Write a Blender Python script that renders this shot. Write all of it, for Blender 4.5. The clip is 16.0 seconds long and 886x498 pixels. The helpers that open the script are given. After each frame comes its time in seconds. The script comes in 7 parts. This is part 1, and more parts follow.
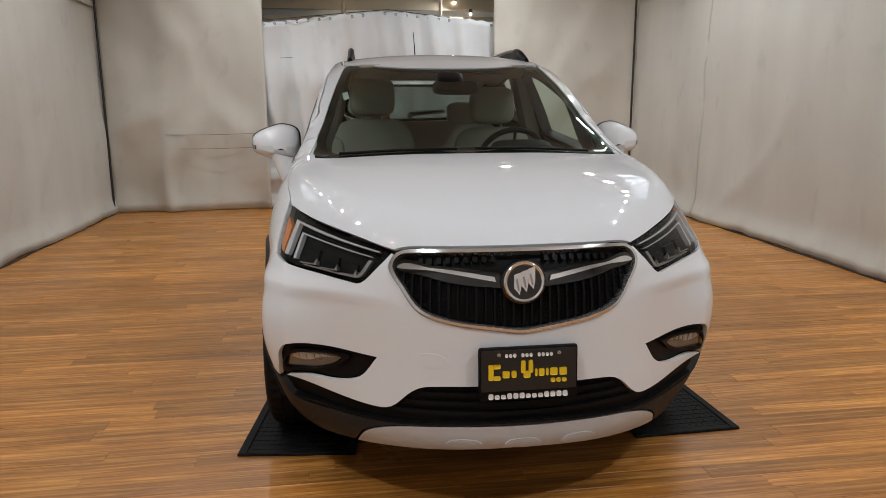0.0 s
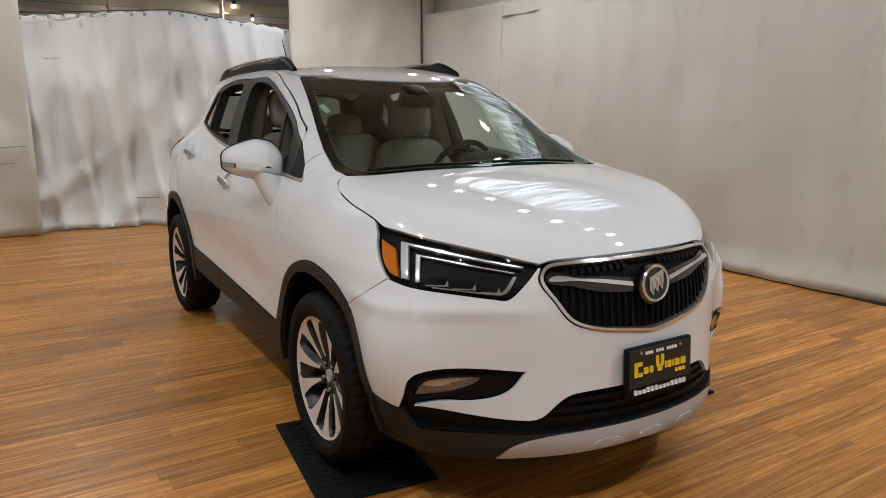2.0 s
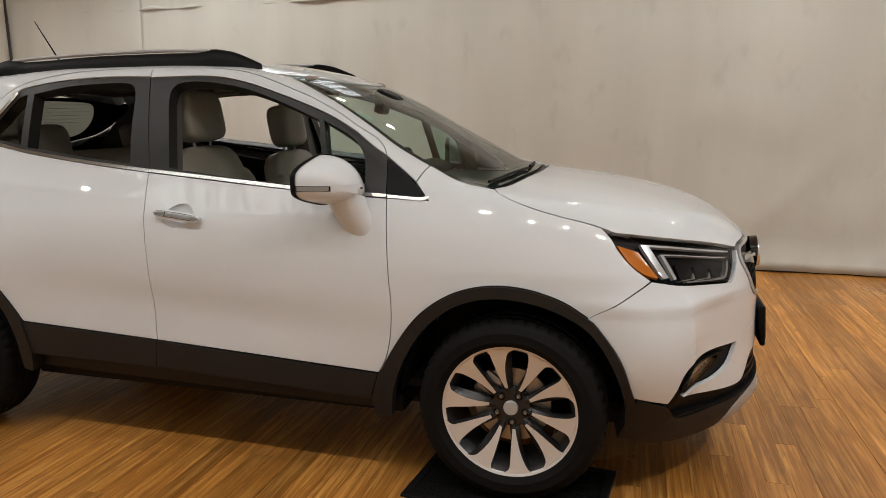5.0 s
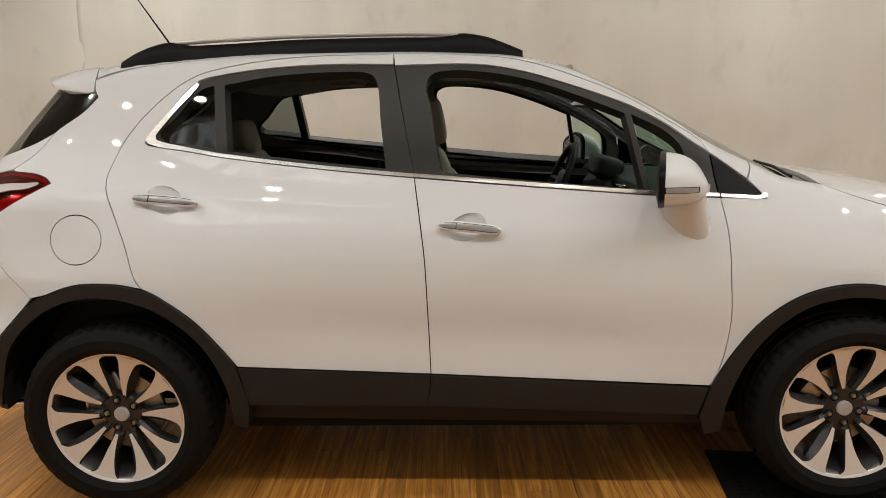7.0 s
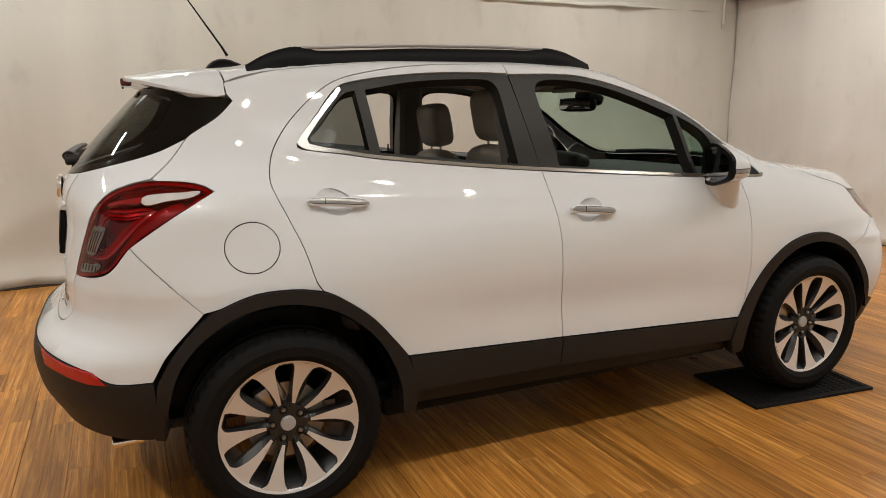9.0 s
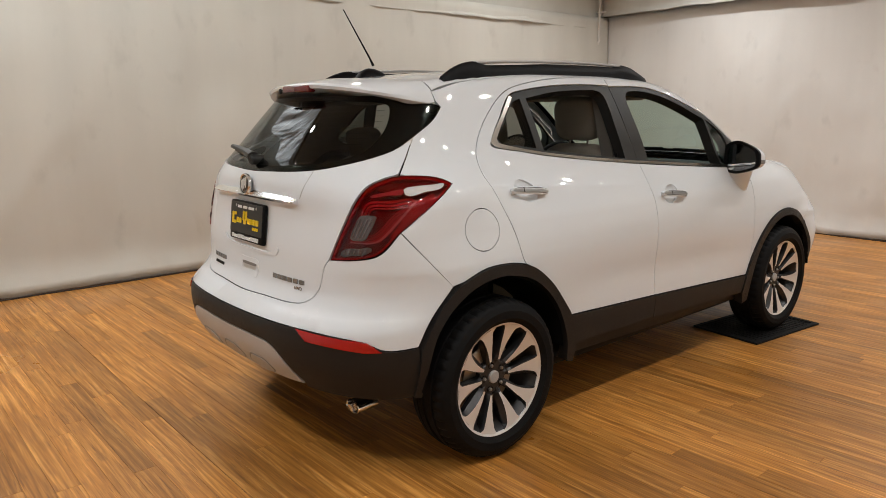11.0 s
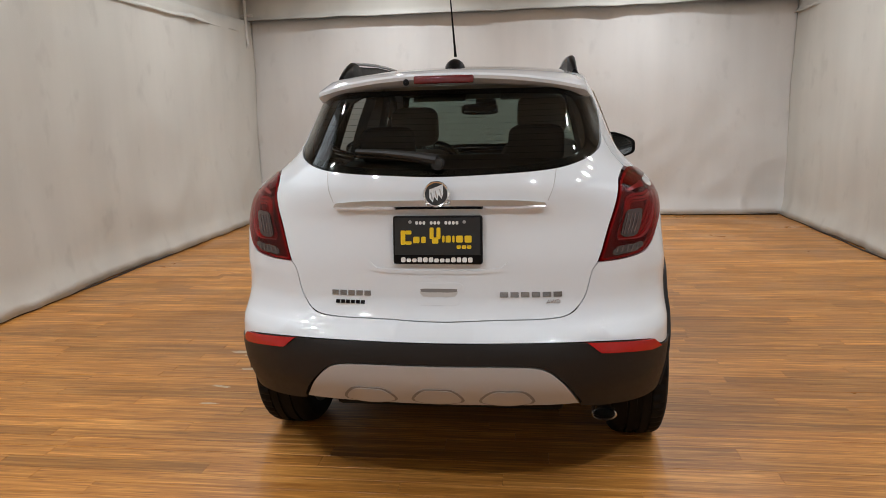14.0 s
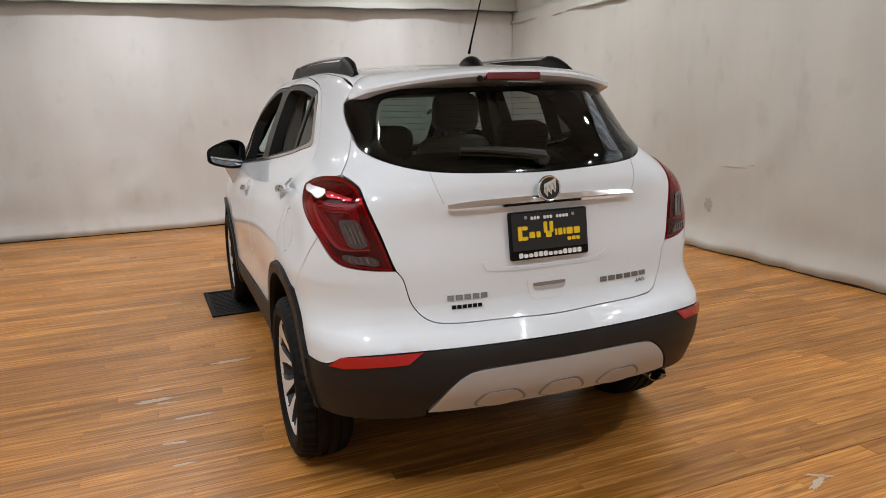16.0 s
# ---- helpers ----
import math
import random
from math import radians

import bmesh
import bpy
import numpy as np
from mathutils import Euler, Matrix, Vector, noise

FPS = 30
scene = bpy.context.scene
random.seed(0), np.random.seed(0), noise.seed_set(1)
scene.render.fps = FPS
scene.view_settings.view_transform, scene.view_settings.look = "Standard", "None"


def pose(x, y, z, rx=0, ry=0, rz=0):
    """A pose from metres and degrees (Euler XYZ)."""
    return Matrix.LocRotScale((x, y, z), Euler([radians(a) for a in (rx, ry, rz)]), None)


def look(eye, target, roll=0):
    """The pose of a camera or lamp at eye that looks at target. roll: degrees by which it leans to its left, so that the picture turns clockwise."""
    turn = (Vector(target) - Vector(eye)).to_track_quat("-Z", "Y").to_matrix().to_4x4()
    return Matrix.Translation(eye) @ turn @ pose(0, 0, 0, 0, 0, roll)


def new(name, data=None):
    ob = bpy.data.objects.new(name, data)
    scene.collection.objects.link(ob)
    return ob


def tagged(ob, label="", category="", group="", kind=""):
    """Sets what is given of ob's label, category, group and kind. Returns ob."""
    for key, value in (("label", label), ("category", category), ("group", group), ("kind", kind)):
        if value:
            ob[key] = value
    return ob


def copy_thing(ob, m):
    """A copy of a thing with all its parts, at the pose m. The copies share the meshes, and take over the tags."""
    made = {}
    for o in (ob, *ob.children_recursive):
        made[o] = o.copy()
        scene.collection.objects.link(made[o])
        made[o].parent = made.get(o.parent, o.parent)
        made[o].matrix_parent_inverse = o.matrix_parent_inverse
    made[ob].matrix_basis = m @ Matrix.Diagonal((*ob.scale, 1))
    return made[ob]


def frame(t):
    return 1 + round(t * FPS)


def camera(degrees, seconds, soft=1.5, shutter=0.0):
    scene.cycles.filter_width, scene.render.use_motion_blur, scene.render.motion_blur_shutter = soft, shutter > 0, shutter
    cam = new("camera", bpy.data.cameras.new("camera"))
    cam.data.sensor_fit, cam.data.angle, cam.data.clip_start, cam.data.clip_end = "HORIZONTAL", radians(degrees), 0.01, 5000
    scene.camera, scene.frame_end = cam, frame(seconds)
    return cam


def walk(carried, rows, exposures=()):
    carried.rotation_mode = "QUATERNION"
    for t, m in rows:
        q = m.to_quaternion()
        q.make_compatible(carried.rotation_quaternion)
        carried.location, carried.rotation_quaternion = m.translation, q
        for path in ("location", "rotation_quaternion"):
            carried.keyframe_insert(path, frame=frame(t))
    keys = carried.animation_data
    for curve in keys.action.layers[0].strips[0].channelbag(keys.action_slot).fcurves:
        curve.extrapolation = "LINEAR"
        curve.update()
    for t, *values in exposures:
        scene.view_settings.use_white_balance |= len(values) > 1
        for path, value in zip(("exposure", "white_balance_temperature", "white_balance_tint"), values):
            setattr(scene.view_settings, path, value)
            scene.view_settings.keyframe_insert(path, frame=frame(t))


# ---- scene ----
cam = camera(64.6, 16.0, soft=0.6)
PATH = [
    (0, (-0.514, -4.197, 1.346), (-0.26, -2.255, 0.939), -0.3),
    (0.5, (-0.808, -4.102, 1.356), (-0.324, -2.204, 0.953), -0.0),
    (1, (-1.139, -4.063, 1.372), (-0.461, -2.224, 0.977), 0.1),
    (1.5, (-1.481, -3.962, 1.375), (-0.628, -2.196, 0.981), 0.1),
    (2, (-1.8, -3.738, 1.379), (-0.77, -2.069, 0.99), 0.1),
    (2.5, (-2.143, -3.537, 1.383), (-0.924, -1.998, 0.999), -0.0),
    (3, (-2.456, -3.28, 1.38), (-1.056, -1.904, 0.996), -0.1),
    (5.5, (-3.177, -1.216, 1.398), (-1.249, -0.842, 1.018), -0.6),
    (6, (-3.153, -0.748, 1.419), (-1.209, -0.482, 1.034), -0.8),
    (6.5, (-3.159, -0.327, 1.419), (-1.205, -0.164, 1.025), -0.8),
    (7, (-3.126, 0.062, 1.402), (-1.167, 0.109, 1.004), -0.8),
    (7.5, (-3.151, 0.443, 1.384), (-1.191, 0.336, 0.998), -0.9),
    (8, (-3.172, 0.831, 1.397), (-1.243, 0.473, 1.005), -0.9),
    (8.5, (-3.113, 1.245, 1.396), (-1.238, 0.677, 0.999), -0.8),
    (9, (-3.132, 1.707, 1.412), (-1.34, 0.909, 1.021), -0.9),
    (9.5, (-3.204, 2.092, 1.449), (-1.469, 1.182, 1.045), -0.8),
    (10, (-3.187, 2.504, 1.454), (-1.507, 1.499, 1.047), -0.6),
    (12.5, (-1.637, 4.015, 1.435), (-0.642, 2.326, 1.04), -1.1),
    (13, (-1.241, 4.18, 1.444), (-0.457, 2.385, 1.04), -1.2),
    (13.5, (-0.793, 4.266, 1.425), (-0.237, 2.384, 1.039), -1.2),
    (14, (-0.341, 4.334, 1.421), (-0.077, 2.39, 1.034), -1.4),
    (14.5, (0.064, 4.303, 1.418), (0.059, 2.344, 1.018), -1.7),
    (15, (0.494, 4.258, 1.416), (0.202, 2.322, 1.011), -1.7),
    (15.5, (0.852, 4.211, 1.427), (0.333, 2.322, 1.021), -1.7),
    (16, (1.237, 4.102, 1.445), (0.529, 2.277, 1.036), -1.7),
]
walk(cam, [(t, look(eye, target, roll)) for t, eye, target, roll in PATH], exposures=[(0, -0.48, 6450, 10), (3, -0.42, 6500, 10), (5.5, -0.34, 7050, 10), (7, -0.20, 7150, 10), (9, -0.22, 7200, 10), (10.2, -0.20, 7050, 10), (12.5, -0.28, 6550, 10), (16, -0.26, 6400, 10)])

# ---- light and sky ----
world = bpy.data.worlds.new("room_air")
scene.world = world
world.use_nodes = True
world.node_tree.nodes["Background"].inputs[0].default_value = (0.9, 0.92, 1.0, 1)
world.node_tree.nodes["Background"].inputs[1].default_value = 0.004
scene.view_settings.exposure = 0.0


def area(name, place, target, size, power, colour, shape="DISK", size_y=None, spread=180):
    data = bpy.data.lights.new(name, "AREA")
    data.shape, data.size, data.energy, data.color, data.spread = shape, size, power, colour, radians(spread)
    if size_y:
        data.size_y = size_y
    ob = new(name, data)
    ob.matrix_world = look(place, target)
    return ob


WARM = (0.955, 0.985, 1.03)
# two rows of round ceiling lamps along the room, drawn in towards its ends
LAMPS = [(sx * (1.45 if k in (0, 10) else 2.4), -4.0 + 0.8 * k) for sx in (-1, 1) for k in range(11)]
for lx, ly in LAMPS:
    if abs(ly) > 3.8:
        power = 37 if ly < 0 else 36
    elif ly < -2:
        power = 13
    elif ly > 2:
        power = 7 if lx < 0 else 13
    else:
        power = 8
    area("lamp_light", (lx, ly, 3.50), (lx, ly, 0), 0.11, power, WARM, spread=150)

# lights added at the glints behind the curtain to backlight it, cooler than the room
GLINTS = [(-0.54, 6.25, 2.55), (1.04, 6.25, 2.72), (1.28, 6.25, 2.56)]
for bx, by, bz in GLINTS:
    area("bulb_light", (bx, by - 0.03, bz), (bx * 0.4, 5.3, 1.7), 0.07, 15, (0.86, 0.95, 1.05))

# ---- materials ----
def material(name, colour, rough=0.5, metal=0.0, vary=0.06, scale=8.0, bump=0.0, bump_scale=60.0, coat=0.0, fine=0.0, sheen=0.0, **more):
    """Principled surface with two scales of tone and roughness change and an optional fine relief."""
    m = bpy.data.materials.new(name)
    m.use_nodes = True
    nt = m.node_tree
    b = nt.nodes["Principled BSDF"]
    b.inputs["Roughness"].default_value, b.inputs["Metallic"].default_value = rough, metal
    b.inputs["Coat Weight"].default_value, b.inputs["Coat Roughness"].default_value = coat, 0.03
    for key, value in more.items():
        b.inputs[key.replace("_", " ")].default_value = value
    co = nt.nodes.new("ShaderNodeTexCoord")
    n1 = nt.nodes.new("ShaderNodeTexNoise")
    n1.inputs["Scale"].default_value, n1.inputs["Detail"].default_value = scale, 6
    nt.links.new(co.outputs["Object"], n1.inputs["Vector"])
    ramp = nt.nodes.new("ShaderNodeMix")
    ramp.data_type = "RGBA"
    lo = [c * (1 - vary) for c in colour[:3]] + [1]
    hi = [min(1, c * (1 + vary)) for c in colour[:3]] + [1]
    ramp.inputs[6].default_value, ramp.inputs[7].default_value = lo, hi
    nt.links.new(n1.outputs["Fac"], ramp.inputs[0])
    nt.links.new(ramp.outputs[2], b.inputs["Base Color"])
    if fine:
        n3 = nt.nodes.new("ShaderNodeTexNoise")
        n3.inputs["Scale"].default_value, n3.inputs["Detail"].default_value = scale * 9, 4
        nt.links.new(co.outputs["Object"], n3.inputs["Vector"])
        mr = nt.nodes.new("ShaderNodeMapRange")
        mr.inputs[3].default_value, mr.inputs[4].default_value = max(0, rough - fine), min(1, rough + fine)
        nt.links.new(n3.outputs["Fac"], mr.inputs[0])
        nt.links.new(mr.outputs[0], b.inputs["Roughness"])
    if bump:
        n2 = nt.nodes.new("ShaderNodeTexNoise")
        n2.inputs["Scale"].default_value, n2.inputs["Detail"].default_value = bump_scale, 5
        nt.links.new(co.outputs["Object"], n2.inputs["Vector"])
        bp = nt.nodes.new("ShaderNodeBump")
        bp.inputs["Strength"].default_value, bp.inputs["Distance"].default_value = bump, 0.004
        nt.links.new(n2.outputs["Fac"], bp.inputs["Height"])
        nt.links.new(bp.outputs[0], b.inputs["Normal"])
    return m


PAINT = material("white_paint", (0.715, 0.748, 0.78), 0.55, vary=0.008, scale=2.5, coat=1.0, Specular_IOR_Level=0.0, Coat_Roughness=0.012, Coat_IOR=1.55)
CLAD = material("charcoal_plastic", (0.0175, 0.0155, 0.0145), 0.48, vary=0.15, scale=5, bump=0.25, bump_scale=500, fine=0.08, Specular_IOR_Level=0.24)
BLACK = material("black_plastic", (0.006, 0.006, 0.0065), 0.42, vary=0.2, scale=9, fine=0.1, Specular_IOR_Level=0.10)
PILLAR = material("satin_black_trim", (0.019, 0.019, 0.018), 0.45, vary=0.08, scale=6, fine=0.05, Specular_IOR_Level=0.32)
GLOSS = material("gloss_black", (0.004, 0.004, 0.0045), 0.12, vary=0.1, coat=0.6)
RUBBER = material("tyre_rubber", (0.0062, 0.006, 0.006), 0.68, vary=0.25, scale=14, bump=0.25, bump_scale=220, fine=0.1, Specular_IOR_Level=0.14)
CHROME = material("chrome", (0.88, 0.88, 0.89), 0.15, 1.0, vary=0.03, fine=0.03)
SATIN = material("satin_chrome", (0.62, 0.60, 0.57), 0.20, 1.0, vary=0.05)
ALLOY = material("machined_alloy", (0.78, 0.78, 0.78), 0.34, 0.5, vary=0.04, scale=8, fine=0.05)
ALLOY_DARK = material("grey_alloy", (0.045, 0.044, 0.045), 0.38, 0.6, vary=0.12, scale=12, fine=0.06)
GUIDE = material("muted_red_guide", (0.36, 0.062, 0.07), 0.25, 0.1, vary=0.15, scale=20, coat=0.4)
GREYLENS = material("grey_lens", (0.075, 0.055, 0.053), 0.12, vary=0.3, scale=60, coat=1.0)
# grey that stands for shade in recesses, not a plastic of its own
RECESS_SHADE = material("recess_shade_grey", (0.20, 0.19, 0.18), 0.5, vary=0.08, scale=12, fine=0.08)
INLAY = material("satin_inlay", (0.60, 0.60, 0.59), 0.30, 0.55, vary=0.05, scale=30, fine=0.06)
SILVER = material("silver_plastic", (0.44, 0.44, 0.44), 0.42, 0.10, vary=0.04, scale=6, fine=0.08)
AMBER = material("amber_lens", (0.72, 0.20, 0.01), 0.12, vary=0.1, coat=1.0)
RED = material("red_lens", (0.34, 0.004, 0.006), 0.14, vary=0.12, scale=20, coat=0.5)
RED_DEEP = material("deep_red_lens", (0.13, 0.012, 0.016), 0.12, vary=0.2, scale=20, coat=0.4)
FOG = material("fog_reflector", (0.24, 0.225, 0.20), 0.16, 0.35, vary=0.2, scale=40, coat=1.0)
PLUM = material("plum_lens", (0.042, 0.018, 0.018), 0.10, vary=0.35, scale=45, coat=1.0)
CLEARISH = material("reflector_bowl", (0.80, 0.81, 0.82), 0.16, 0.45, vary=0.15, scale=40, fine=0.1)
LEATHER = material("light_leather", (0.31, 0.28, 0.235), 0.52, vary=0.06, scale=10, bump=0.25, bump_scale=260, fine=0.08)
TRIM = material("black_trim", (0.010, 0.010, 0.0105), 0.6, vary=0.15, scale=10, bump=0.2, bump_scale=400, Specular_IOR_Level=0.28)
PILLAR_LINING = material("pillar_lining", (0.13, 0.12, 0.105), 0.8, vary=0.06, scale=14, bump=0.2, bump_scale=300)
LINING = material("headlining", (0.34, 0.31, 0.265), 0.9, vary=0.05, scale=14, bump=0.2, bump_scale=300)
STEEL = material("brushed_steel", (0.45, 0.44, 0.43), 0.35, 0.9, vary=0.15, scale=25, fine=0.1)
PLATE = material("black_plate", (0.012, 0.012, 0.012), 0.35, vary=0.15, scale=20)
YELLOW = material("yellow_print", (0.80, 0.56, 0.015), 0.4, vary=0.04)
PALE = material("pale_lens", (0.62, 0.60, 0.58), 0.14, 0.3, vary=0.08, scale=25, coat=0.8)
BADGE = material("badge_chrome", (0.34, 0.34, 0.35), 0.22, 1.0, vary=0.1)
REFLEX = material("red_reflector", (0.40, 0.010, 0.010), 0.2, vary=0.15, scale=60, coat=0.25)
DIM_MIRROR = material("dimmed_mirror", (0.36, 0.37, 0.38), 0.03, 1.0, vary=0.02)
BRIGHT = material("bright_chrome", (0.76, 0.765, 0.77), 0.14, 0.85, vary=0.03)
WHITE = material("white_print", (0.8, 0.8, 0.78), 0.4, vary=0.03)
MIRROR = material("mirror", (0.34, 0.36, 0.38), 0.02, 1.0, vary=0.01)


def glass(name, colour, rough=0.0, low=0.032):
    m = bpy.data.materials.new(name)
    m.use_nodes = True
    nt = m.node_tree
    nt.nodes.remove(nt.nodes["Principled BSDF"])
    out = nt.nodes["Material Output"]
    clear = nt.nodes.new("ShaderNodeBsdfTransparent")
    clear.inputs[0].default_value = (*colour, 1)
    shine = nt.nodes.new("ShaderNodeBsdfGlossy")
    shine.inputs["Roughness"].default_value = rough
    mix = nt.nodes.new("ShaderNodeMixShader")
    lw = nt.nodes.new("ShaderNodeLayerWeight")
    power = nt.nodes.new("ShaderNodeMath")
    power.operation = "POWER"
    power.inputs[1].default_value = 4.5
    nt.links.new(lw.outputs["Facing"], power.inputs[0])
    gain = nt.nodes.new("ShaderNodeMapRange")
    gain.inputs[3].default_value, gain.inputs[4].default_value = low, 1.0
    nt.links.new(power.outputs[0], gain.inputs[0])
    nt.links.new(gain.outputs[0], mix.inputs[0])
    nt.links.new(clear.outputs[0], mix.inputs[1])
    nt.links.new(shine.outputs[0], mix.inputs[2])
    nt.links.new(mix.outputs[0], out.inputs[0])
    return m


GLASS = glass("window_glass", (0.58, 0.74, 0.68), 0.0, 0.036)
RED_GLASS = glass("red_lens_cover", (0.70, 0.155, 0.175), 0.015)
TINT = glass("tinted_glass", (0.25, 0.275, 0.26))
LENS = glass("clear_lens", (0.86, 0.87, 0.88), 0.02, 0.014)

# ---- modelling kit ----
from mathutils.geometry import delaunay_2d_cdt


def link_mesh(name, verts, faces, mat, parent=None, normals=None, smooth=True):
    me = bpy.data.meshes.new(name)
    me.from_pydata([tuple(v) for v in verts], [], [tuple(f) for f in faces])
    me.materials.append(mat)
    if smooth:
        me.polygons.foreach_set("use_smooth", [True] * len(me.polygons))
    me.update()
    if normals is not None:
        me.normals_split_custom_set_from_vertices([tuple(n) for n in normals])
    ob = new(name, me)
    if parent:
        ob.parent = parent
    return ob


def part(name, bm, mat, parent=None, label="", smooth=True, sharp=35):
    me = bpy.data.meshes.new(name)
    bm.normal_update()
    bm.to_mesh(me)
    bm.free()
    me.materials.append(mat)
    if smooth:
        me.polygons.foreach_set("use_smooth", [True] * len(me.polygons))
        me.set_sharp_from_angle(angle=radians(sharp))
    ob = new(name, me)
    if parent:
        ob.parent = parent
    return tagged(ob, label) if label else ob


def add_box(bm, lo, hi, bevel=0.0, m=None, segments=2):
    made = bmesh.ops.create_cube(bm, size=1.0)["verts"]
    lo, hi = Vector(lo), Vector(hi)
    for v in made:
        v.co = Vector((lo[i] + (v.co[i] + 0.5) * (hi[i] - lo[i]) for i in range(3)))
    if bevel:
        edges = list({e for v in made for e in v.link_edges})
        res = bmesh.ops.bevel(bm, geom=edges, offset=bevel, segments=segments, affect="EDGES", profile=0.5)
        made = list({v for f in res["faces"] for v in f.verts} | {v for v in made if v.is_valid})
    if m is not None:
        bmesh.ops.transform(bm, matrix=m, verts=made)
    return made


def add_lathe(bm, profile, m=None, steps=48, close=False):
    """Turns (radius, height) pairs round the z axis."""
    rings = []
    for r, h in profile:
        rings.append([bm.verts.new((r * math.cos(a), r * math.sin(a), h)) for a in (2 * math.pi * k / steps for k in range(steps))])
    pairs = list(zip(rings, rings[1:])) + ([(rings[-1], rings[0])] if close else [])
    for a, b in pairs:
        for k in range(steps):
            bm.faces.new((a[k], a[(k + 1) % steps], b[(k + 1) % steps], b[k]))
    verts = [v for r in rings for v in r]
    if m is not None:
        bmesh.ops.transform(bm, matrix=m, verts=verts)
    return rings


def add_disc(bm, r, h, m=None, steps=32):
    vs = [bm.verts.new((r * math.cos(a), r * math.sin(a), h)) for a in (2 * math.pi * k / steps for k in range(steps))]
    bm.faces.new(vs)
    if m is not None:
        bmesh.ops.transform(bm, matrix=m, verts=vs)


def add_tube(bm, points, radius, sides=8, flat=1.0):
    """A round bar along points; radius may be a function of 0..1."""
    pts = [Vector(p) for p in points]
    rings, up = [], Vector((0, 0, 1))
    for i, p in enumerate(pts):
        d = (pts[min(i + 1, len(pts) - 1)] - pts[max(i - 1, 0)]).normalized()
        a = d.cross(up if abs(d.z) < 0.95 else Vector((1, 0, 0))).normalized()
        b = a.cross(d)
        r = radius(i / (len(pts) - 1)) if callable(radius) else radius
        rings.append([bm.verts.new(p + r * (math.cos(t) * a + flat * math.sin(t) * b)) for t in (2 * math.pi * k / sides for k in range(sides))])
    for a, b in zip(rings, rings[1:]):
        for k in range(sides):
            bm.faces.new((a[k], a[(k + 1) % sides], b[(k + 1) % sides], b[k]))
    bm.faces.new(rings[0][::-1])
    bm.faces.new(rings[-1])


def add_prism(bm, outline, z0, z1, m=None):
    """An upright prism over a flat outline."""
    lo = [bm.verts.new((x, y, z0)) for x, y in outline]
    hi = [bm.verts.new((x, y, z1)) for x, y in outline]
    n = len(outline)
    for k in range(n):
        bm.faces.new((lo[k], lo[(k + 1) % n], hi[(k + 1) % n], hi[k]))
    bm.faces.new(lo[::-1])
    bm.faces.new(hi)
    if m is not None:
        bmesh.ops.transform(bm, matrix=m, verts=lo + hi)
    return lo + hi


def trace(pts, step=0.02, closed=True):
    """A flowing line through points; a third number marks a sharp corner."""
    n, out = len(pts), []
    P = [np.array(p[:2], float) for p in pts]
    hard = [len(p) > 2 for p in pts]
    for i in range(n if closed else n - 1):
        j = (i + 1) % n
        a, b = P[i], P[j]
        before = 2 * a - b if hard[i] or (not closed and i == 0) else P[i - 1]
        after = 2 * b - a if hard[j] or (not closed and j == n - 1) else P[(j + 1) % n]
        length = np.linalg.norm(b - a)
        if length < 1e-6:
            continue
        ta, tb = (b - before), (after - a)
        ta = ta / max(np.linalg.norm(ta), 1e-6) * length
        tb = tb / max(np.linalg.norm(tb), 1e-6) * length
        k = max(1, int(math.ceil(length / step)))
        for s in range(k):
            t = s / k
            out.append((2 * t**3 - 3 * t**2 + 1) * a + (t**3 - 2 * t**2 + t) * ta + (3 * t**2 - 2 * t**3) * b + (t**3 - t**2) * tb)
    if not closed:
        out.append(P[-1])
    return np.array(out)


def signed_area(P):
    Q = np.roll(P, -1, 0)
    return 0.5 * float((P[:, 0] * Q[:, 1] - Q[:, 0] * P[:, 1]).sum())


def inset(P, gap):
    """Moves an outline inwards."""
    if signed_area(P) < 0:
        P = P[::-1]
    e = np.roll(P, -1, 0) - P
    e = e / np.maximum(np.linalg.norm(e, axis=1, keepdims=True), 1e-9)
    nrm = np.stack([-e[:, 1], e[:, 0]], 1)
    m = nrm + np.roll(nrm, 1, 0)
    m = m / np.maximum((m * m).sum(1, keepdims=True), 0.6) * 2
    return P + gap * m


def inside(P, q):
    A, B = P, np.roll(P, -1, 0)
    c = np.zeros(len(q), bool)
    for (x0, y0), (x1, y1) in zip(A, B):
        if y0 == y1:
            continue
        hit = ((y0 > q[:, 1]) != (y1 > q[:, 1])) & (q[:, 0] < (x1 - x0) * (q[:, 1] - y0) / (y1 - y0) + x0)
        c ^= hit
    return c


def near(P, q, d):
    A, B = P, np.roll(P, -1, 0)
    keep = np.ones(len(q), bool)
    for a, b in zip(A, B):
        ab = b - a
        t = np.clip(((q - a) @ ab) / max(ab @ ab, 1e-12), 0, 1)
        keep &= np.linalg.norm(q - (a + t[:, None] * ab), axis=1) > d
    return keep


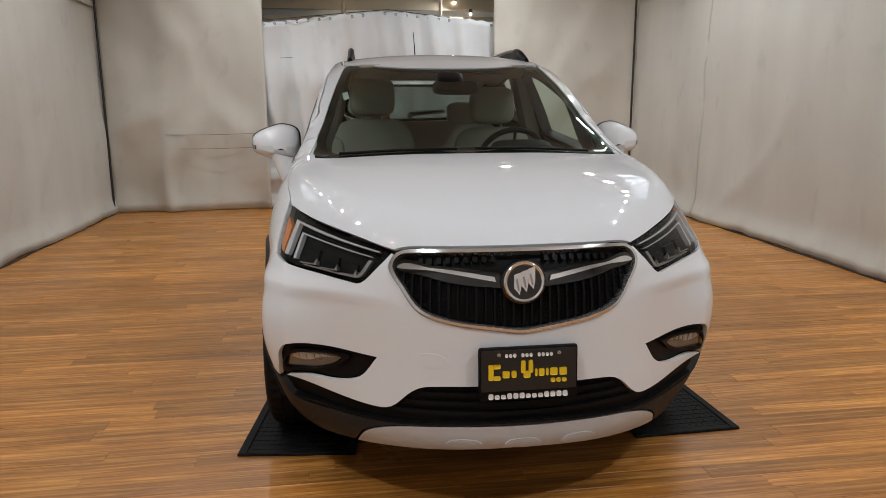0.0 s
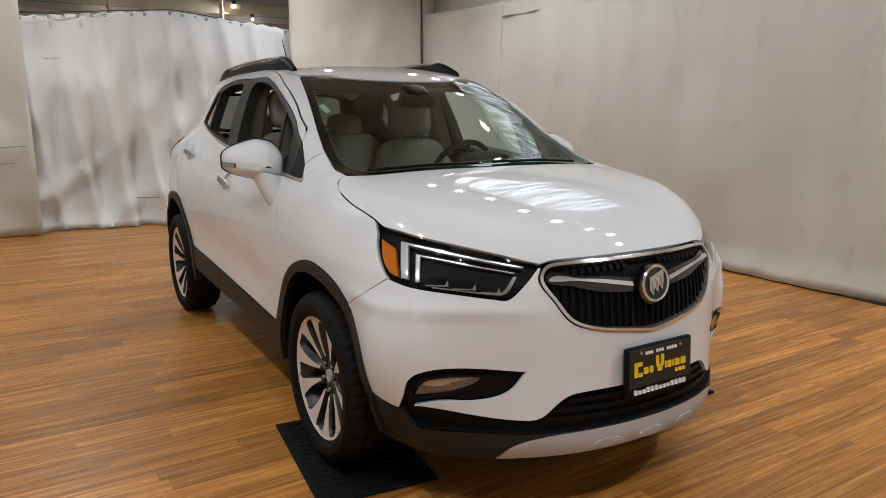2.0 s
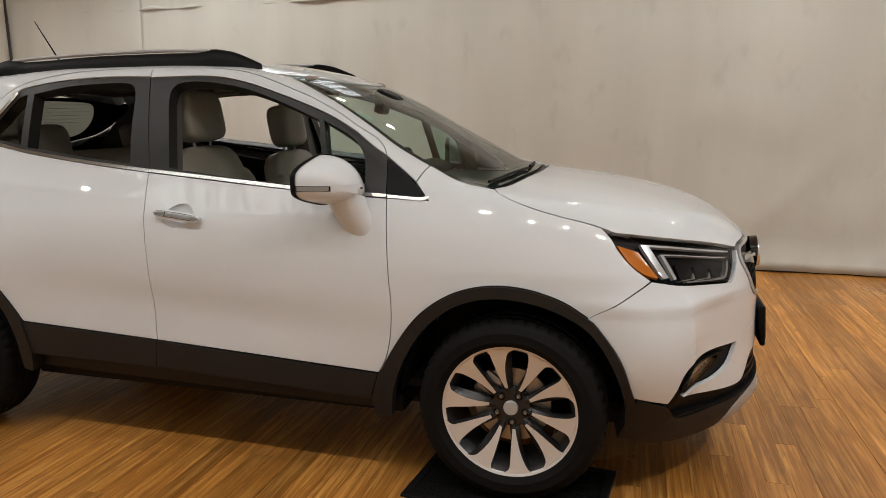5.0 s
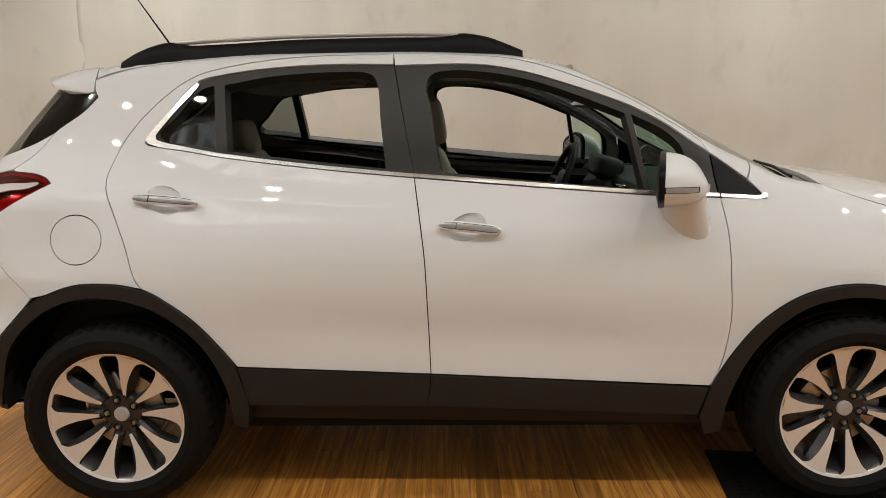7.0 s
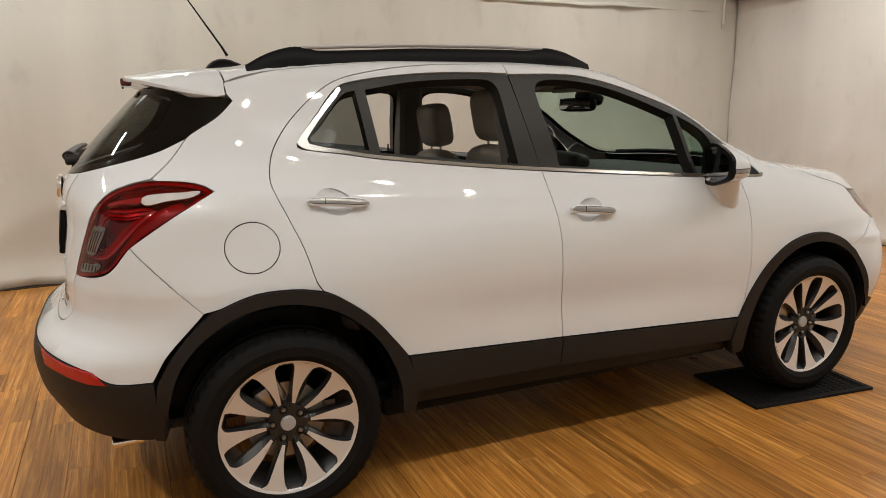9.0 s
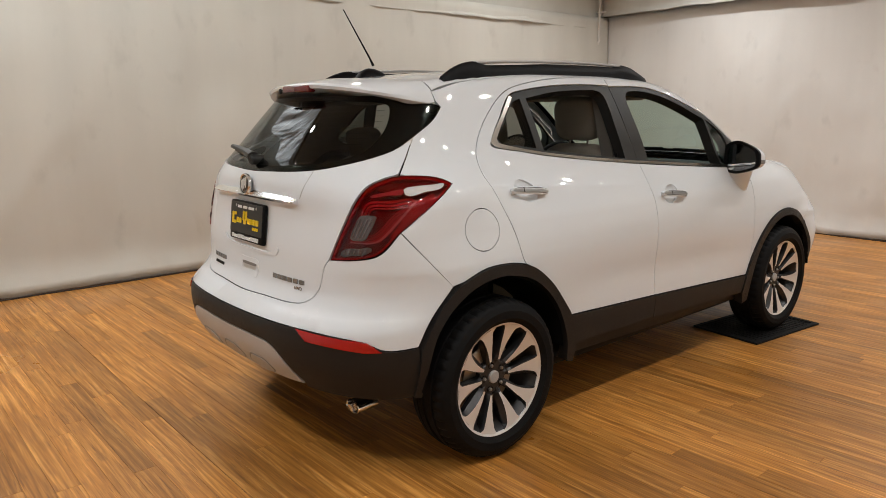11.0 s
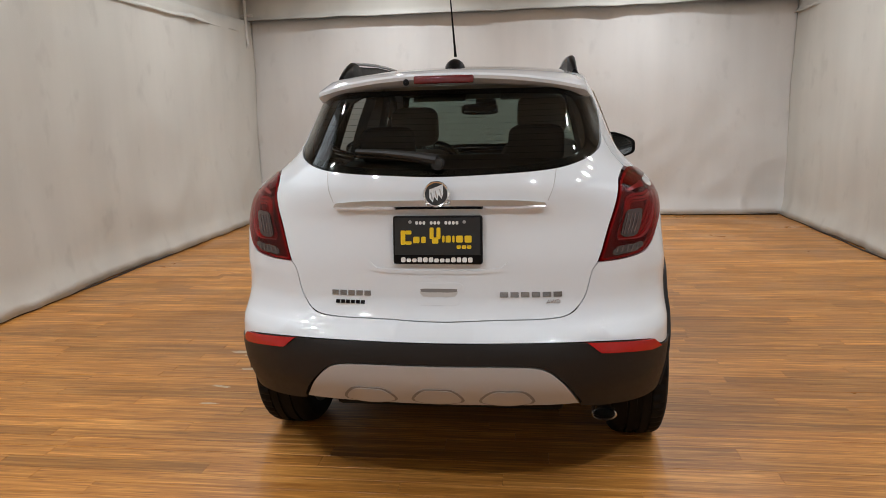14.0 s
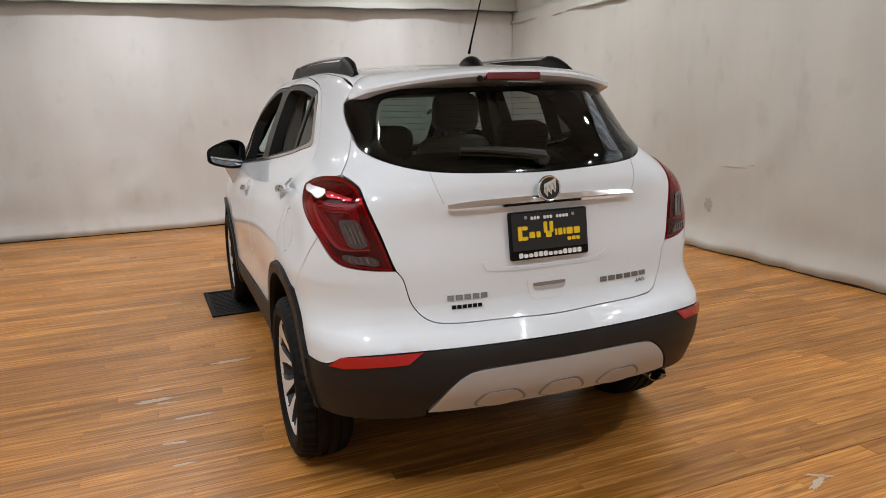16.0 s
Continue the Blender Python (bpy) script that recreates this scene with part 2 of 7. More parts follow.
def fill(loops, h, lines=()):
    """Triangles over an outline with holes, with even inner points."""
    outer = loops[0]
    lo, hi = outer.min(0), outer.max(0)
    gx, gy = np.arange(lo[0] + h / 2, hi[0], h), np.arange(lo[1] + h / 2, hi[1], h * 0.87)
    g = np.array([(x + (h / 2 if j % 2 else 0), y) for j, y in enumerate(gy) for x in gx]).reshape(-1, 2)
    if len(g):
        ok = inside(outer, g)
        for loop in loops[1:]:
            ok &= ~inside(loop, g)
        g = g[ok]
        for loop in loops:
            g = g[near(loop, g, h * 0.45)] if len(g) else g
    for line in lines:
        if len(g):
            g = g[np.min(np.linalg.norm(g[:, None] - line[None], axis=2), axis=1) > 0.019]
        for d in (-0.008, 0.0, 0.008):
            row = line + (0, d)
            ok = inside(outer, row)
            for loop in loops[1:]:
                ok &= ~inside(loop, row)
            row = row[ok]
            for loop in loops:
                row = row[near(loop, row, 0.005)] if len(row) else row
            g = np.concatenate([g, row]) if len(g) else row
    pts = np.concatenate([*loops, g]) if len(g) else np.concatenate(loops)
    edges, base = [], 0
    for loop in loops:
        n = len(loop)
        edges += [(base + k, base + (k + 1) % n) for k in range(n)]
        base += n
    vs, es, fs, *_ = delaunay_2d_cdt([Vector(p) for p in pts], edges, [], 1 if len(loops) == 1 else 2, 1e-6)
    vs = np.array([tuple(v) for v in vs])
    F = np.array([f for f in fs if len(f) == 3])
    a, b, c = vs[F[:, 0]], vs[F[:, 1]], vs[F[:, 2]]
    twice = (b[:, 0] - a[:, 0]) * (c[:, 1] - a[:, 1]) - (b[:, 1] - a[:, 1]) * (c[:, 0] - a[:, 0])
    mid = (a + b + c) / 3
    ok = (abs(twice) > 1e-10) & inside(outer, mid)
    for loop in loops[1:]:
        ok &= ~inside(loop, mid)
    tri = [tuple(f) if w > 0 else tuple(f[::-1]) for f, w in zip(F[ok].tolist(), twice[ok])]
    return vs, tri


# ---- the car's outer skin as one smooth field (inside < 0) ----
def curve(*pts):
    """monotone cubic through (u,v) pairs, flat slope extension"""
    u=np.array([p[0] for p in pts],float); v=np.array([p[1] for p in pts],float)
    h=np.diff(u); d=np.diff(v)/h
    m=np.empty(len(u)); m[0]=d[0]; m[-1]=d[-1]
    for i in range(1,len(u)-1):
        m[i]=0 if d[i-1]*d[i]<=0 else (h[i-1]+h[i])*3/((2*h[i]+h[i-1])/d[i-1]+(h[i]+2*h[i-1])/d[i])
    def f(x):
        x=np.asarray(x,float); xc=np.clip(x,u[0],u[-1])
        i=np.clip(np.searchsorted(u,xc,side='right')-1,0,len(u)-2)
        t=(xc-u[i])/h[i]
        r=(2*t**3-3*t**2+1)*v[i]+(t**3-2*t**2+t)*h[i]*m[i]+(3*t**2-2*t**3)*v[i+1]+(t**3-t**2)*h[i]*m[i+1]
        return r+m[0]*np.minimum(x-u[0],0)+m[-1]*np.maximum(x-u[-1],0)
    return f
WZ=curve((.18,.80),(.30,.834),(.42,.846),(.58,.849),(.75,.856),(.88,.853),(.98,.838),(1.07,.800),(1.12,.775),(1.17,.750),(1.30,.705),(1.45,.645),(1.55,.598),(1.65,.54))

BF=curve((.18,.06),(.24,.01),(.30,-.02),(.42,-.008),(.55,.0),(.70,.003),(.80,.018),(.88,.05),(.95,.095),(1.02,.16),(1.2,.34))
LR=curve((.22,.74),(.30,.82),(.40,.875),(.50,.925),(.58,.935),(.64,.925),(.70,.85),(.76,.815),(.90,.805),(1.05,.785),(1.138,.79),(1.2,.77),(1.3,.69),(1.45,.55),(1.55,.45),(1.66,.34))
HC=curve((-2.2,.86),(-2.12,.910),(-2.0,.982),(-1.8,1.050),(-1.5,1.112),(-1.2,1.146),(-.8,1.165),(.2,1.18),(2.2,1.18))
TC=curve((-1.7,.86),(-1.30,1.088),(-.9,1.306),(-.55,1.484),(-.3,1.578),(-.05,1.620),(.3,1.633),(.7,1.632),(1.1,1.613),(1.4,1.585),(1.8,1.535))
def smax(a,b,k):
    h=np.clip(.5+.5*(a-b)/k,0,1); return b+(a-b)*h+k*h*(1-h)
def fold(y):
    """Height of the shoulder crease along the body side."""
    return 1.051+.068*y
def S(y,z):
    w=WZ(z); up=np.clip((z-.85)/.4,0,1)
    return w-up*.075*np.clip((-y-.45)/1.0,0,2)**1.5-up*.05*np.clip((y-.4)/.8,0,2)**1.5+.085*np.exp(-((y-1.6)/.4)**2-((z-1.13)/.11)**2)+.0055*np.exp(-np.abs(z-fold(y))/.03)*np.clip((y-.1)/.5,0,1)*np.clip((1.55-y)/.12,0,1)-.011*np.exp(-((z-.64-.05*y)/.10)**2)*np.exp(-((y-.1)/.75)**4)
def field(x,y,z):
    x=np.abs(x); s=S(y,z)
    uf=np.clip(-y-1.2,0,9)/np.maximum(.975-BF(z),.05); ur=np.clip(y-1.15,0,9)/np.maximum(LR(z),.05)
    r=np.where(y<0,(( x/s)**2.25+uf**2.25)**(1/2.25),((x/s)**3.4+ur**3.4)**(1/3.4))
    shell=(r-1)*.85-.099*np.exp(-((y+1.80)/.20)**2-((z-.58)/.27)**2)*np.clip((x-.45)/.3,0,1)**2-.03*np.exp(-((y-1.78)/.2)**2-((z-.55)/.25)**2)*np.clip((x-.5)/.3,0,1)-.05*np.exp(-((y-1.74)/.18)**2-((z-1.02)/.16)**2)*np.clip((x-.45)/.25,0,1)
    shell=shell-.009*np.exp(-((z-.752)/.028)**2)*np.clip((x-.35)/.25,0,1)*np.clip((-y-1.45)/.2,0,1)
    hood=HC(y+.10*x*x)-.05*x*x-.08*x**4
    roof=TC(y-.33*x*x*np.clip(-y/.8,0,1))-.10*(1-np.clip(-y/.7,0,1))*x*x-.12*x**4
    top=z-smax(hood,roof,.03)-.028*np.exp(-((y+1.04)/.17)**2-((x-.70)/.10)**2)
    return smax(shell,top,.045)

# ---- the room ----
X0, X1, Y0, Y1, HIGH = -3.53, 3.53, -5.2, 5.15, 3.6
LAID = 0.6  # degrees by which the floor boards run askew


def wood_material():
    m = bpy.data.materials.new("bamboo_planks")
    m.use_nodes = True
    nt = m.node_tree
    N, L = nt.nodes.new, nt.links.new
    b = nt.nodes["Principled BSDF"]
    geo, info, co = N("ShaderNodeNewGeometry"), N("ShaderNodeObjectInfo"), N("ShaderNodeTexCoord")
    add = N("ShaderNodeMath")
    add.operation = "ADD"
    L(geo.outputs["Random Per Island"], add.inputs[0])
    L(info.outputs["Random"], add.inputs[1])
    shift = N("ShaderNodeVectorMath")
    shift.operation = "MULTIPLY_ADD"
    comb = N("ShaderNodeCombineXYZ")
    for k in range(3):
        L(add.outputs[0], comb.inputs[k])
    L(comb.outputs[0], shift.inputs[0])
    shift.inputs[1].default_value = (13.7, 7.3, 3.1)
    laid = N("ShaderNodeMapping")
    laid.inputs["Rotation"].default_value = (0, 0, -radians(LAID))
    L(geo.outputs["Position"], laid.inputs["Vector"])
    L(laid.outputs[0], shift.inputs[2])
    stretch = N("ShaderNodeMapping")
    stretch.inputs["Scale"].default_value = (1.3, 34, 1)
    L(shift.outputs[0], stretch.inputs["Vector"])
    grain = N("ShaderNodeTexNoise")
    grain.inputs["Scale"].default_value, grain.inputs["Detail"].default_value = 1.6, 8
    grain.inputs["Distortion"].default_value = 0.6
    L(stretch.outputs[0], grain.inputs["Vector"])
    ramp = N("ShaderNodeValToRGB")
    e = ramp.color_ramp.elements
    e[0].position, e[0].color = 0.30, (0.250, 0.094, 0.0165, 1)
    e[1].position, e[1].color = 0.70, (0.600, 0.290, 0.075, 1)
    mid = e.new(0.5)
    mid.color = (0.385, 0.160, 0.0315, 1)
    L(grain.outputs["Fac"], ramp.inputs[0])
    tone = N("ShaderNodeMapRange")
    frac = N("ShaderNodeMath")
    frac.operation = "FRACT"
    L(add.outputs[0], frac.inputs[0])
    L(frac.outputs[0], tone.inputs[0])
    tone.inputs[3].default_value, tone.inputs[4].default_value = 0.76, 1.24
    mul = N("ShaderNodeMix")
    mul.data_type, mul.blend_type = "RGBA", "MULTIPLY"
    mul.inputs[0].default_value = 1
    L(ramp.outputs[0], mul.inputs[6])
    L(tone.outputs[0], mul.inputs[7])
    # knots and dark nodes of the bamboo
    spots = N("ShaderNodeTexNoise")
    spots.inputs["Scale"].default_value, spots.inputs["Detail"].default_value = 9, 3
    smap = N("ShaderNodeMapping")
    smap.inputs["Scale"].default_value = (0.7, 2.2, 1)
    L(shift.outputs[0], smap.inputs["Vector"])
    L(smap.outputs[0], spots.inputs["Vector"])
    sr = N("ShaderNodeMapRange")
    sr.inputs[1].default_value, sr.inputs[2].default_value = 0.60, 0.74
    sr.inputs[3].default_value, sr.inputs[4].default_value = 0.0, 0.45
    L(spots.outputs["Fac"], sr.inputs[0])
    dark = N("ShaderNodeMix")
    dark.data_type = "RGBA"
    dark.inputs[7].default_value = (0.16, 0.065, 0.02, 1)
    L(sr.outputs[0], dark.inputs[0])
    L(mul.outputs[2], dark.inputs[6])
    fibre = N("ShaderNodeTexNoise")
    fibre.inputs["Scale"].default_value, fibre.inputs["Detail"].default_value = 1.0, 5
    fmap = N("ShaderNodeMapping")
    fmap.inputs["Scale"].default_value = (9, 260, 1)
    L(shift.outputs[0], fmap.inputs["Vector"])
    L(fmap.outputs[0], fibre.inputs["Vector"])
    fr = N("ShaderNodeMapRange")
    fr.inputs[1].default_value, fr.inputs[2].default_value = 0.3, 0.7
    fr.inputs[3].default_value, fr.inputs[4].default_value = 0.83, 1.18
    L(fibre.outputs["Fac"], fr.inputs[0])
    fm = N("ShaderNodeMix")
    fm.data_type, fm.blend_type = "RGBA", "MULTIPLY"
    fm.inputs[0].default_value = 1
    L(dark.outputs[2], fm.inputs[6])
    L(fr.outputs[0], fm.inputs[7])
    # short dark strands
    strand = N("ShaderNodeTexNoise")
    strand.inputs["Scale"].default_value, strand.inputs["Detail"].default_value = 1.0, 3
    dmap = N("ShaderNodeMapping")
    dmap.inputs["Scale"].default_value = (6, 120, 1)
    L(shift.outputs[0], dmap.inputs["Vector"])
    L(dmap.outputs[0], strand.inputs["Vector"])
    dr = N("ShaderNodeMapRange")
    dr.inputs[1].default_value, dr.inputs[2].default_value = 0.635, 0.70
    dr.inputs[3].default_value, dr.inputs[4].default_value = 0.0, 0.62
    L(strand.outputs["Fac"], dr.inputs[0])
    dm = N("ShaderNodeMix")
    dm.data_type = "RGBA"
    dm.inputs[7].default_value = (0.13, 0.045, 0.012, 1)
    L(dr.outputs[0], dm.inputs[0])
    L(fm.outputs[2], dm.inputs[6])
    # broad fading over many boards
    cloud = N("ShaderNodeTexNoise")
    cloud.inputs["Scale"].default_value, cloud.inputs["Detail"].default_value = 1.1, 5
    L(geo.outputs["Position"], cloud.inputs["Vector"])
    cr = N("ShaderNodeMapRange")
    cr.inputs[1].default_value, cr.inputs[2].default_value = 0.3, 0.7
    cr.inputs[3].default_value, cr.inputs[4].default_value = 0.88, 1.13
    L(cloud.outputs["Fac"], cr.inputs[0])
    cm = N("ShaderNodeMix")
    cm.data_type, cm.blend_type = "RGBA", "MULTIPLY"
    cm.inputs[0].default_value = 1
    L(dm.outputs[2], cm.inputs[6])
    L(cr.outputs[0], cm.inputs[7])
    L(cm.outputs[2], b.inputs["Base Color"])
    b.inputs["Specular IOR Level"].default_value = 0.42
    wear = N("ShaderNodeTexNoise")
    wear.inputs["Scale"].default_value, wear.inputs["Detail"].default_value = 1.3, 6
    L(geo.outputs["Position"], wear.inputs["Vector"])
    wr = N("ShaderNodeMapRange")
    wr.inputs[1].default_value, wr.inputs[2].default_value = 0.3, 0.7
    wr.inputs[3].default_value, wr.inputs[4].default_value = 0.26, 0.46
    L(wear.outputs["Fac"], wr.inputs[0])
    L(wr.outputs[0], b.inputs["Roughness"])
    bump = N("ShaderNodeBump")
    bump.inputs["Strength"].default_value, bump.inputs["Distance"].default_value = 0.12, 0.002
    L(grain.outputs["Fac"], bump.inputs["Height"])
    L(bump.outputs[0], b.inputs["Normal"])
    return m


def canvas_material(name, colour):
    """Painted canvas with large stains and a fine weave."""
    m = material(name, colour, 0.85, vary=0.08, scale=0.9, bump=0.14, bump_scale=90, fine=0.06)
    nt = m.node_tree
    N, L = nt.nodes.new, nt.links.new
    b = nt.nodes["Principled BSDF"]
    before = b.inputs["Base Color"].links[0].from_socket
    co = N("ShaderNodeTexCoord")
    for scale, low, high, lo, hi in (((2.6, 2.6, 0.30), 0.35, 0.65, 0.955, 1.03), ((5.0, 5.0, 3.0), 0.60, 0.74, 1.0, 0.90)):
        mp, tex, rng, mix = N("ShaderNodeMapping"), N("ShaderNodeTexNoise"), N("ShaderNodeMapRange"), N("ShaderNodeMix")
        mp.inputs["Scale"].default_value = scale
        tex.inputs["Scale"].default_value, tex.inputs["Detail"].default_value = 1.0, 7
        rng.inputs[1].default_value, rng.inputs[2].default_value, rng.inputs[3].default_value, rng.inputs[4].default_value = low, high, lo, hi
        mix.data_type, mix.blend_type = "RGBA", "MULTIPLY"
        mix.inputs[0].default_value = 1
        L(co.outputs["Object"], mp.inputs["Vector"])
        L(mp.outputs[0], tex.inputs["Vector"])
        L(tex.outputs["Fac"], rng.inputs[0])
        L(before, mix.inputs[6])
        L(rng.outputs[0], mix.inputs[7])
        before = mix.outputs[2]
    L(before, b.inputs["Base Color"])
    return m


BULB = bpy.data.materials.new("lamp_glow")
BULB.use_nodes = True
bn = BULB.node_tree.nodes["Principled BSDF"]
bn.inputs["Base Color"].default_value = (0.9, 0.9, 0.85, 1)
bn.inputs["Emission Color"].default_value = (1.0, 0.90, 0.76, 1)
bn.inputs["Emission Strength"].default_value = 45
WOOD = wood_material()
GROUT = material("dark_joint", (0.11, 0.050, 0.018), 0.8, vary=0.2)
CANVAS = canvas_material("white_canvas", (0.55, 0.545, 0.50))
BACKDROP = canvas_material("backdrop_canvas", (0.64, 0.635, 0.615))
CANVAS_OLD = canvas_material("old_canvas", (0.545, 0.525, 0.465))
PLASTER = material("ceiling_paint", (0.62, 0.60, 0.56), 0.9, vary=0.06, scale=1.5, bump=0.2, bump_scale=40)
BEAM = material("dim_timber", (0.34, 0.265, 0.175), 0.7, vary=0.2, scale=3, bump=0.3, bump_scale=30)

floor_bm = bmesh.new()
add_box(floor_bm, (X0 - 0.3, Y0 - 0.3, -0.12), (X1 + 0.3, 6.6, -0.004))
floor = tagged(part("floor", floor_bm, GROUT, smooth=False), "worn glossy bamboo plank floor of a showroom", "floor", kind="structure")


def drape(name, start, end, high, low, folds, label, mat, seed, depth=0.05, lean=0.0, category="curtain", bottom=0.012, pleat=0.0):
    """A hanging cloth from start to end with soft folds, doubled for thickness."""
    rnd = random.Random(seed)
    a, b = Vector((*start, 0)), Vector((*end, 0))
    along = (b - a).normalized()
    out = Vector((-along.y, along.x, 0))
    length = (b - a).length
    nu, nv = max(24, int(length / 0.045)), 34
    waves = [(rnd.uniform(0.6, 1.6) * folds, rnd.uniform(0, 6.3), rnd.uniform(0.3, 1), rnd.uniform(-0.5, 0.5)) for _ in range(5)]
    verts, faces = [], []
    for j in range(nv + 1):
        v = j / nv
        for i in range(nu + 1):
            u = i / nu
            top = high(u) if callable(high) else high
            z = low + (top - low) * v
            s = u * length
            d = sum(w * math.sin(f * (s + k * (1 - v) * 0.7) + p) for f, p, w, k in waves) / 3
            d = d * (1 - pleat) + pleat * (0.7 - 1.4 * abs(math.sin(waves[0][0] * 0.9 * (s + waves[0][3] * (1 - v)) + waves[1][1])) ** 0.7 + 0.5 * math.sin(waves[2][0] * s + waves[2][1] + 1.5 * v))
            d *= depth * (0.35 + 0.65 * (1 - v) ** 0.7)
            d += depth * 1.2 * noise.noise(Vector((s * 0.9 + seed, z * 0.8, seed * 1.7))) + 0.25 * depth * noise.noise(Vector((s * 3.1, z * 2.7, seed)))
            crease = 1 - abs(noise.noise(Vector((s * 1.3 + 0.8 * z, z * 0.7 - 0.5 * s, seed * 2.3))))
            d += 0.55 * depth * max(0.0, crease - 0.72) / 0.28 * (1.1 - v)
            spread = 0.05 * max(0, 0.08 - v) / 0.08
            spread += 0.022 * (noise.noise(Vector((s * 5.5, 1.0, seed))) + 0.5) * max(0, 0.05 - v) / 0.05
            sag = 0.02 * noise.noise(Vector((s * 2.0, seed, 3.0))) * (1 - v)
            verts.append(a + along * s + out * (d + spread + lean * v) + Vector((0, 0, max(bottom, z + (sag if j < 3 else 0)))))
    n = len(verts)
    verts += [p - out * 0.012 for p in verts]
    w = nu + 1
    for j in range(nv):
        for i in range(nu):
            q = (j * w + i, j * w + i + 1, (j + 1) * w + i + 1, (j + 1) * w + i)
            faces.append(q)
            faces.append(tuple(n + k for k in q[::-1]))
    rim = [i for i in range(w)] + [(j) * w + nu for j in range(1, nv + 1)] + [nv * w + i for i in range(nu - 1, -1, -1)] + [j * w for j in range(nv - 1, 0, -1)]
    for p, q in zip(rim, rim[1:] + rim[:1]):
        faces.append((q, p, n + p, n + q))
    ob = link_mesh(name, verts, faces, mat)
    return tagged(ob, label, category, kind="structure" if name.startswith("wall") else "")


def wall(name, lo, hi, label):
    bm = bmesh.new()
    add_box(bm, lo, hi)
    return tagged(part(name, bm, PLASTER, smooth=False), label, "wall", kind="structure")


wall("wall_west", (X0 - 0.25, Y0 - 0.3, -0.1), (X0 - 0.13, 6.7, HIGH), "plain painted wall behind hung canvas")
wall("wall_east", (X1 + 0.13, Y0 - 0.3, -0.1), (X1 + 0.25, 6.7, HIGH), "plain painted wall behind hung canvas")
wall("wall_south", (X0 - 0.13, Y0 - 0.3, -0.1), (X1 + 0.13, Y0 - 0.14, HIGH), "plain painted wall behind hung canvas")
wall("wall_north", (X0 - 0.13, 6.5, -0.1), (X1 + 0.13, 6.7, HIGH), "plain painted wall behind the curtains")
bm = bmesh.new()
add_box(bm, (X0 - 0.3, Y0 - 0.3, HIGH), (X1 + 0.3, 6.7, HIGH + 0.15))
tagged(part("ceiling", bm, PLASTER, smooth=False), "dim painted ceiling above the hung canvas", "ceiling", kind="structure")

# hung canvas
west_canvas = drape("canvas_sheet", (X0, 5.2), (X0, Y0), 2.66, 0.01, 1.2, "large white canvas sheet hung flat along the wall", CANVAS, 3, 0.03)
drape("canvas_sheet", (X1, Y0), (X1, 3.55), 2.66, 0.01, 1.2, "large white canvas sheet hung flat along the wall", CANVAS, 5, 0.035)
drape("canvas_sheet", (X1 + 0.04, 3.40), (X1 - 0.21, 5.16), 2.68, 0.01, 3.2, "narrow gathered canvas sheet hanging beside the corner", CANVAS, 15, 0.05, pleat=0.4)
drape("canopy_cloth", (X0 - 0.045, 5.2), (X0 - 0.045, Y0), 3.55, 2.50, 1.4, "upper white cloth strip above the hung canvas", CANVAS, 23, 0.03, bottom=0)
drape("canopy_cloth", (X1 + 0.045, Y0), (X1 + 0.045, 5.2), 3.55, 2.50, 1.4, "upper white cloth strip above the hung canvas", CANVAS, 25, 0.03, bottom=0)
drape("canvas_sheet", (X0 - 0.02, Y0), (X1 + 0.02, Y0), 2.68, 0.01, 1.6, "white canvas backdrop hung across the end of the room", BACKDROP, 7, 0.045)
drape("canvas_sheet", (X1 - 0.02, 5.15), (1.38, 5.15), 3.5, 0.01, 2.0, "heavy white canvas sheet hung beside the curtain", CANVAS_OLD, 9, 0.12)
drape("canvas_sheet", (-1.55, 5.12), (X0 + 0.02, 5.12), 3.5, 0.01, 2.2, "heavy creased white canvas sheet hung beside the curtain", CANVAS_OLD, 11, 0.12, pleat=0.35)
SHEER = canvas_material("curtain_cloth", (0.84, 0.855, 0.85))
snt = SHEER.node_tree
thin, blend = snt.nodes.new("ShaderNodeBsdfTranslucent"), snt.nodes.new("ShaderNodeMixShader")
thin.inputs[0].default_value, blend.inputs[0].default_value = (0.76, 0.81, 0.84, 1), 0.24
snt.links.new(snt.nodes["Principled BSDF"].outputs[0], blend.inputs[1])
snt.links.new(thin.outputs[0], blend.inputs[2])
snt.links.new(blend.outputs[0], snt.nodes["Material Output"].inputs[0])
drape("curtain", (1.50, 5.30), (-1.66, 5.30), lambda u: 2.33 + 0.17 * (1 - abs(u - 0.47) / 0.53) ** 0.8 + 0.02 * abs(math.sin(u * 60)), 0.01, 11.0, "white curtain gathered on a wire with eyelets", SHEER, 13, 0.17, pleat=0.78)
# canopy cloth over the backdrop
drape("canopy_cloth", (X0 - 0.02, Y0 + 0.10), (X1 + 0.02, Y0 + 0.10), lambda u: 3.52, 2.665, 2.6, "white cloth valance hanging above the backdrop", CANVAS, 21, 0.03, bottom=0)
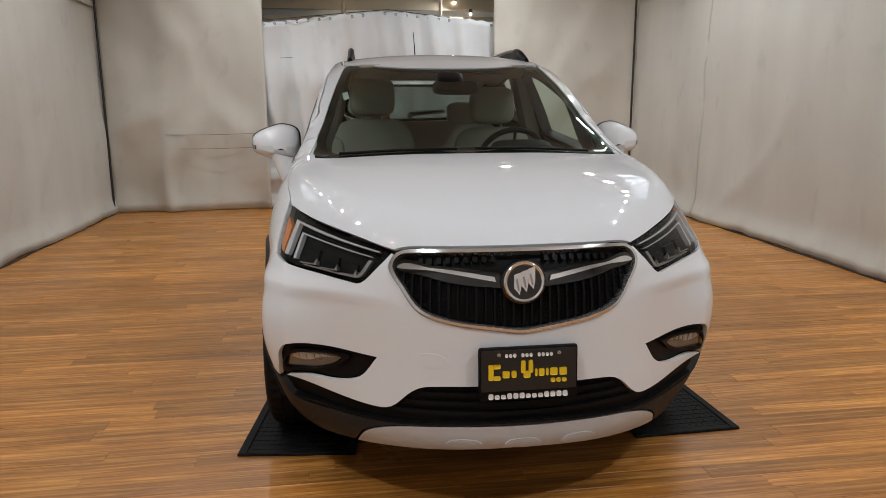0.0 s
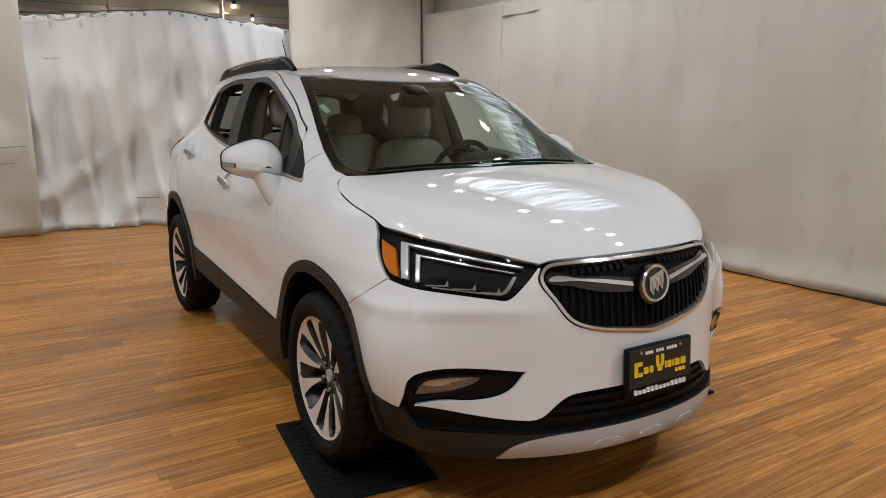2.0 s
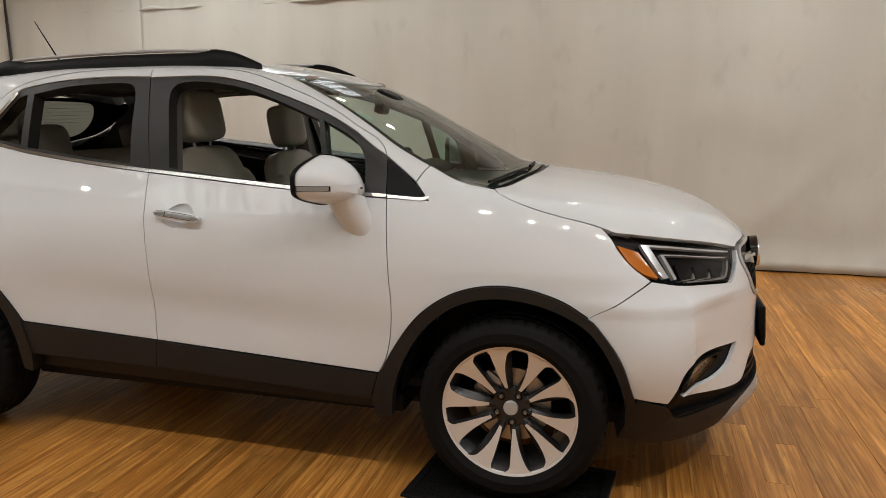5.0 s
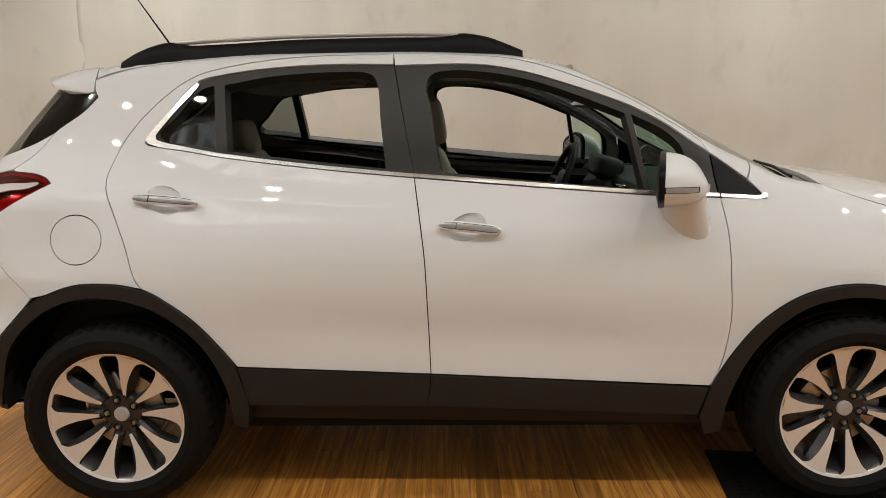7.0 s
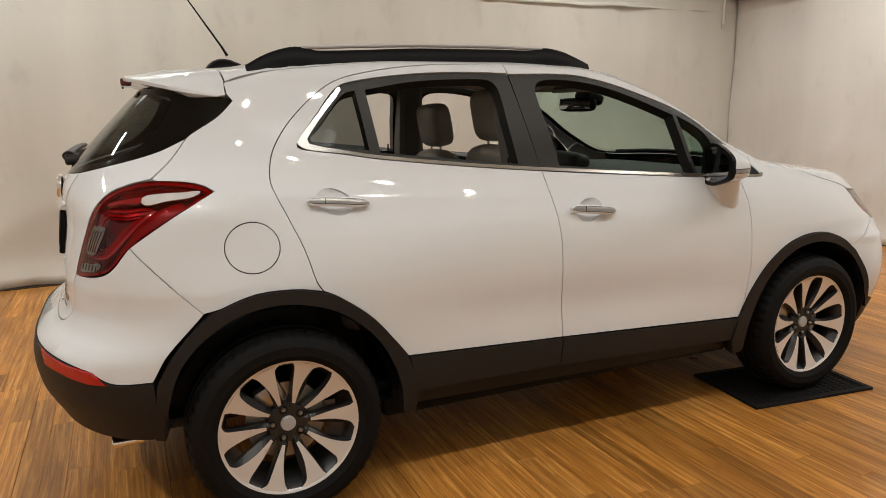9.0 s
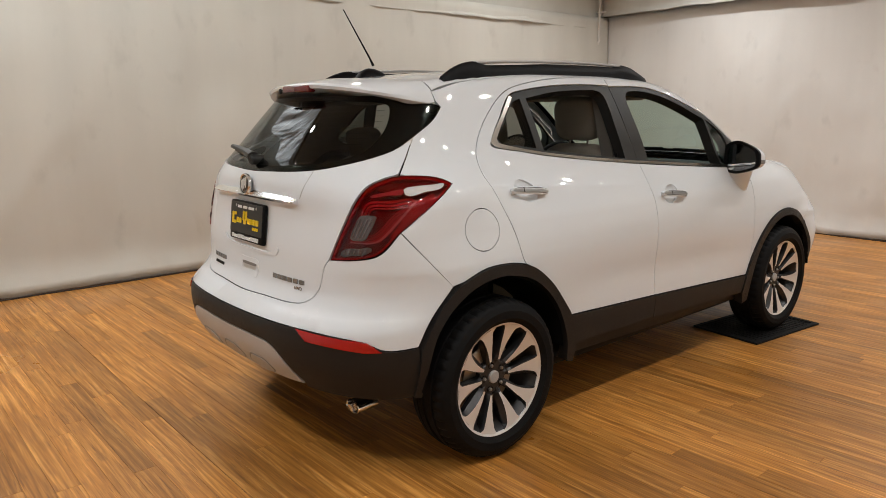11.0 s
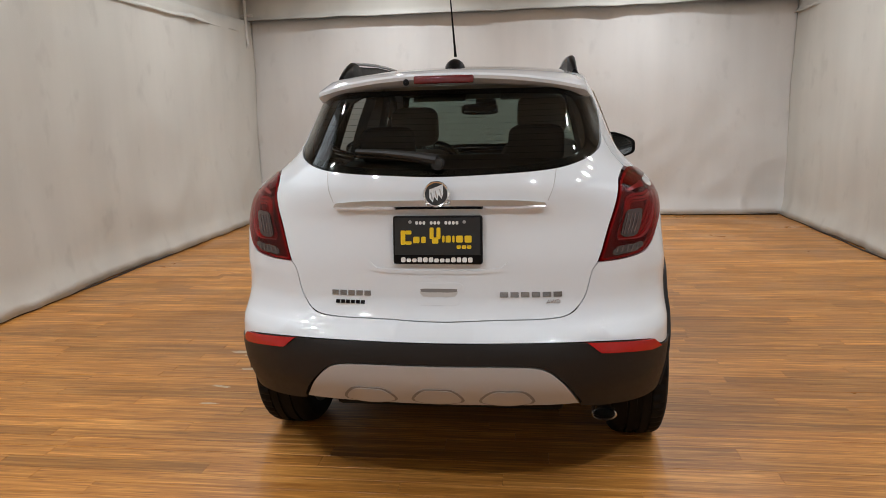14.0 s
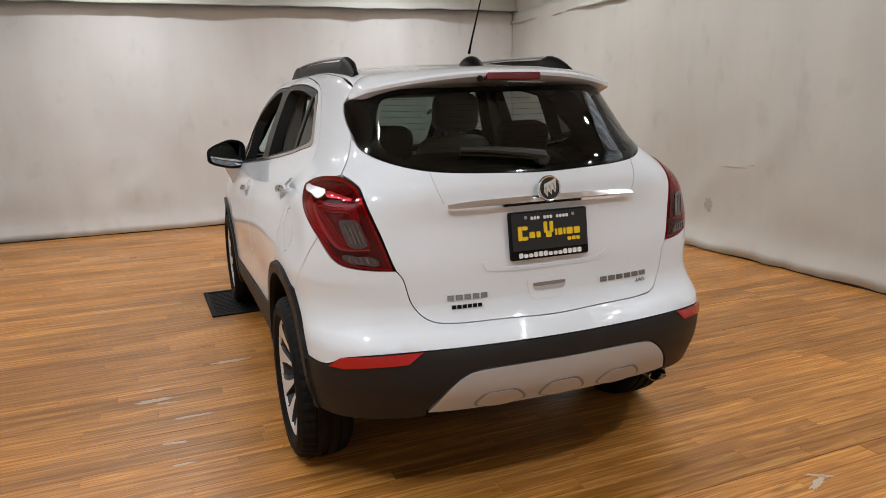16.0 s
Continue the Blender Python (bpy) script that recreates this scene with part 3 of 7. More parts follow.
# creases and seams across the old canvas
SEAM = material("stitched_seam", (0.22, 0.20, 0.17), 0.9, vary=0.2)
for x0, x1, y, z, sag in ((-2.9, -1.62, 5.072, 0.98, 0.012), (-2.65, -1.75, 5.070, 0.80, 0.006), (-0.05, 0.75, 5.19, 1.02, 0.02), (-0.05, 0.30, 5.19, 0.94, 0.0), (-0.05, 0.55, 5.19, 0.62, 0.01), (-0.55, -0.07, 5.19, 0.36, 0.02), (-1.36, -1.20, 5.19, 1.92, 0.0)):
    bm = bmesh.new()
    add_tube(bm, [(x0 + (x1 - x0) * t, y, z - sag * math.sin(math.pi * t) + 0.01 * t) for t in np.linspace(0, 1, 9)], 0.0035, 5)
    tagged(part("canvas_seam", bm, SEAM), "dark stitched seam across the hanging cloth", "seam", group="seams of the canvas")
# eyelets and wire of the curtain
WIRE = material("dark_wire", (0.05, 0.05, 0.05), 0.5, 0.6, vary=0.1)
bm = bmesh.new()
add_tube(bm, [(-1.62, 5.30, 2.385), (0.02, 5.30, 2.535), (1.44, 5.30, 2.375)], 0.005, 6)
tagged(part("curtain_wire", bm, WIRE), "thin dark wire that carries the curtain", "wire")
bm = bmesh.new()
add_lathe(bm, [(0.010, -0.003), (0.016, -0.003), (0.016, 0.003), (0.010, 0.003)], pose(0, 0, 0, 90), 14, close=True)
eyelet = tagged(part("eyelet", bm, WIRE), "small dark metal eyelet in the curtain", "eyelet", group="eyelets of the curtain")
for k in range(22):
    x = -1.55 + k * 2.93 / 21
    z = 2.50 - 0.098 * abs(x) - 0.015
    if k == 0:
        eyelet.matrix_basis = pose(x, 5.268, z)
    else:
        copy_thing(eyelet, pose(x, 5.268, z))
# dim timbers and pipes above the curtain
for y, z, hgt in ((6.30, 2.52, 0.05), (6.32, 2.66, 0.16), (6.30, 2.92, 0.05), (6.32, 3.10, 0.22)):
    bm = bmesh.new()
    add_box(bm, (X0 + 0.1, y, z), (X1 - 0.1, y + 0.08, z + hgt), 0.006)
    tagged(part("ceiling_beam", bm, BEAM), "dim horizontal timber above the curtain", "beam", group="timbers above the curtain")
for x in (-0.55, 0.82):
    bm = bmesh.new()
    add_tube(bm, [(x, 6.15, 2.3), (x, 6.15, 3.6)], 0.025, 10)
    tagged(part("post", bm, BEAM), "slim upright metal post behind the curtain", "post", group="posts behind the curtain")
# glowing bulbs added on the timbers behind the curtain in place of glints
def bare_bulb(m):
    bm = bmesh.new()
    add_lathe(bm, [(0.022, 0.05), (0.026, 0.02), (0.022, 0.0), (0.014, -0.004)], None, 16)
    socket = part("bare_bulb", bm, WIRE)
    bm = bmesh.new()
    add_lathe(bm, [(0.010, 0.0), (0.014, -0.012), (0.017, -0.024), (0.013, -0.036), (0.001, -0.041)], None, 16)
    part("bulb", bm, BULB, socket)
    socket.matrix_basis = m
    return tagged(socket, "small glowing bulb in a dark socket standing in for a glint", "bulb", group="bulbs behind the curtain")


for bx, by, bz in GLINTS:
    bare_bulb(pose(bx, by + 0.05, bz + 0.07))
# corner trim and pipes
for x, y in ((X1 - 0.245, 5.08), (X0 + 0.035, 5.07)):
    bm = bmesh.new()
    add_tube(bm, [(x, y, 0.02), (x, y, 3.5)], 0.014, 8)
    tagged(part("corner_cable", bm, WIRE), "black cable running up the corner", "cable", group="corner cables")
PIPE = material("painted_pipe", (0.60, 0.59, 0.56), 0.5, vary=0.06, scale=12)
bm = bmesh.new()
add_tube(bm, [(3.50, -4.98, 3.5), (3.50, -4.98, 2.44), (3.48, -4.96, 2.36), (3.52, -4.98, 2.30)], 0.018, 10)
add_tube(bm, [(3.40, -4.98, 2.72), (3.56, -4.98, 2.72)], 0.014, 8)
tagged(part("hanging_pipe", bm, PIPE), "white painted pipe hanging in the corner", "pipe")
# dark tubes paint in the thin shadow between canvas hem and floor
for a, b in (((X0 + 0.062, Y0 + 0.12, 0.006), (X0 + 0.062, 5.0, 0.006)), ((X1 - 0.062, Y0 + 0.12, 0.006), (X1 - 0.062, 5.0, 0.006)), ((X0 + 0.1, Y0 + 0.075, 0.006), (X1 - 0.1, Y0 + 0.075, 0.006))):
    bm = bmesh.new()
    add_tube(bm, [Vector(a).lerp(Vector(b), t) + Vector((0.008 * math.sin(9 * t * 7), 0.008 * math.sin(17 * t * 3), 0)) for t in np.linspace(0, 1, 40)], 0.007, 6)
    tagged(part("baseboard", bm, material("hem_shadow_dark", (0.03, 0.02, 0.016), 0.8)), "dark tube that paints the shadow where canvas meets floor", "trim", kind="structure")

# ceiling lamps
CLOTH_GLOW = bpy.data.materials.new("lit_cloth")
CLOTH_GLOW.use_nodes = True
cn = CLOTH_GLOW.node_tree.nodes["Principled BSDF"]
cn.inputs["Base Color"].default_value = (0.8, 0.82, 0.85, 1)
cn.inputs["Emission Color"].default_value = (0.80, 0.91, 1.0, 1)
weave = CLOTH_GLOW.node_tree.nodes.new("ShaderNodeTexNoise")
weave.inputs["Scale"].default_value, weave.inputs["Detail"].default_value = 2.2, 4
wmap = CLOTH_GLOW.node_tree.nodes.new("ShaderNodeMapping")
wmap.inputs["Scale"].default_value = (1.0, 6.5, 1.0)
wco = CLOTH_GLOW.node_tree.nodes.new("ShaderNodeTexCoord")
wr = CLOTH_GLOW.node_tree.nodes.new("ShaderNodeMapRange")
wr.inputs[1].default_value, wr.inputs[2].default_value, wr.inputs[3].default_value, wr.inputs[4].default_value = 0.40, 0.66, 0.15, 4.2
CLOTH_GLOW.node_tree.links.new(wco.outputs["Object"], wmap.inputs["Vector"])
CLOTH_GLOW.node_tree.links.new(wmap.outputs[0], weave.inputs["Vector"])
CLOTH_GLOW.node_tree.links.new(weave.outputs["Fac"], wr.inputs[0])
CLOTH_GLOW.node_tree.links.new(wr.outputs[0], cn.inputs["Emission Strength"])


def lit_cloth(x0, z0, x1, z1, y0, y1, seed):
    """A translucent cloth strip under the roof edge, lit from behind, with cross wrinkles."""
    verts, faces, nu, nv = [], [], 60, 10
    for i in range(nu + 1):
        y = y0 + (y1 - y0) * i / nu
        for j in range(nv + 1):
            t = j / nv
            d = 0.03 * noise.noise(Vector((y * 4.0, t * 0.8, seed))) - 0.08 * math.sin(math.pi * t)
            wide = (0.30 + 0.55 * math.sin(math.pi * i / nu) ** 0.6) * (1 + 0.5 * noise.noise(Vector((y * 2.3, 4.0, seed)))) 
            q = 0.5 + (t - 0.5) * wide + 0.12 * noise.noise(Vector((y * 1.6, 9.0, seed)))
            verts.append((x0 + (x1 - x0) * q, y, z0 + (z1 - z0) * q + d))
    w = nv + 1
    n = len(verts)
    verts += [(x, y, z + 0.004) for x, y, z in verts]
    for i in range(nu):
        for j in range(nv):
            q = (i * w + j, i * w + j + 1, (i + 1) * w + j + 1, (i + 1) * w + j)
            faces += [q, tuple(n + k for k in q[::-1])]
    ob = link_mesh("lit_cloth", verts, faces, CLOTH_GLOW)
    return tagged(ob, "pale translucent cloth under the ceiling lit from behind", "cloth", group="lit cloths")


def cloth_batten(x, z, y0, y1):
    bm = bmesh.new()
    add_box(bm, (x - 0.02, y0, z - 0.01), (x + 0.02, y1, HIGH + 0.005), 0.003)
    tagged(part("cloth_batten", bm, BEAM), "slim timber batten that carries a lit cloth", "batten", group="cloth battens")


cloth_batten(2.60, 3.5, 0.2, 3.3)
cloth_batten(-2.75, 3.5, 0.6, 3.0)
lit_cloth(3.35, 2.98, 2.60, 3.5, 0.2, 3.3, 2.0)
lit_cloth(-3.35, 3.1, -2.75, 3.5, 0.6, 3.0, 5.0)


def ceiling_lamp():
    bm = bmesh.new()
    add_lathe(bm, [(0.08, 0.10), (0.095, 0.04), (0.095, 0.0), (0.080, 0.0), (0.07, 0.06), (0.001, 0.07)], None, 24)
    body = part("ceiling_lamp", bm, PIPE)
    bm = bmesh.new()
    add_lathe(bm, [(0.050, 0.055), (0.048, 0.03), (0.03, 0.014), (0.001, 0.010)], None, 20)
    part("bulb", bm, BULB, body)
    return tagged(body, "round white ceiling lamp with a glowing warm bulb", "lamp", group="ceiling lamps")


first = ceiling_lamp()
for k, (lx, ly) in enumerate(LAMPS):
    m = pose(lx, ly, HIGH - 0.105)
    if k == 0:
        first.matrix_basis = m
    else:
        copy_thing(first, m)

# rubber mats under the front wheels
def rubber_mat(name, m, label):
    bm = bmesh.new()
    add_box(bm, (-0.23, -0.36, 0.0), (0.23, 0.36, 0.006), 0.002, m, 1)
    mat = tagged(part(name, bm, RUBBER, smooth=False), label, "mat", group="mats under the front wheels")
    bm = bmesh.new()
    for lo, hi in (((-0.23, -0.36, 0.005), (-0.195, 0.36, 0.012)), ((0.195, -0.36, 0.005), (0.23, 0.36, 0.012)), ((-0.195, -0.36, 0.005), (0.195, -0.325, 0.012)), ((-0.195, 0.325, 0.005), (0.195, 0.36, 0.012))):
        add_box(bm, lo, hi, 0.003, m, 1)
    part("mat_border", bm, RUBBER, mat, smooth=False)
    bm = bmesh.new()
    for j in range(17):
        y = -0.315 + j * 0.0394
        add_box(bm, (-0.192, y - 0.004, 0.005), (0.192, y + 0.004, 0.0085), 0.0, m)
    for i in range(14):
        x = -0.18 + i * 0.0277
        add_box(bm, (x - 0.003, -0.322, 0.005), (x + 0.003, 0.322, 0.0080), 0.0, m)
    part("mat_ribs", bm, RUBBER, mat, smooth=False)


rubber_mat("rubber_mat", pose(-0.720, -1.268, 0, 0, 0, -6.3), "black ribbed rubber mat under a front wheel")
rubber_mat("rubber_mat", pose(0.828, -1.305, 0, 0, 0, 2), "black ribbed rubber mat under a front wheel")
# pale scuffs on the floor, stains and marks on the canvas
SCUFF = material("floor_scuff", (0.50, 0.40, 0.29), 0.42, vary=0.2, scale=30)
STAIN = material("canvas_stain", (0.42, 0.39, 0.34), 0.9, vary=0.2, scale=20)


def blotch(name, m, rx, ry, mat, label, category, group, seed, thick=0.0012):
    """A thin uneven patch with a ragged edge."""
    rnd = random.Random(seed)
    bm = bmesh.new()
    outline = []
    for k in range(28):
        a = 2 * math.pi * k / 28
        r = 1 + rnd.uniform(-0.35, 0.25)
        outline.append((rx * r * math.cos(a), ry * r * math.sin(a)))
    add_prism(bm, outline, 0.0, thick, m)
    tagged(part(name, bm, mat, smooth=False), label, category, group=group)


for k, (x, y, rx, ry, turn) in enumerate(((1.00, 0.02, 0.11, 0.020, 3), (1.42, 0.44, 0.09, 0.022, 5), (1.36, 0.50, 0.06, 0.010, -6), (1.25, 0.72, 0.10, 0.012, 2), (1.33, 0.98, 0.055, 0.014, -8), (-0.92, 2.37, 0.07, 0.016, 25), (-0.97, 2.33, 0.05, 0.010, -35), (1.42, 0.30, 0.04, 0.012, 0), (-0.49, 2.95, 0.05, 0.020, 30), (-0.43, 2.93, 0.035, 0.010, -20), (1.30, 1.20, 0.05, 0.008, 2))):
    blotch("floor_scuff", pose(x, y, 0.0004, 0, 0, turn), rx, ry, SCUFF, "pale worn scuff on the wooden floor", "scuff", "scuffs on the floor", 40 + k, 0.0006)
for k, (y, z, ry, rz) in enumerate(((-0.80, 0.80, 0.14, 0.004), (-0.62, 0.83, 0.03, 0.004), (-1.15, 0.42, 0.05, 0.07))):
    face = max((v.co.x for v in west_canvas.data.vertices if abs(v.co.y - y) < 0.04 and abs(v.co.z - z) < 0.08), default=X0)
    blotch("canvas_mark", Matrix.Translation((face - 0.006, y, z)) @ pose(0, 0, 0, 90, 0, 90), ry, rz, STAIN, "faint grey mark on the hanging canvas", "mark", "marks on the canvas", 60 + k, 0.008)

# ---- the car ----
car = tagged(new("car"), "white compact SUV with charcoal lower cladding parked on the wooden floor", "car")


def gradient(P):
    h = 1e-3
    g = np.stack([field(P[:, 0] + h, P[:, 1], P[:, 2]) - field(P[:, 0] - h, P[:, 1], P[:, 2]),
                  field(P[:, 0], P[:, 1] + h, P[:, 2]) - field(P[:, 0], P[:, 1] - h, P[:, 2]),
                  field(P[:, 0], P[:, 1], P[:, 2] + h) - field(P[:, 0], P[:, 1], P[:, 2] - h)], 1)
    return g / np.maximum(np.linalg.norm(g, axis=1, keepdims=True), 1e-9)


def rays(kind, uv):
    """Starts and inward directions for flat coordinates: side (y, z), top (x, y), nose and tail (arc in metres, z)."""
    a, b, o, i = uv[:, 0], uv[:, 1], np.zeros(len(uv)), np.ones(len(uv))
    if kind == "side":
        return np.stack([1.4 * i, a, b], 1), np.stack([-i, o, o], 1)
    if kind == "top":
        return np.stack([a, b, 2.3 * i], 1), np.stack([o, o, -i], 1)
    s = -1 if kind == "nose" else 1
    t = a / 1.05
    d = np.stack([-np.sin(t), -s * np.cos(t), o], 1)
    start = np.stack([o, s * 1.0 * i, b], 1) - 1.5 * d
    return start, d


def skin(kind, uv):
    """Places on the skin under flat coordinates, with the outward normals."""
    o, d = rays(kind, uv)
    ks = np.linspace(0.0, 1.6, 65)
    v = np.stack([field(*(o + k * d).T) for k in ks], 1)
    neg = v < 0
    i = np.where(neg.any(1), neg.argmax(1), v.argmin(1))
    lo, hi = ks[np.maximum(i - 1, 0)], ks[i]
    for _ in range(15):
        m = (lo + hi) / 2
        n = field(*(o + m[:, None] * d).T) < 0
        hi, lo = np.where(n, m, hi), np.where(n, lo, m)
    P = o + hi[:, None] * d
    return P, gradient(P)


def arc(pts):
    """Outline points given as degrees round the nose or tail and height."""
    return [(radians(p[0]) * 1.05, *p[1:]) for p in pts]


def both(half):
    """A whole outline from its half, mirrored across the car's middle."""
    return list(half) + [(-p[0], *p[1:]) for p in reversed(half) if abs(p[0]) > 1e-6]


def panel(name, kind, outline, mat, parent=car, gap=0.0018, depth=0.016, h=0.035, off=0.0, holes=(), mirror=False, label="", step=0.018, lines=()):
    """A sheet on the skin within an outline, with turned-in edges."""
    loops = [inset(trace(outline, step), gap)] + [inset(trace(q, step), -gap) for q in holes]
    uv, tri = fill(loops, h, lines)
    P, N = skin(kind, uv)
    bowl = callable(off)
    P = P + (off(uv)[:, None] if bowl else off) * N
    if mirror:
        P, N = P * (-1, 1, 1), N * (-1, 1, 1)
    flip = np.mean([np.cross(P[b] - P[a], P[c] - P[a]) @ N[a] for a, b, c in tri[:: max(1, len(tri) // 40)]]) < 0
    faces = [t[::-1] for t in tri] if flip else list(tri)
    count = {}
    for f in faces:
        for a, b in zip(f, f[1:] + f[:1]):
            count[(a, b)] = count.get((a, b), 0) + 1
    rim = [(a, b) for a, b in count if (b, a) not in count]
    verts, normals, base = list(P), list(N), len(P)
    for a, b in rim:
        e = P[b] - P[a]
        n = np.cross(e, N[a])
        n = n / max(np.linalg.norm(n), 1e-9)
        k = len(verts)
        verts += [P[a], P[b], P[b] - depth * N[b], P[a] - depth * N[a]]
        normals += [n] * 4
        faces.append((k + 1, k, k + 3, k + 2))
    ob = link_mesh(name, verts, faces, mat, parent, None if bowl else normals)
    return tagged(ob, label) if label else ob


def at_top(x, y):
    """The skin's height over a point of the plan."""
    return float(skin("top", np.array([[x, y]]))[0][0, 2])


def edge(kind, pts, onto, step=0.03):
    """An open line on one view of the skin, given again in the coordinates of another."""
    P, _ = skin(kind, trace(pts, step, closed=False))
    return [(abs(p[1]) * (1 if p[1] > 0 else -1), p[2]) if onto == "side" else (p[0], p[1]) for p in P]


def ends(line):
    """The same line with its two ends marked sharp."""
    return [(*line[0], 1), *line[1:-1], (*line[-1], 1)]


# lines of the body side, in length (front is negative) and height
A_GAP = [(-0.811, 1.092), (-0.828, 0.964), (-0.838, 0.821), (-0.846, 0.702), (-0.836, 0.581), (-0.815, 0.499)]
B_GAP = [(0.213, 1.167), (0.181, 0.922), (0.171, 0.709), (0.164, 0.500)]
C_GAP = [(1.015, 1.509), (1.148, 1.407), (1.238, 1.296), (1.272, 1.199), (1.268, 1.150), (1.229, 1.052), (1.191, 0.955), (1.159, 0.843)]
DOOR_TOP = [(-0.776, 1.263), (-0.740, 1.298), (-0.660, 1.346), (-0.553, 1.410), (-0.409, 1.476), (-0.151, 1.560), (0.114, 1.585), (0.289, 1.588), (0.636, 1.580), (0.880, 1.550)]
BELT = [(1.010, 1.262), (0.867, 1.238), (0.548, 1.200), (0.213, 1.167), (-0.180, 1.134), (-0.566, 1.104)]
ARCH_F = [(-0.793, 0.450), (-0.864, 0.575), (-0.954, 0.690), (-1.069, 0.770), (-1.201, 0.807), (-1.330, 0.803), (-1.459, 0.762), (-1.565, 0.695)]
ARCH_R = [(0.834, 0.529), (0.880, 0.590), (0.975, 0.700), (1.090, 0.787), (1.139, 0.811)]
ARCH_R2 = [(1.139, 0.811), (1.234, 0.828), (1.369, 0.825), (1.506, 0.779)]
BONNET_SIDE = [(0.668, -1.186), (0.716, -1.213), (0.750, -1.300), (0.757, -1.42), (0.738, -1.572)]
LAMP_TOP = arc([(51.3, 0.989), (44.4, 0.974), (29.7, 0.932), (20.5, 0.894)])
LAMP_BACK = arc([(51.3, 0.989), (50.4, 0.93), (48.8, 0.88), (46.5, 0.838)])
NOSE_SEAM = arc([(46.5, 0.838), (57.3, 0.706)])
TAIL_OUT = arc([(46.3, 1.198), (52.9, 1.192), (56.5, 1.179), (58.7, 1.162)])
TAIL_LOW = arc([(58.7, 1.162), (53.2, 1.090), (46.9, 1.003)])
TAIL_SEAM = arc([(46.9, 1.003), (57.7, 0.778)])
GATE_SIDE = arc([(58.0, 1.452), (55, 1.402), (50, 1.350), (48.6, 1.330), (45.9, 1.203)])
def dense(pts):
    return [tuple(q) for q in trace(pts, 0.03, closed=False)]


A_GAP, B_GAP, BELT = dense(A_GAP + [(-0.790, 0.452)]), dense(B_GAP), dense(BELT)
TOP_FRONT = dense([(-0.787, 1.241), *DOOR_TOP[:8]])
TOP_REAR = dense([*DOOR_TOP[7:], *C_GAP, (1.139, 0.811)])
ARCH_F, ARCH_R, ARCH_R2 = dense(ARCH_F), dense(ARCH_R), dense(ARCH_R2)
CUP_F = [(0.035 + 0.062 * math.cos(t), 1.008 + 0.042 * math.sin(t) - 0.012 * math.cos(t)) for t in np.linspace(0, 2 * math.pi, 17)[:-1]]
CUP_R = [(1.065 + 0.064 * math.cos(t), 1.103 + 0.043 * math.sin(t) + 0.012 * math.cos(t)) for t in np.linspace(0, 2 * math.pi, 17)[:-1]]
CREASE = np.array([(y, float(fold(y))) for y in np.arange(0.15, 1.56, 0.022)])
ROOF_X = 0.535
roof_edge = [(y, at_top(ROOF_X, y)) for y in np.linspace(1.374, -0.26, 12)]

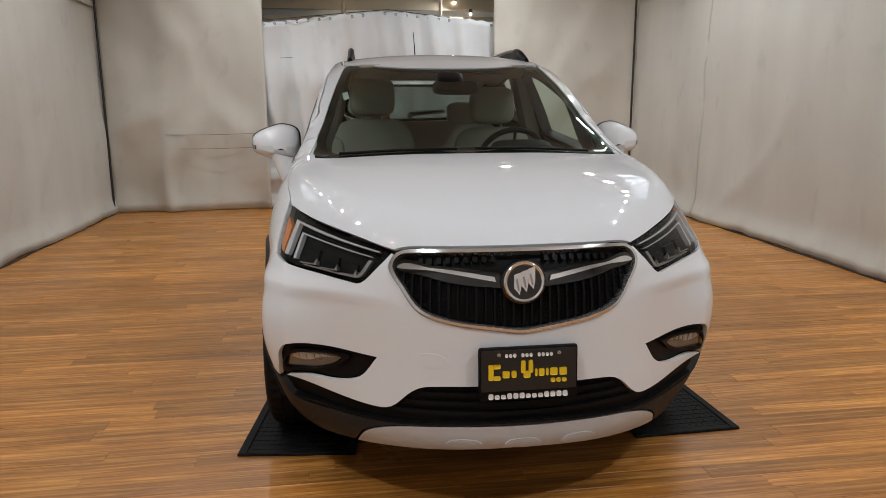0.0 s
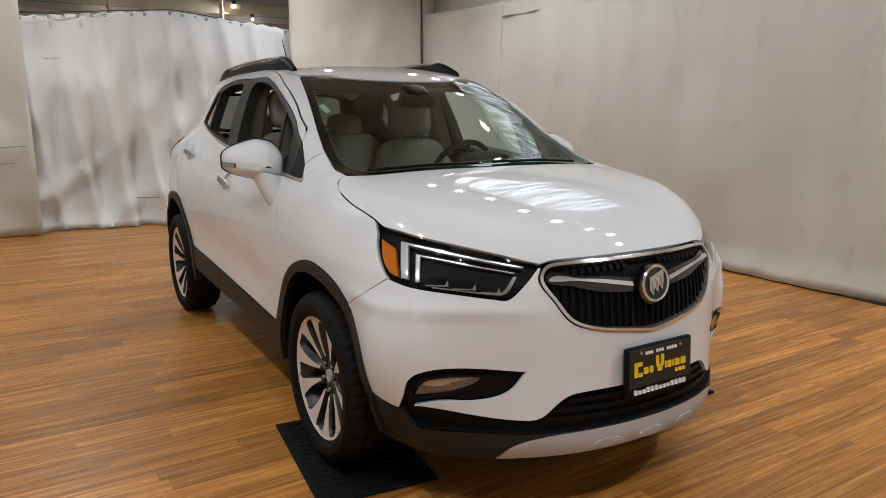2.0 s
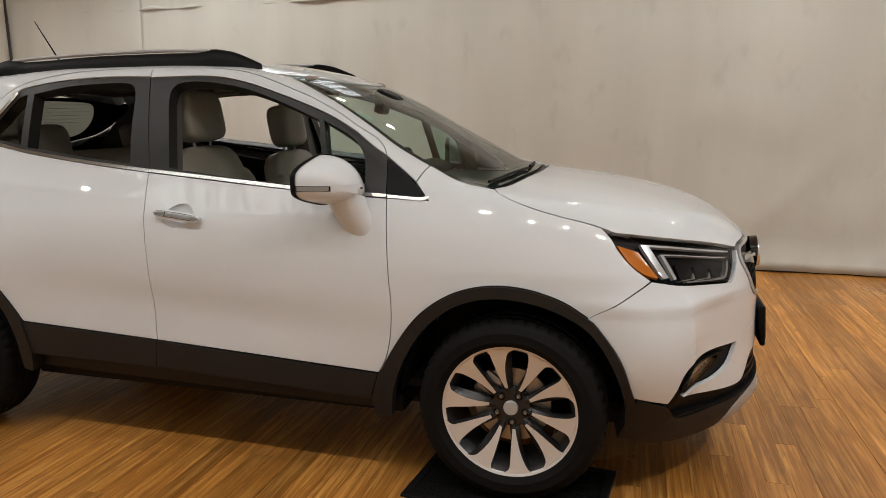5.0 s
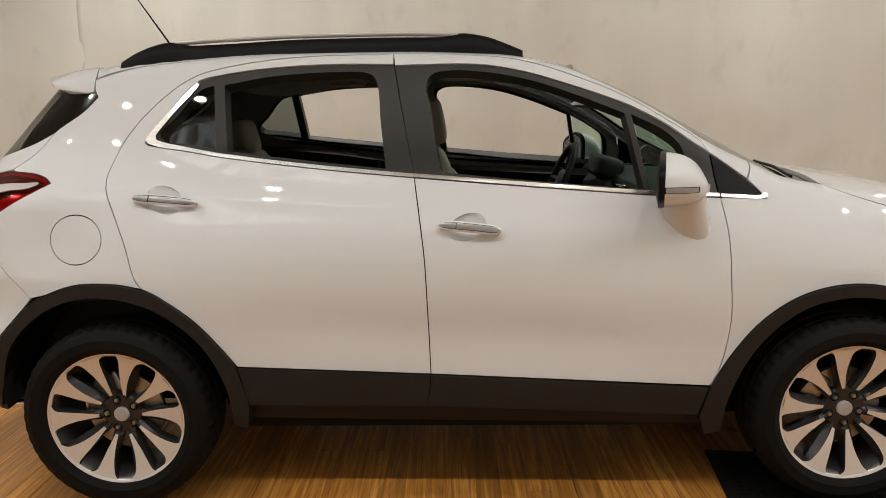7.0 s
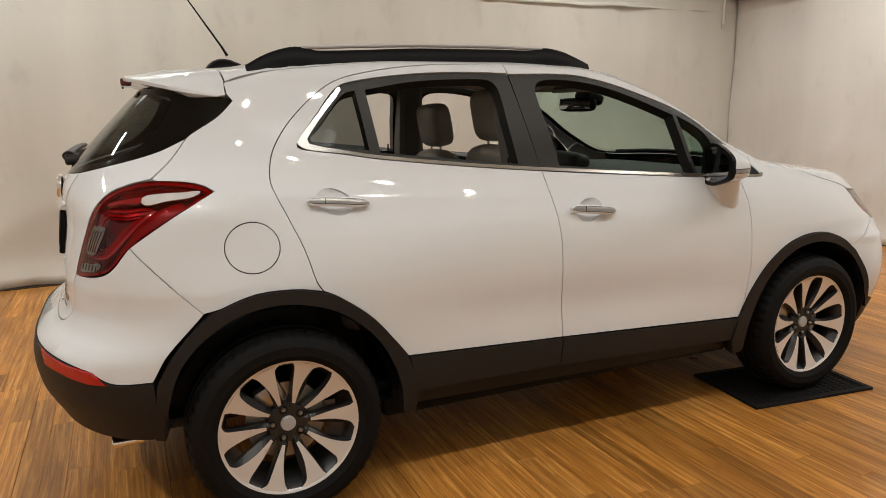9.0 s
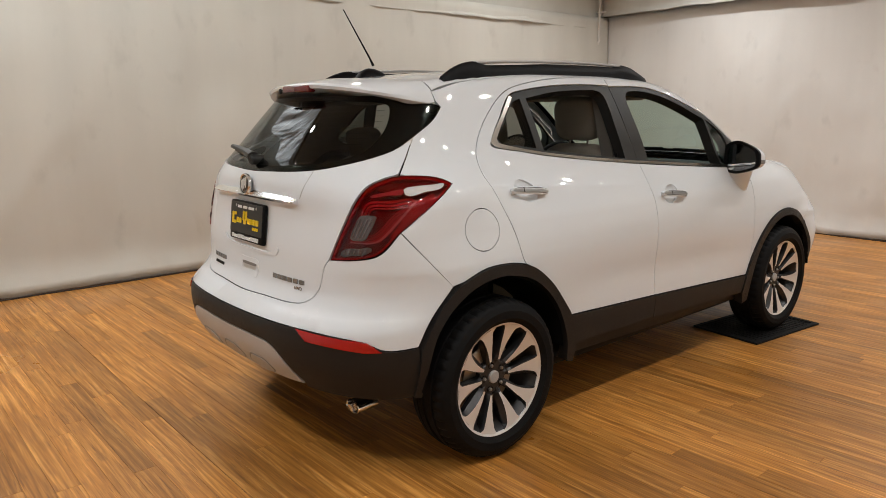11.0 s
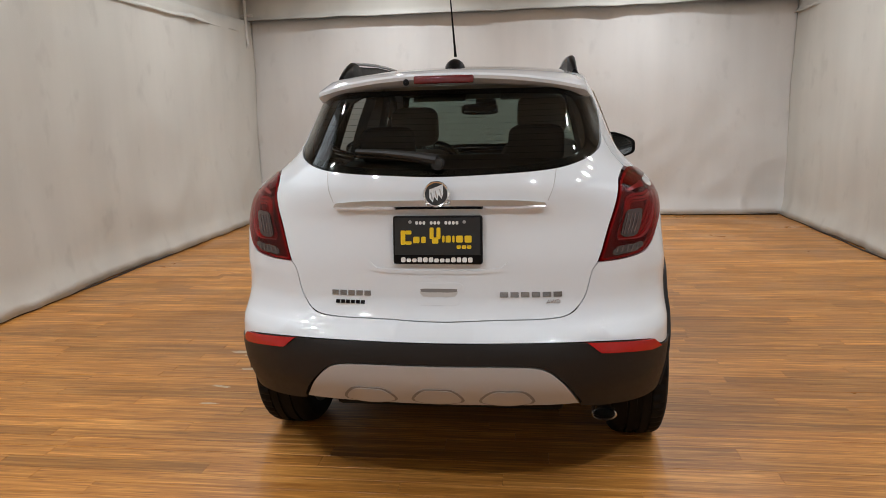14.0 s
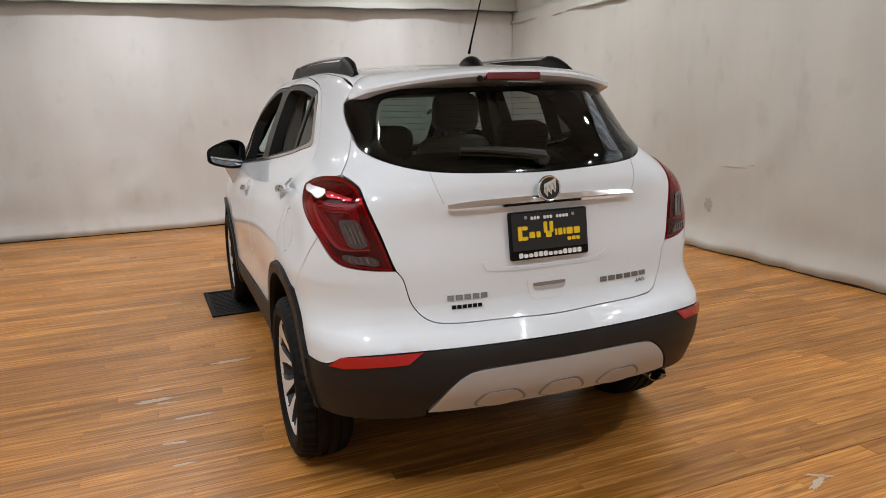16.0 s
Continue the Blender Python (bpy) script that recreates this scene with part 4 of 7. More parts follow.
for flip in (True, False):
    side = dict(mirror=flip)
    # front wing
    panel("front_wing", "side", [(-0.811, 1.092, 1), *A_GAP[1:-1], (-0.793, 0.452, 1), *ARCH_F[1:-1], *ends(edge("nose", NOSE_SEAM[::-1], "side")), *ends(edge("nose", LAMP_BACK[::-1], "side"))[1:-1],
          *ends(edge("top", BONNET_SIDE[::-1], "side")), *edge("top", [(0.660, -1.152), (0.667, -1.06), (0.652, -0.960)], "side"), *ends(edge("top", [(0.6515, -0.957), (0.651, -0.942)], "side")), (-0.912, 1.148, 1), (-0.966, 1.087, 1)], PAINT, **side)
    # pillars, roof side and rear quarter in one pressing
    quarter = [(-0.910, 1.150, 1), *ends(edge("top", [(0.651, -0.940), (0.6505, -0.932)], "side"))[:1], *edge("top", [(0.650, -0.925), (0.611, -0.738), (0.558, -0.50), (0.518, -0.318)], "side"), *ends([(y, z) for y, z in reversed(roof_edge)]),
               (1.378, 1.52), (1.374, 1.478, 1), *ends(edge("tail", GATE_SIDE, "side")), *ends(edge("tail", TAIL_OUT, "side"))[1:], *edge("tail", TAIL_LOW, "side")[1:-1], *ends(edge("tail", TAIL_SEAM, "side")), *ARCH_R2[::-1][1:-1],
               (1.139, 0.811, 1), *TOP_REAR[::-1][1:], *TOP_FRONT[::-1][1:-1], (-0.787, 1.241, 1)]
    body_side = panel("body_side", "side", quarter, PAINT, holes=[[(1.36 + 0.0885 * math.cos(t), 0.977 + 0.0825 * math.sin(t)) for t in np.linspace(0, 2 * math.pi, 25)[:-1]]], lines=[CREASE], **side)
    panel("fuel_door", "side", [(1.36 + 0.0885 * math.cos(t), 0.977 + 0.0825 * math.sin(t)) for t in np.linspace(0, 2 * math.pi, 25)[:-1]], PAINT, body_side, **side)
    # doors
    front_door = panel("front_door", "side", [(-0.811, 1.092, 1), *A_GAP[1:-1], (-0.790, 0.452, 1), (0.164, 0.500, 1), *B_GAP[::-1][1:-1], (0.213, 1.167, 1), *[q for q in BELT if q[0] < 0.2]], PAINT, holes=[CUP_F], **side)
    panel("door_frame", "side", [(-0.787, 1.241, 1), *TOP_FRONT[1:-1], (0.289, 1.588, 1), (0.283, 1.546, 1), (0.0, 1.546), (-0.153, 1.522), (-0.307, 1.477), (-0.52, 1.401), (-0.648, 1.335), (-0.737, 1.272)], PAINT, front_door, h=0.02, **side)
    front_black = panel("window_surround", "side", [(-0.790, 1.236, 1), (-0.737, 1.271), (-0.648, 1.334), (-0.52, 1.400), (-0.307, 1.476), (-0.153, 1.521), (0.0, 1.545), (0.283, 1.545, 1), (0.254, 1.383), (0.213, 1.170, 1), *[(y, z + 0.012) for y, z in BELT if y < 0.2], (-0.806, 1.104, 1)],
                        PILLAR, front_door, h=0.02, gap=0.0015, off=-0.003, depth=0.055,
                        holes=[[(0.122, 1.186, 1), (0.145, 1.32), (0.172, 1.47), (0.158, 1.508), (0.11, 1.524), (0.003, 1.522), (-0.153, 1.497), (-0.307, 1.450), (-0.505, 1.372, 1), (-0.558, 1.124, 1), (-0.18, 1.156)],
                               [(-0.530, 1.368, 1), (-0.645, 1.308), (-0.698, 1.245), (-0.720, 1.113, 1), (-0.581, 1.122, 1)]], **side)
    panel("quarter_light", "side", [(-0.536, 1.370, 1), (-0.645, 1.310), (-0.700, 1.248), (-0.722, 1.108, 1), (-0.584, 1.118, 1)], GLASS, front_door, off=-0.008, depth=0.004, gap=0, h=0.06, **side)
    panel("belt_strip", "side", [(0.213, 1.181, 1), (-0.18, 1.148), (-0.566, 1.118), (-0.808, 1.106, 1), (-0.810, 1.094, 1), (-0.566, 1.105), (-0.18, 1.135), (0.213, 1.168, 1)], SATIN, front_door, off=0.004, h=0.02, gap=0.0005, label="chrome belt strip", **side)
    rear_door = panel("rear_door", "side", [(0.289, 1.588, 1), *TOP_REAR[1:-1], (1.139, 0.811, 1), *ARCH_R[::-1][1:-1], (0.834, 0.529, 1), (0.164, 0.500, 1), *B_GAP[::-1][1:-1], (0.213, 1.167, 1), *[q for q in BELT[::-1] if q[0] > 0.225], (1.10, 1.275), (1.160, 1.290),
                                             (1.150, 1.315), (1.08, 1.398), (0.99, 1.496), (0.913, 1.520), (0.699, 1.545), (0.478, 1.553), (0.285, 1.549, 1)], PAINT, holes=[CUP_R], lines=[CREASE], **side)
    for holder, cup, c in ((front_door, CUP_F, (0.035, 1.008)), (rear_door, CUP_R, (1.065, 1.103))):
        panel("handle_cup", "side", [(c[0] + 1.05 * (y - c[0]), c[1] + 1.05 * (z - c[1])) for y, z in cup], PAINT, holder, off=lambda q, c=c: -0.001 - 0.021 * np.clip(1.05 - ((q[:, 0] - c[0]) / 0.066) ** 2 - ((q[:, 1] - c[1]) / 0.046) ** 2, 0, 1) ** 0.7, h=0.007, gap=0.0, depth=0.004, **side)
    for holder, y0, z0, y1, z1 in ((front_door, 0.133, 1.014, -0.078, 0.992), (rear_door, 1.168, 1.106, 0.946, 1.086)):
        P, N = skin("side", np.array([(y0, z0), ((y0 + y1) / 2, (z0 + z1) / 2), (y1, z1)]))
        s = -1 if flip else 1
        along = Vector((s * (P[2][0] - P[0][0]), P[2][1] - P[0][1], P[2][2] - P[0][2]))
        size, out = along.length, Vector((s * N[1][0], N[1][1], N[1][2]))
        ax = along.normalized()
        up = out.cross(ax).normalized()
        out = ax.cross(up).normalized()
        mid = Vector((s * P[1][0], P[1][1], P[1][2]))
        m = Matrix((ax, up, out)).transposed().to_4x4()
        m.translation = mid
        bm = bmesh.new()
        before = None
        for t in np.linspace(-1, 1, 21):
            w, lift = 0.0165 * max(0.0, 1 - abs(t) ** 7) ** 0.5 + 0.0012, 0.026 - 0.010 * t * t
            sect = [bm.verts.new(m @ Vector((t * size / 2, w * math.cos(a), lift + 0.0075 * math.sin(a)))) for a in np.linspace(0, 2 * math.pi, 13)[:-1]]
            if before:
                for i in range(12):
                    bm.faces.new((before[i], before[(i + 1) % 12], sect[(i + 1) % 12], sect[i]))
            else:
                bm.faces.new(sect[::-1])
            before = sect
        bm.faces.new(before)
        bmesh.ops.recalc_face_normals(bm, faces=bm.faces)
        add_box(bm, (-size / 2 + 0.008, -0.012, -0.02), (-size / 2 + 0.030, 0.012, 0.018), 0.003, m, 1)
        add_box(bm, (size / 2 - 0.030, -0.012, -0.02), (size / 2 - 0.008, 0.012, 0.018), 0.003, m, 1)
        handle = part("door_handle", bm, PAINT, holder)
        bm = bmesh.new()
        for sz in (-1, 1):
            add_tube(bm, [m @ Vector((t * size / 2 * 0.95, sz * 0.0105 * max(0.0, 1 - abs(t) ** 7) ** 0.5, 0.0325 - 0.010 * t * t)) for t in np.linspace(-1, 1, 17)], 0.0011, 5)
        add_box(bm, (-size / 2 + 0.060, -0.0105, 0.0275), (-size / 2 + 0.062, 0.0105, 0.0335), 0.0, m)
        part("handle_trim", bm, PILLAR, handle, "thin dark seam round the inlay")
        bm = bmesh.new()
        before = None
        for t in np.linspace(-0.95, 0.95, 21):
            w = 0.0098 * max(0.0, 1 - abs(t) ** 7) ** 0.5
            sect = [bm.verts.new(m @ Vector((t * size / 2, k * w, 0.0338 - 0.0012 * k * k - 0.010 * t * t))) for k in (-1, -0.6, 0, 0.6, 1)]
            if before:
                for i in range(4):
                    bm.faces.new((before[i], before[i + 1], sect[i + 1], sect[i]))
            before = sect
        bmesh.ops.solidify(bm, geom=bm.faces[:], thickness=0.0015)
        bmesh.ops.recalc_face_normals(bm, faces=bm.faces)
        part("handle_inlay", bm, INLAY, handle, "satin silver inlay")

    panel("window_surround", "side", [(0.285, 1.547, 1), (0.478, 1.551), (0.699, 1.543), (0.913, 1.518), (0.985, 1.492), (1.075, 1.394), (1.138, 1.31), (1.13, 1.297), (1.010, 1.275), (0.867, 1.251), (0.548, 1.213), (0.213, 1.180, 1), (0.254, 1.383)],
          PILLAR, rear_door, h=0.02, gap=0.0015, off=-0.003, depth=0.055,
          holes=[[(0.312, 1.200, 1), (0.33, 1.35), (0.345, 1.49), (0.375, 1.52), (0.478, 1.526), (0.699, 1.516), (0.885, 1.487, 1), (0.862, 1.262, 1), (0.548, 1.226)],
                 [(0.925, 1.485, 1), (0.972, 1.470), (1.06, 1.374), (1.108, 1.312), (1.010, 1.289), (0.905, 1.272, 1)]], **side)
    panel("quarter_light", "side", [(0.918, 1.490, 1), (0.976, 1.474), (1.064, 1.377), (1.114, 1.308), (1.010, 1.284), (0.900, 1.267, 1)], TINT, rear_door, off=-0.008, depth=0.004, gap=0, h=0.06, **side)
    panel("belt_strip", "side", [(0.213, 1.180, 1), (0.548, 1.213), (0.867, 1.251), (1.010, 1.276), (1.118, 1.300), (1.122, 1.315), (1.06, 1.392), (0.975, 1.488), (0.985, 1.497), (1.078, 1.398), (1.150, 1.318), (1.158, 1.297), (1.12, 1.278), (1.010, 1.262), (0.867, 1.238), (0.548, 1.200), (0.213, 1.167, 1)],
          SATIN, rear_door, off=0.004, h=0.02, gap=0.0005, label="chrome belt strip", **side)
    panel("corner_cover", "side", [(-0.792, 1.236, 1), (-0.85, 1.195), (-0.92, 1.137), (-0.956, 1.106), (-0.964, 1.096), (-0.950, 1.091), (-0.809, 1.096, 1)], BLACK, off=-0.002, h=0.02, **side)
    panel("belt_strip", "side", [(-0.812, 1.104, 1), (-0.90, 1.098), (-0.945, 1.097), (-0.962, 1.105), (-0.970, 1.098), (-0.952, 1.086), (-0.90, 1.087), (-0.813, 1.093, 1)], SATIN, off=0.004, h=0.02, gap=0.0005, label="chrome belt strip", **side)
    # cladding
    panel("door_cladding", "side", [(-0.788, 0.448, 1), (0.164, 0.498, 1), (0.176, 0.384, 1), (-0.756, 0.346, 1)], CLAD, front_door, off=0.008, **side)
    panel("door_cladding", "side", [(0.164, 0.498, 1), (0.832, 0.527, 1), (0.80, 0.388, 1), (0.176, 0.384, 1)], CLAD, rear_door, off=0.008, **side)
    panel("sill", "side", [(-0.80, 0.342, 1), (0.176, 0.380), (0.84, 0.384, 1), (0.86, 0.31, 1), (-0.80, 0.275, 1)], CLAD, off=-0.045, depth=0.09, **side)
    panel("wheel_arch", "side", [(-0.760, 0.345, 1), (-0.789, 0.448), *ARCH_F[1:], (-1.655, 0.575), (-1.705, 0.440, 1), (-1.70, 0.29, 1), (-1.672, 0.30, 1), (-1.668, 0.43), (-1.63, 0.545), (-1.552, 0.655), (-1.450, 0.720), (-1.328, 0.758), (-1.205, 0.762), (-1.085, 0.727), (-0.985, 0.650), (-0.905, 0.535), (-0.852, 0.400), (-0.838, 0.285, 1), (-0.782, 0.272, 1)],
          CLAD, off=0.014, depth=0.05, h=0.02, **side)
    panel("wheel_arch", "side", [(0.800, 0.388), (0.838, 0.530), (0.880, 0.592), (0.975, 0.702), (1.090, 0.790), *ARCH_R2[1:], (1.588, 0.706), (1.645, 0.638), (1.690, 0.560, 1), (1.705, 0.37, 1), (1.672, 0.365, 1), (1.655, 0.49), (1.605, 0.620), (1.477, 0.733), (1.350, 0.778), (1.220, 0.775), (1.075, 0.722), (0.945, 0.600), (0.875, 0.45), (0.858, 0.315, 1), (0.812, 0.305, 1)],
          CLAD, off=0.014, depth=0.05, h=0.02, **side)

# the wings' upper ledges beside the windscreen
for flip in (True, False):
    panel("wing_ledge", "top", [(0.664, -1.150), (0.676, -1.186), (0.720, -1.212), (0.754, -1.30), (0.785, -1.31), (0.765, -1.12), (0.722, -0.98), (0.664, -0.975), (0.672, -1.06)], PAINT, off=-0.006, depth=0.003, h=0.03, gap=0, mirror=flip)

# top panels
WS = [(0, -1.237), (0.35, -1.215), (0.55, -1.185), (0.638, -1.155), (0.674, -1.112), (0.674, -1.055), (0.660, -0.94), (0.621, -0.738), (0.568, -0.50), (0.526, -0.312), (0.487, -0.296), (0.25, -0.420), (0, -0.452)]
panel("windscreen", "top", both(WS), GLASS, off=-0.004, depth=0.006, h=0.05, label="clear windscreen with a black edge")
panel("roof", "top", both([(0, -0.456), (0.25, -0.424), (0.487, -0.305, 1), (ROOF_X, -0.26, 1), (ROOF_X, 1.374, 1), (0.36, 1.402), (0, 1.426)]), PAINT, h=0.05)
panel("bonnet", "top", both([(0, -1.27), (0.35, -1.250), (0.55, -1.222), *ends(BONNET_SIDE), *ends(edge("nose", LAMP_TOP, "top"))[1:], *edge("nose", arc([(19.0, 0.903), (17.0, 0.907), (7.7, 0.910), (0.0, 0.910)]), "top")]), PAINT, h=0.035, depth=0.02)

# nose
GRILLE = [(0, 0.650), (4.2, 0.660), (11.3, 0.682), (15.8, 0.715), (18.8, 0.787), (20.8, 0.846), (19.9, 0.886), (17.5, 0.899), (7.7, 0.902), (0, 0.902)]
HEADLAMP = [(51.3, 0.989), (44.4, 0.974), (29.7, 0.932), (20.5, 0.892), (23.0, 0.84), (25.9, 0.794), (28.2, 0.795), (34.7, 0.808), (41.1, 0.822), (46.3, 0.840), (48.8, 0.88), (50.4, 0.93)]
front_bumper = panel("front_bumper", "nose", both(arc([(0, 0.648), (4.2, 0.658), (11.3, 0.680), (15.9, 0.713), (18.9, 0.787), (21.0, 0.846), (20.3, 0.885, 1), (20.8, 0.888, 1), (23.2, 0.838), (25.9, 0.790), (28.2, 0.791), (34.7, 0.804), (41.1, 0.818), (46.5, 0.837, 1), (57.3, 0.708, 1), (54.2, 0.60), (50.2, 0.440, 1), (43.9, 0.412, 1), (42.9, 0.46), (41.9, 0.52), (39.9, 0.551), (32.9, 0.560), (23.1, 0.551, 1), (26.2, 0.479), (31.4, 0.449), (37.2, 0.447), (41.2, 0.432, 1), (32.3, 0.402), (23.4, 0.386), (20.5, 0.394), (17.0, 0.452), (14.8, 0.470), (6.9, 0.477), (0, 0.478)])), PAINT, h=0.022)
for flip in (True, False):
    side = dict(mirror=flip)
    panel("fog_bezel", "nose", arc([(43.9, 0.412, 1), (42.9, 0.46), (41.9, 0.52), (39.9, 0.551), (32.9, 0.560), (23.1, 0.551, 1), (26.2, 0.479), (31.4, 0.449), (37.2, 0.447), (41.2, 0.432, 1)]), BLACK, front_bumper, off=-0.018, h=0.02, **side)
    lamp = panel("headlamp", "nose", arc(HEADLAMP), BLACK, off=-0.034, h=0.02, label="clear headlamp with dark housing and amber side marker", **side)
    panel("lens", "nose", arc(HEADLAMP), LENS, lamp, off=-0.003, depth=0.03, h=0.02, **side)
    panel("side_marker", "nose", arc([(50.3, 0.956, 1), (46.4, 0.932, 1), (44.7, 0.848, 1), (46.8, 0.858), (48.9, 0.892)]), AMBER, lamp, off=-0.012, h=0.015, **side)
    panel("light_guide", "nose", arc([(45.6, 0.955, 1), (38.6, 0.941), (23.0, 0.893, 1), (23.2, 0.886, 1), (38.4, 0.930), (43.7, 0.942, 1), (42.6, 0.846, 1), (44.2, 0.844, 1)]), CLEARISH, lamp, off=-0.010, h=0.015, **side)
    panel("light_guide", "nose", arc([(42.2, 0.923, 1), (38.0, 0.915), (24.4, 0.876, 1), (24.8, 0.871, 1), (38.0, 0.908), (41.2, 0.914, 1), (40.6, 0.838, 1), (41.5, 0.838, 1)]), CLEARISH, lamp, off=-0.015, h=0.015, **side)
    for a0, a1, z0, z1 in ((39.6, 35.8, 0.832, 0.886), (35.0, 31.2, 0.822, 0.872), (30.4, 27.2, 0.812, 0.852)):
        panel("projector", "nose", arc([(a0, z0, 1), (a0, z1, 1), (a1, z1 - 0.008, 1), (a1, z0 - 0.005, 1)]), BLACK, lamp, off=-0.022, gap=0.001, h=0.015, **side)
        panel("reflector", "nose", arc([(a0, z0 - 0.003, 1), (a0, z0 + 0.001, 1), (a1 + 0.6, z0 - 0.001, 1), (a1 + 0.1, z0 + 0.016, 1), (a1 - 0.1, z0 - 0.006, 1)]), STEEL, lamp, off=-0.016, gap=0.0005, h=0.015, **side)
    panel("lower_strip", "nose", arc([(24.4, 0.862, 1), (26.3, 0.807), (28.2, 0.803), (38.5, 0.822, 1), (38.5, 0.826, 1), (28.4, 0.807), (26.9, 0.811), (25.0, 0.863, 1)]), STEEL, lamp, off=-0.014, gap=0, h=0.015, **side)
    fog = panel("fog_lamp", "nose", arc([(41.2, 0.466, 1), (40.0, 0.508), (38.4, 0.525), (29.8, 0.529, 1), (31.4, 0.503), (35.0, 0.476), (38.2, 0.467)]), FOG, front_bumper, off=-0.015, h=0.015, label="clear wedge-shaped fog lamp with bright reflector", **side)
    panel("fog_reflector", "nose", arc([(39.5, 0.505), (38.2, 0.520), (31.2, 0.524, 1), (34.5, 0.512), (36.6, 0.497)]), PALE, fog, off=-0.011, h=0.012, gap=0, depth=0.005, **side)
    for k, (w, deep) in enumerate(((0.35, 0.020), (0.25, 0.024), (0.45, 0.018), (0.3, 0.014), (0.25, 0.009))):
        a = 38.6 - k * 1.35
        panel("fog_rib", "nose", arc([(a, 0.521, 1), (a - w, 0.521, 1), (a - 0.8 * w - 0.2, 0.521 - deep, 1), (a - 0.25, 0.522 - deep, 1)]), STEEL, fog, off=-0.008, gap=0, h=0.02, depth=0.003, **side)
    panel("fog_lens", "nose", arc([(41.2, 0.466, 1), (40.0, 0.508), (38.4, 0.525), (29.8, 0.529, 1), (31.4, 0.503), (35.0, 0.476), (38.2, 0.467)]), LENS, fog, off=-0.003, h=0.02, depth=0.003, **side)
    panel("bezel_rim", "nose", arc([(41.8, 0.455), (40.4, 0.514), (38.6, 0.534), (28.0, 0.538, 1), (30.8, 0.497), (35.0, 0.467), (39.0, 0.456)]), BLACK, front_bumper, off=-0.002, depth=0.016, gap=0, h=0.015, holes=[arc([(41.2, 0.466), (40.0, 0.508), (38.4, 0.525), (29.8, 0.529), (31.4, 0.503), (35.0, 0.476), (38.2, 0.467)])], **side)
panel("grille", "nose", both(arc(GRILLE)), BLACK, off=-0.03, h=0.03)
panel("lower_grille", "nose", both(arc([(0, 0.480), (6.9, 0.479), (14.8, 0.472), (17.0, 0.454), (20.5, 0.396), (23.4, 0.388), (32.3, 0.404), (41.2, 0.434, 1), (43.9, 0.412, 1), (43.5, 0.373), (40.5, 0.341), (30, 0.338), (22.6, 0.340), (0, 0.358)])), BLACK, off=-0.02, h=0.03)
panel("bumper_cladding", "nose", both(arc([(0, 0.360), (22.6, 0.342), (30, 0.340), (40.5, 0.343), (43.9, 0.40), (49.2, 0.435, 1), (50.2, 0.27, 1), (38.8, 0.226), (27.8, 0.242, 1), (24.8, 0.305), (17, 0.343), (0, 0.352)])), CLAD, off=0.004, depth=0.08)
panel("skid_plate", "nose", both(arc([(0, 0.350), (17, 0.341), (24.6, 0.303), (27.6, 0.240, 1), (18, 0.259), (0, 0.275)])), SILVER, off=0.004, depth=0.10)

# tail
panel("tailgate", "tail", both(arc([(0, 0.696), (11.6, 0.703), (23.2, 0.709), (26.6, 0.728), (29.0, 0.775), (30.5, 0.864), (31.7, 0.894), (34.9, 1.027), (38.8, 1.155), (42.2, 1.188), (45.7, 1.203, 1), (48.4, 1.328, 1), (43, 1.284), (33.9, 1.243), (24.6, 1.216), (8.6, 1.201), (0, 1.197)])), PAINT)
panel("rear_window", "tail", both(arc([(0, 1.199), (8.6, 1.203), (24.6, 1.219), (33.9, 1.246), (43, 1.288), (50, 1.350), (55, 1.402), (58.0, 1.452), (55.4, 1.467), (50, 1.490), (44.7, 1.500), (20, 1.503), (0, 1.503)])), TINT, off=-0.003, depth=0.006, h=0.04)
panel("rear_bumper", "tail", both(arc([(0, 0.6945), (11.6, 0.7015), (23.2, 0.7075), (26.68, 0.727), (29.08, 0.7745), (30.58, 0.8635), (31.8, 0.890, 1), (38.2, 0.898), (43.0, 0.922), (46.9, 1.000, 1), (57.7, 0.778, 1), (52.5, 0.665), (50.0, 0.575, 1), (44, 0.578), (39.9, 0.612), (25.8, 0.643), (0, 0.643)])), PAINT, gap=0.0)
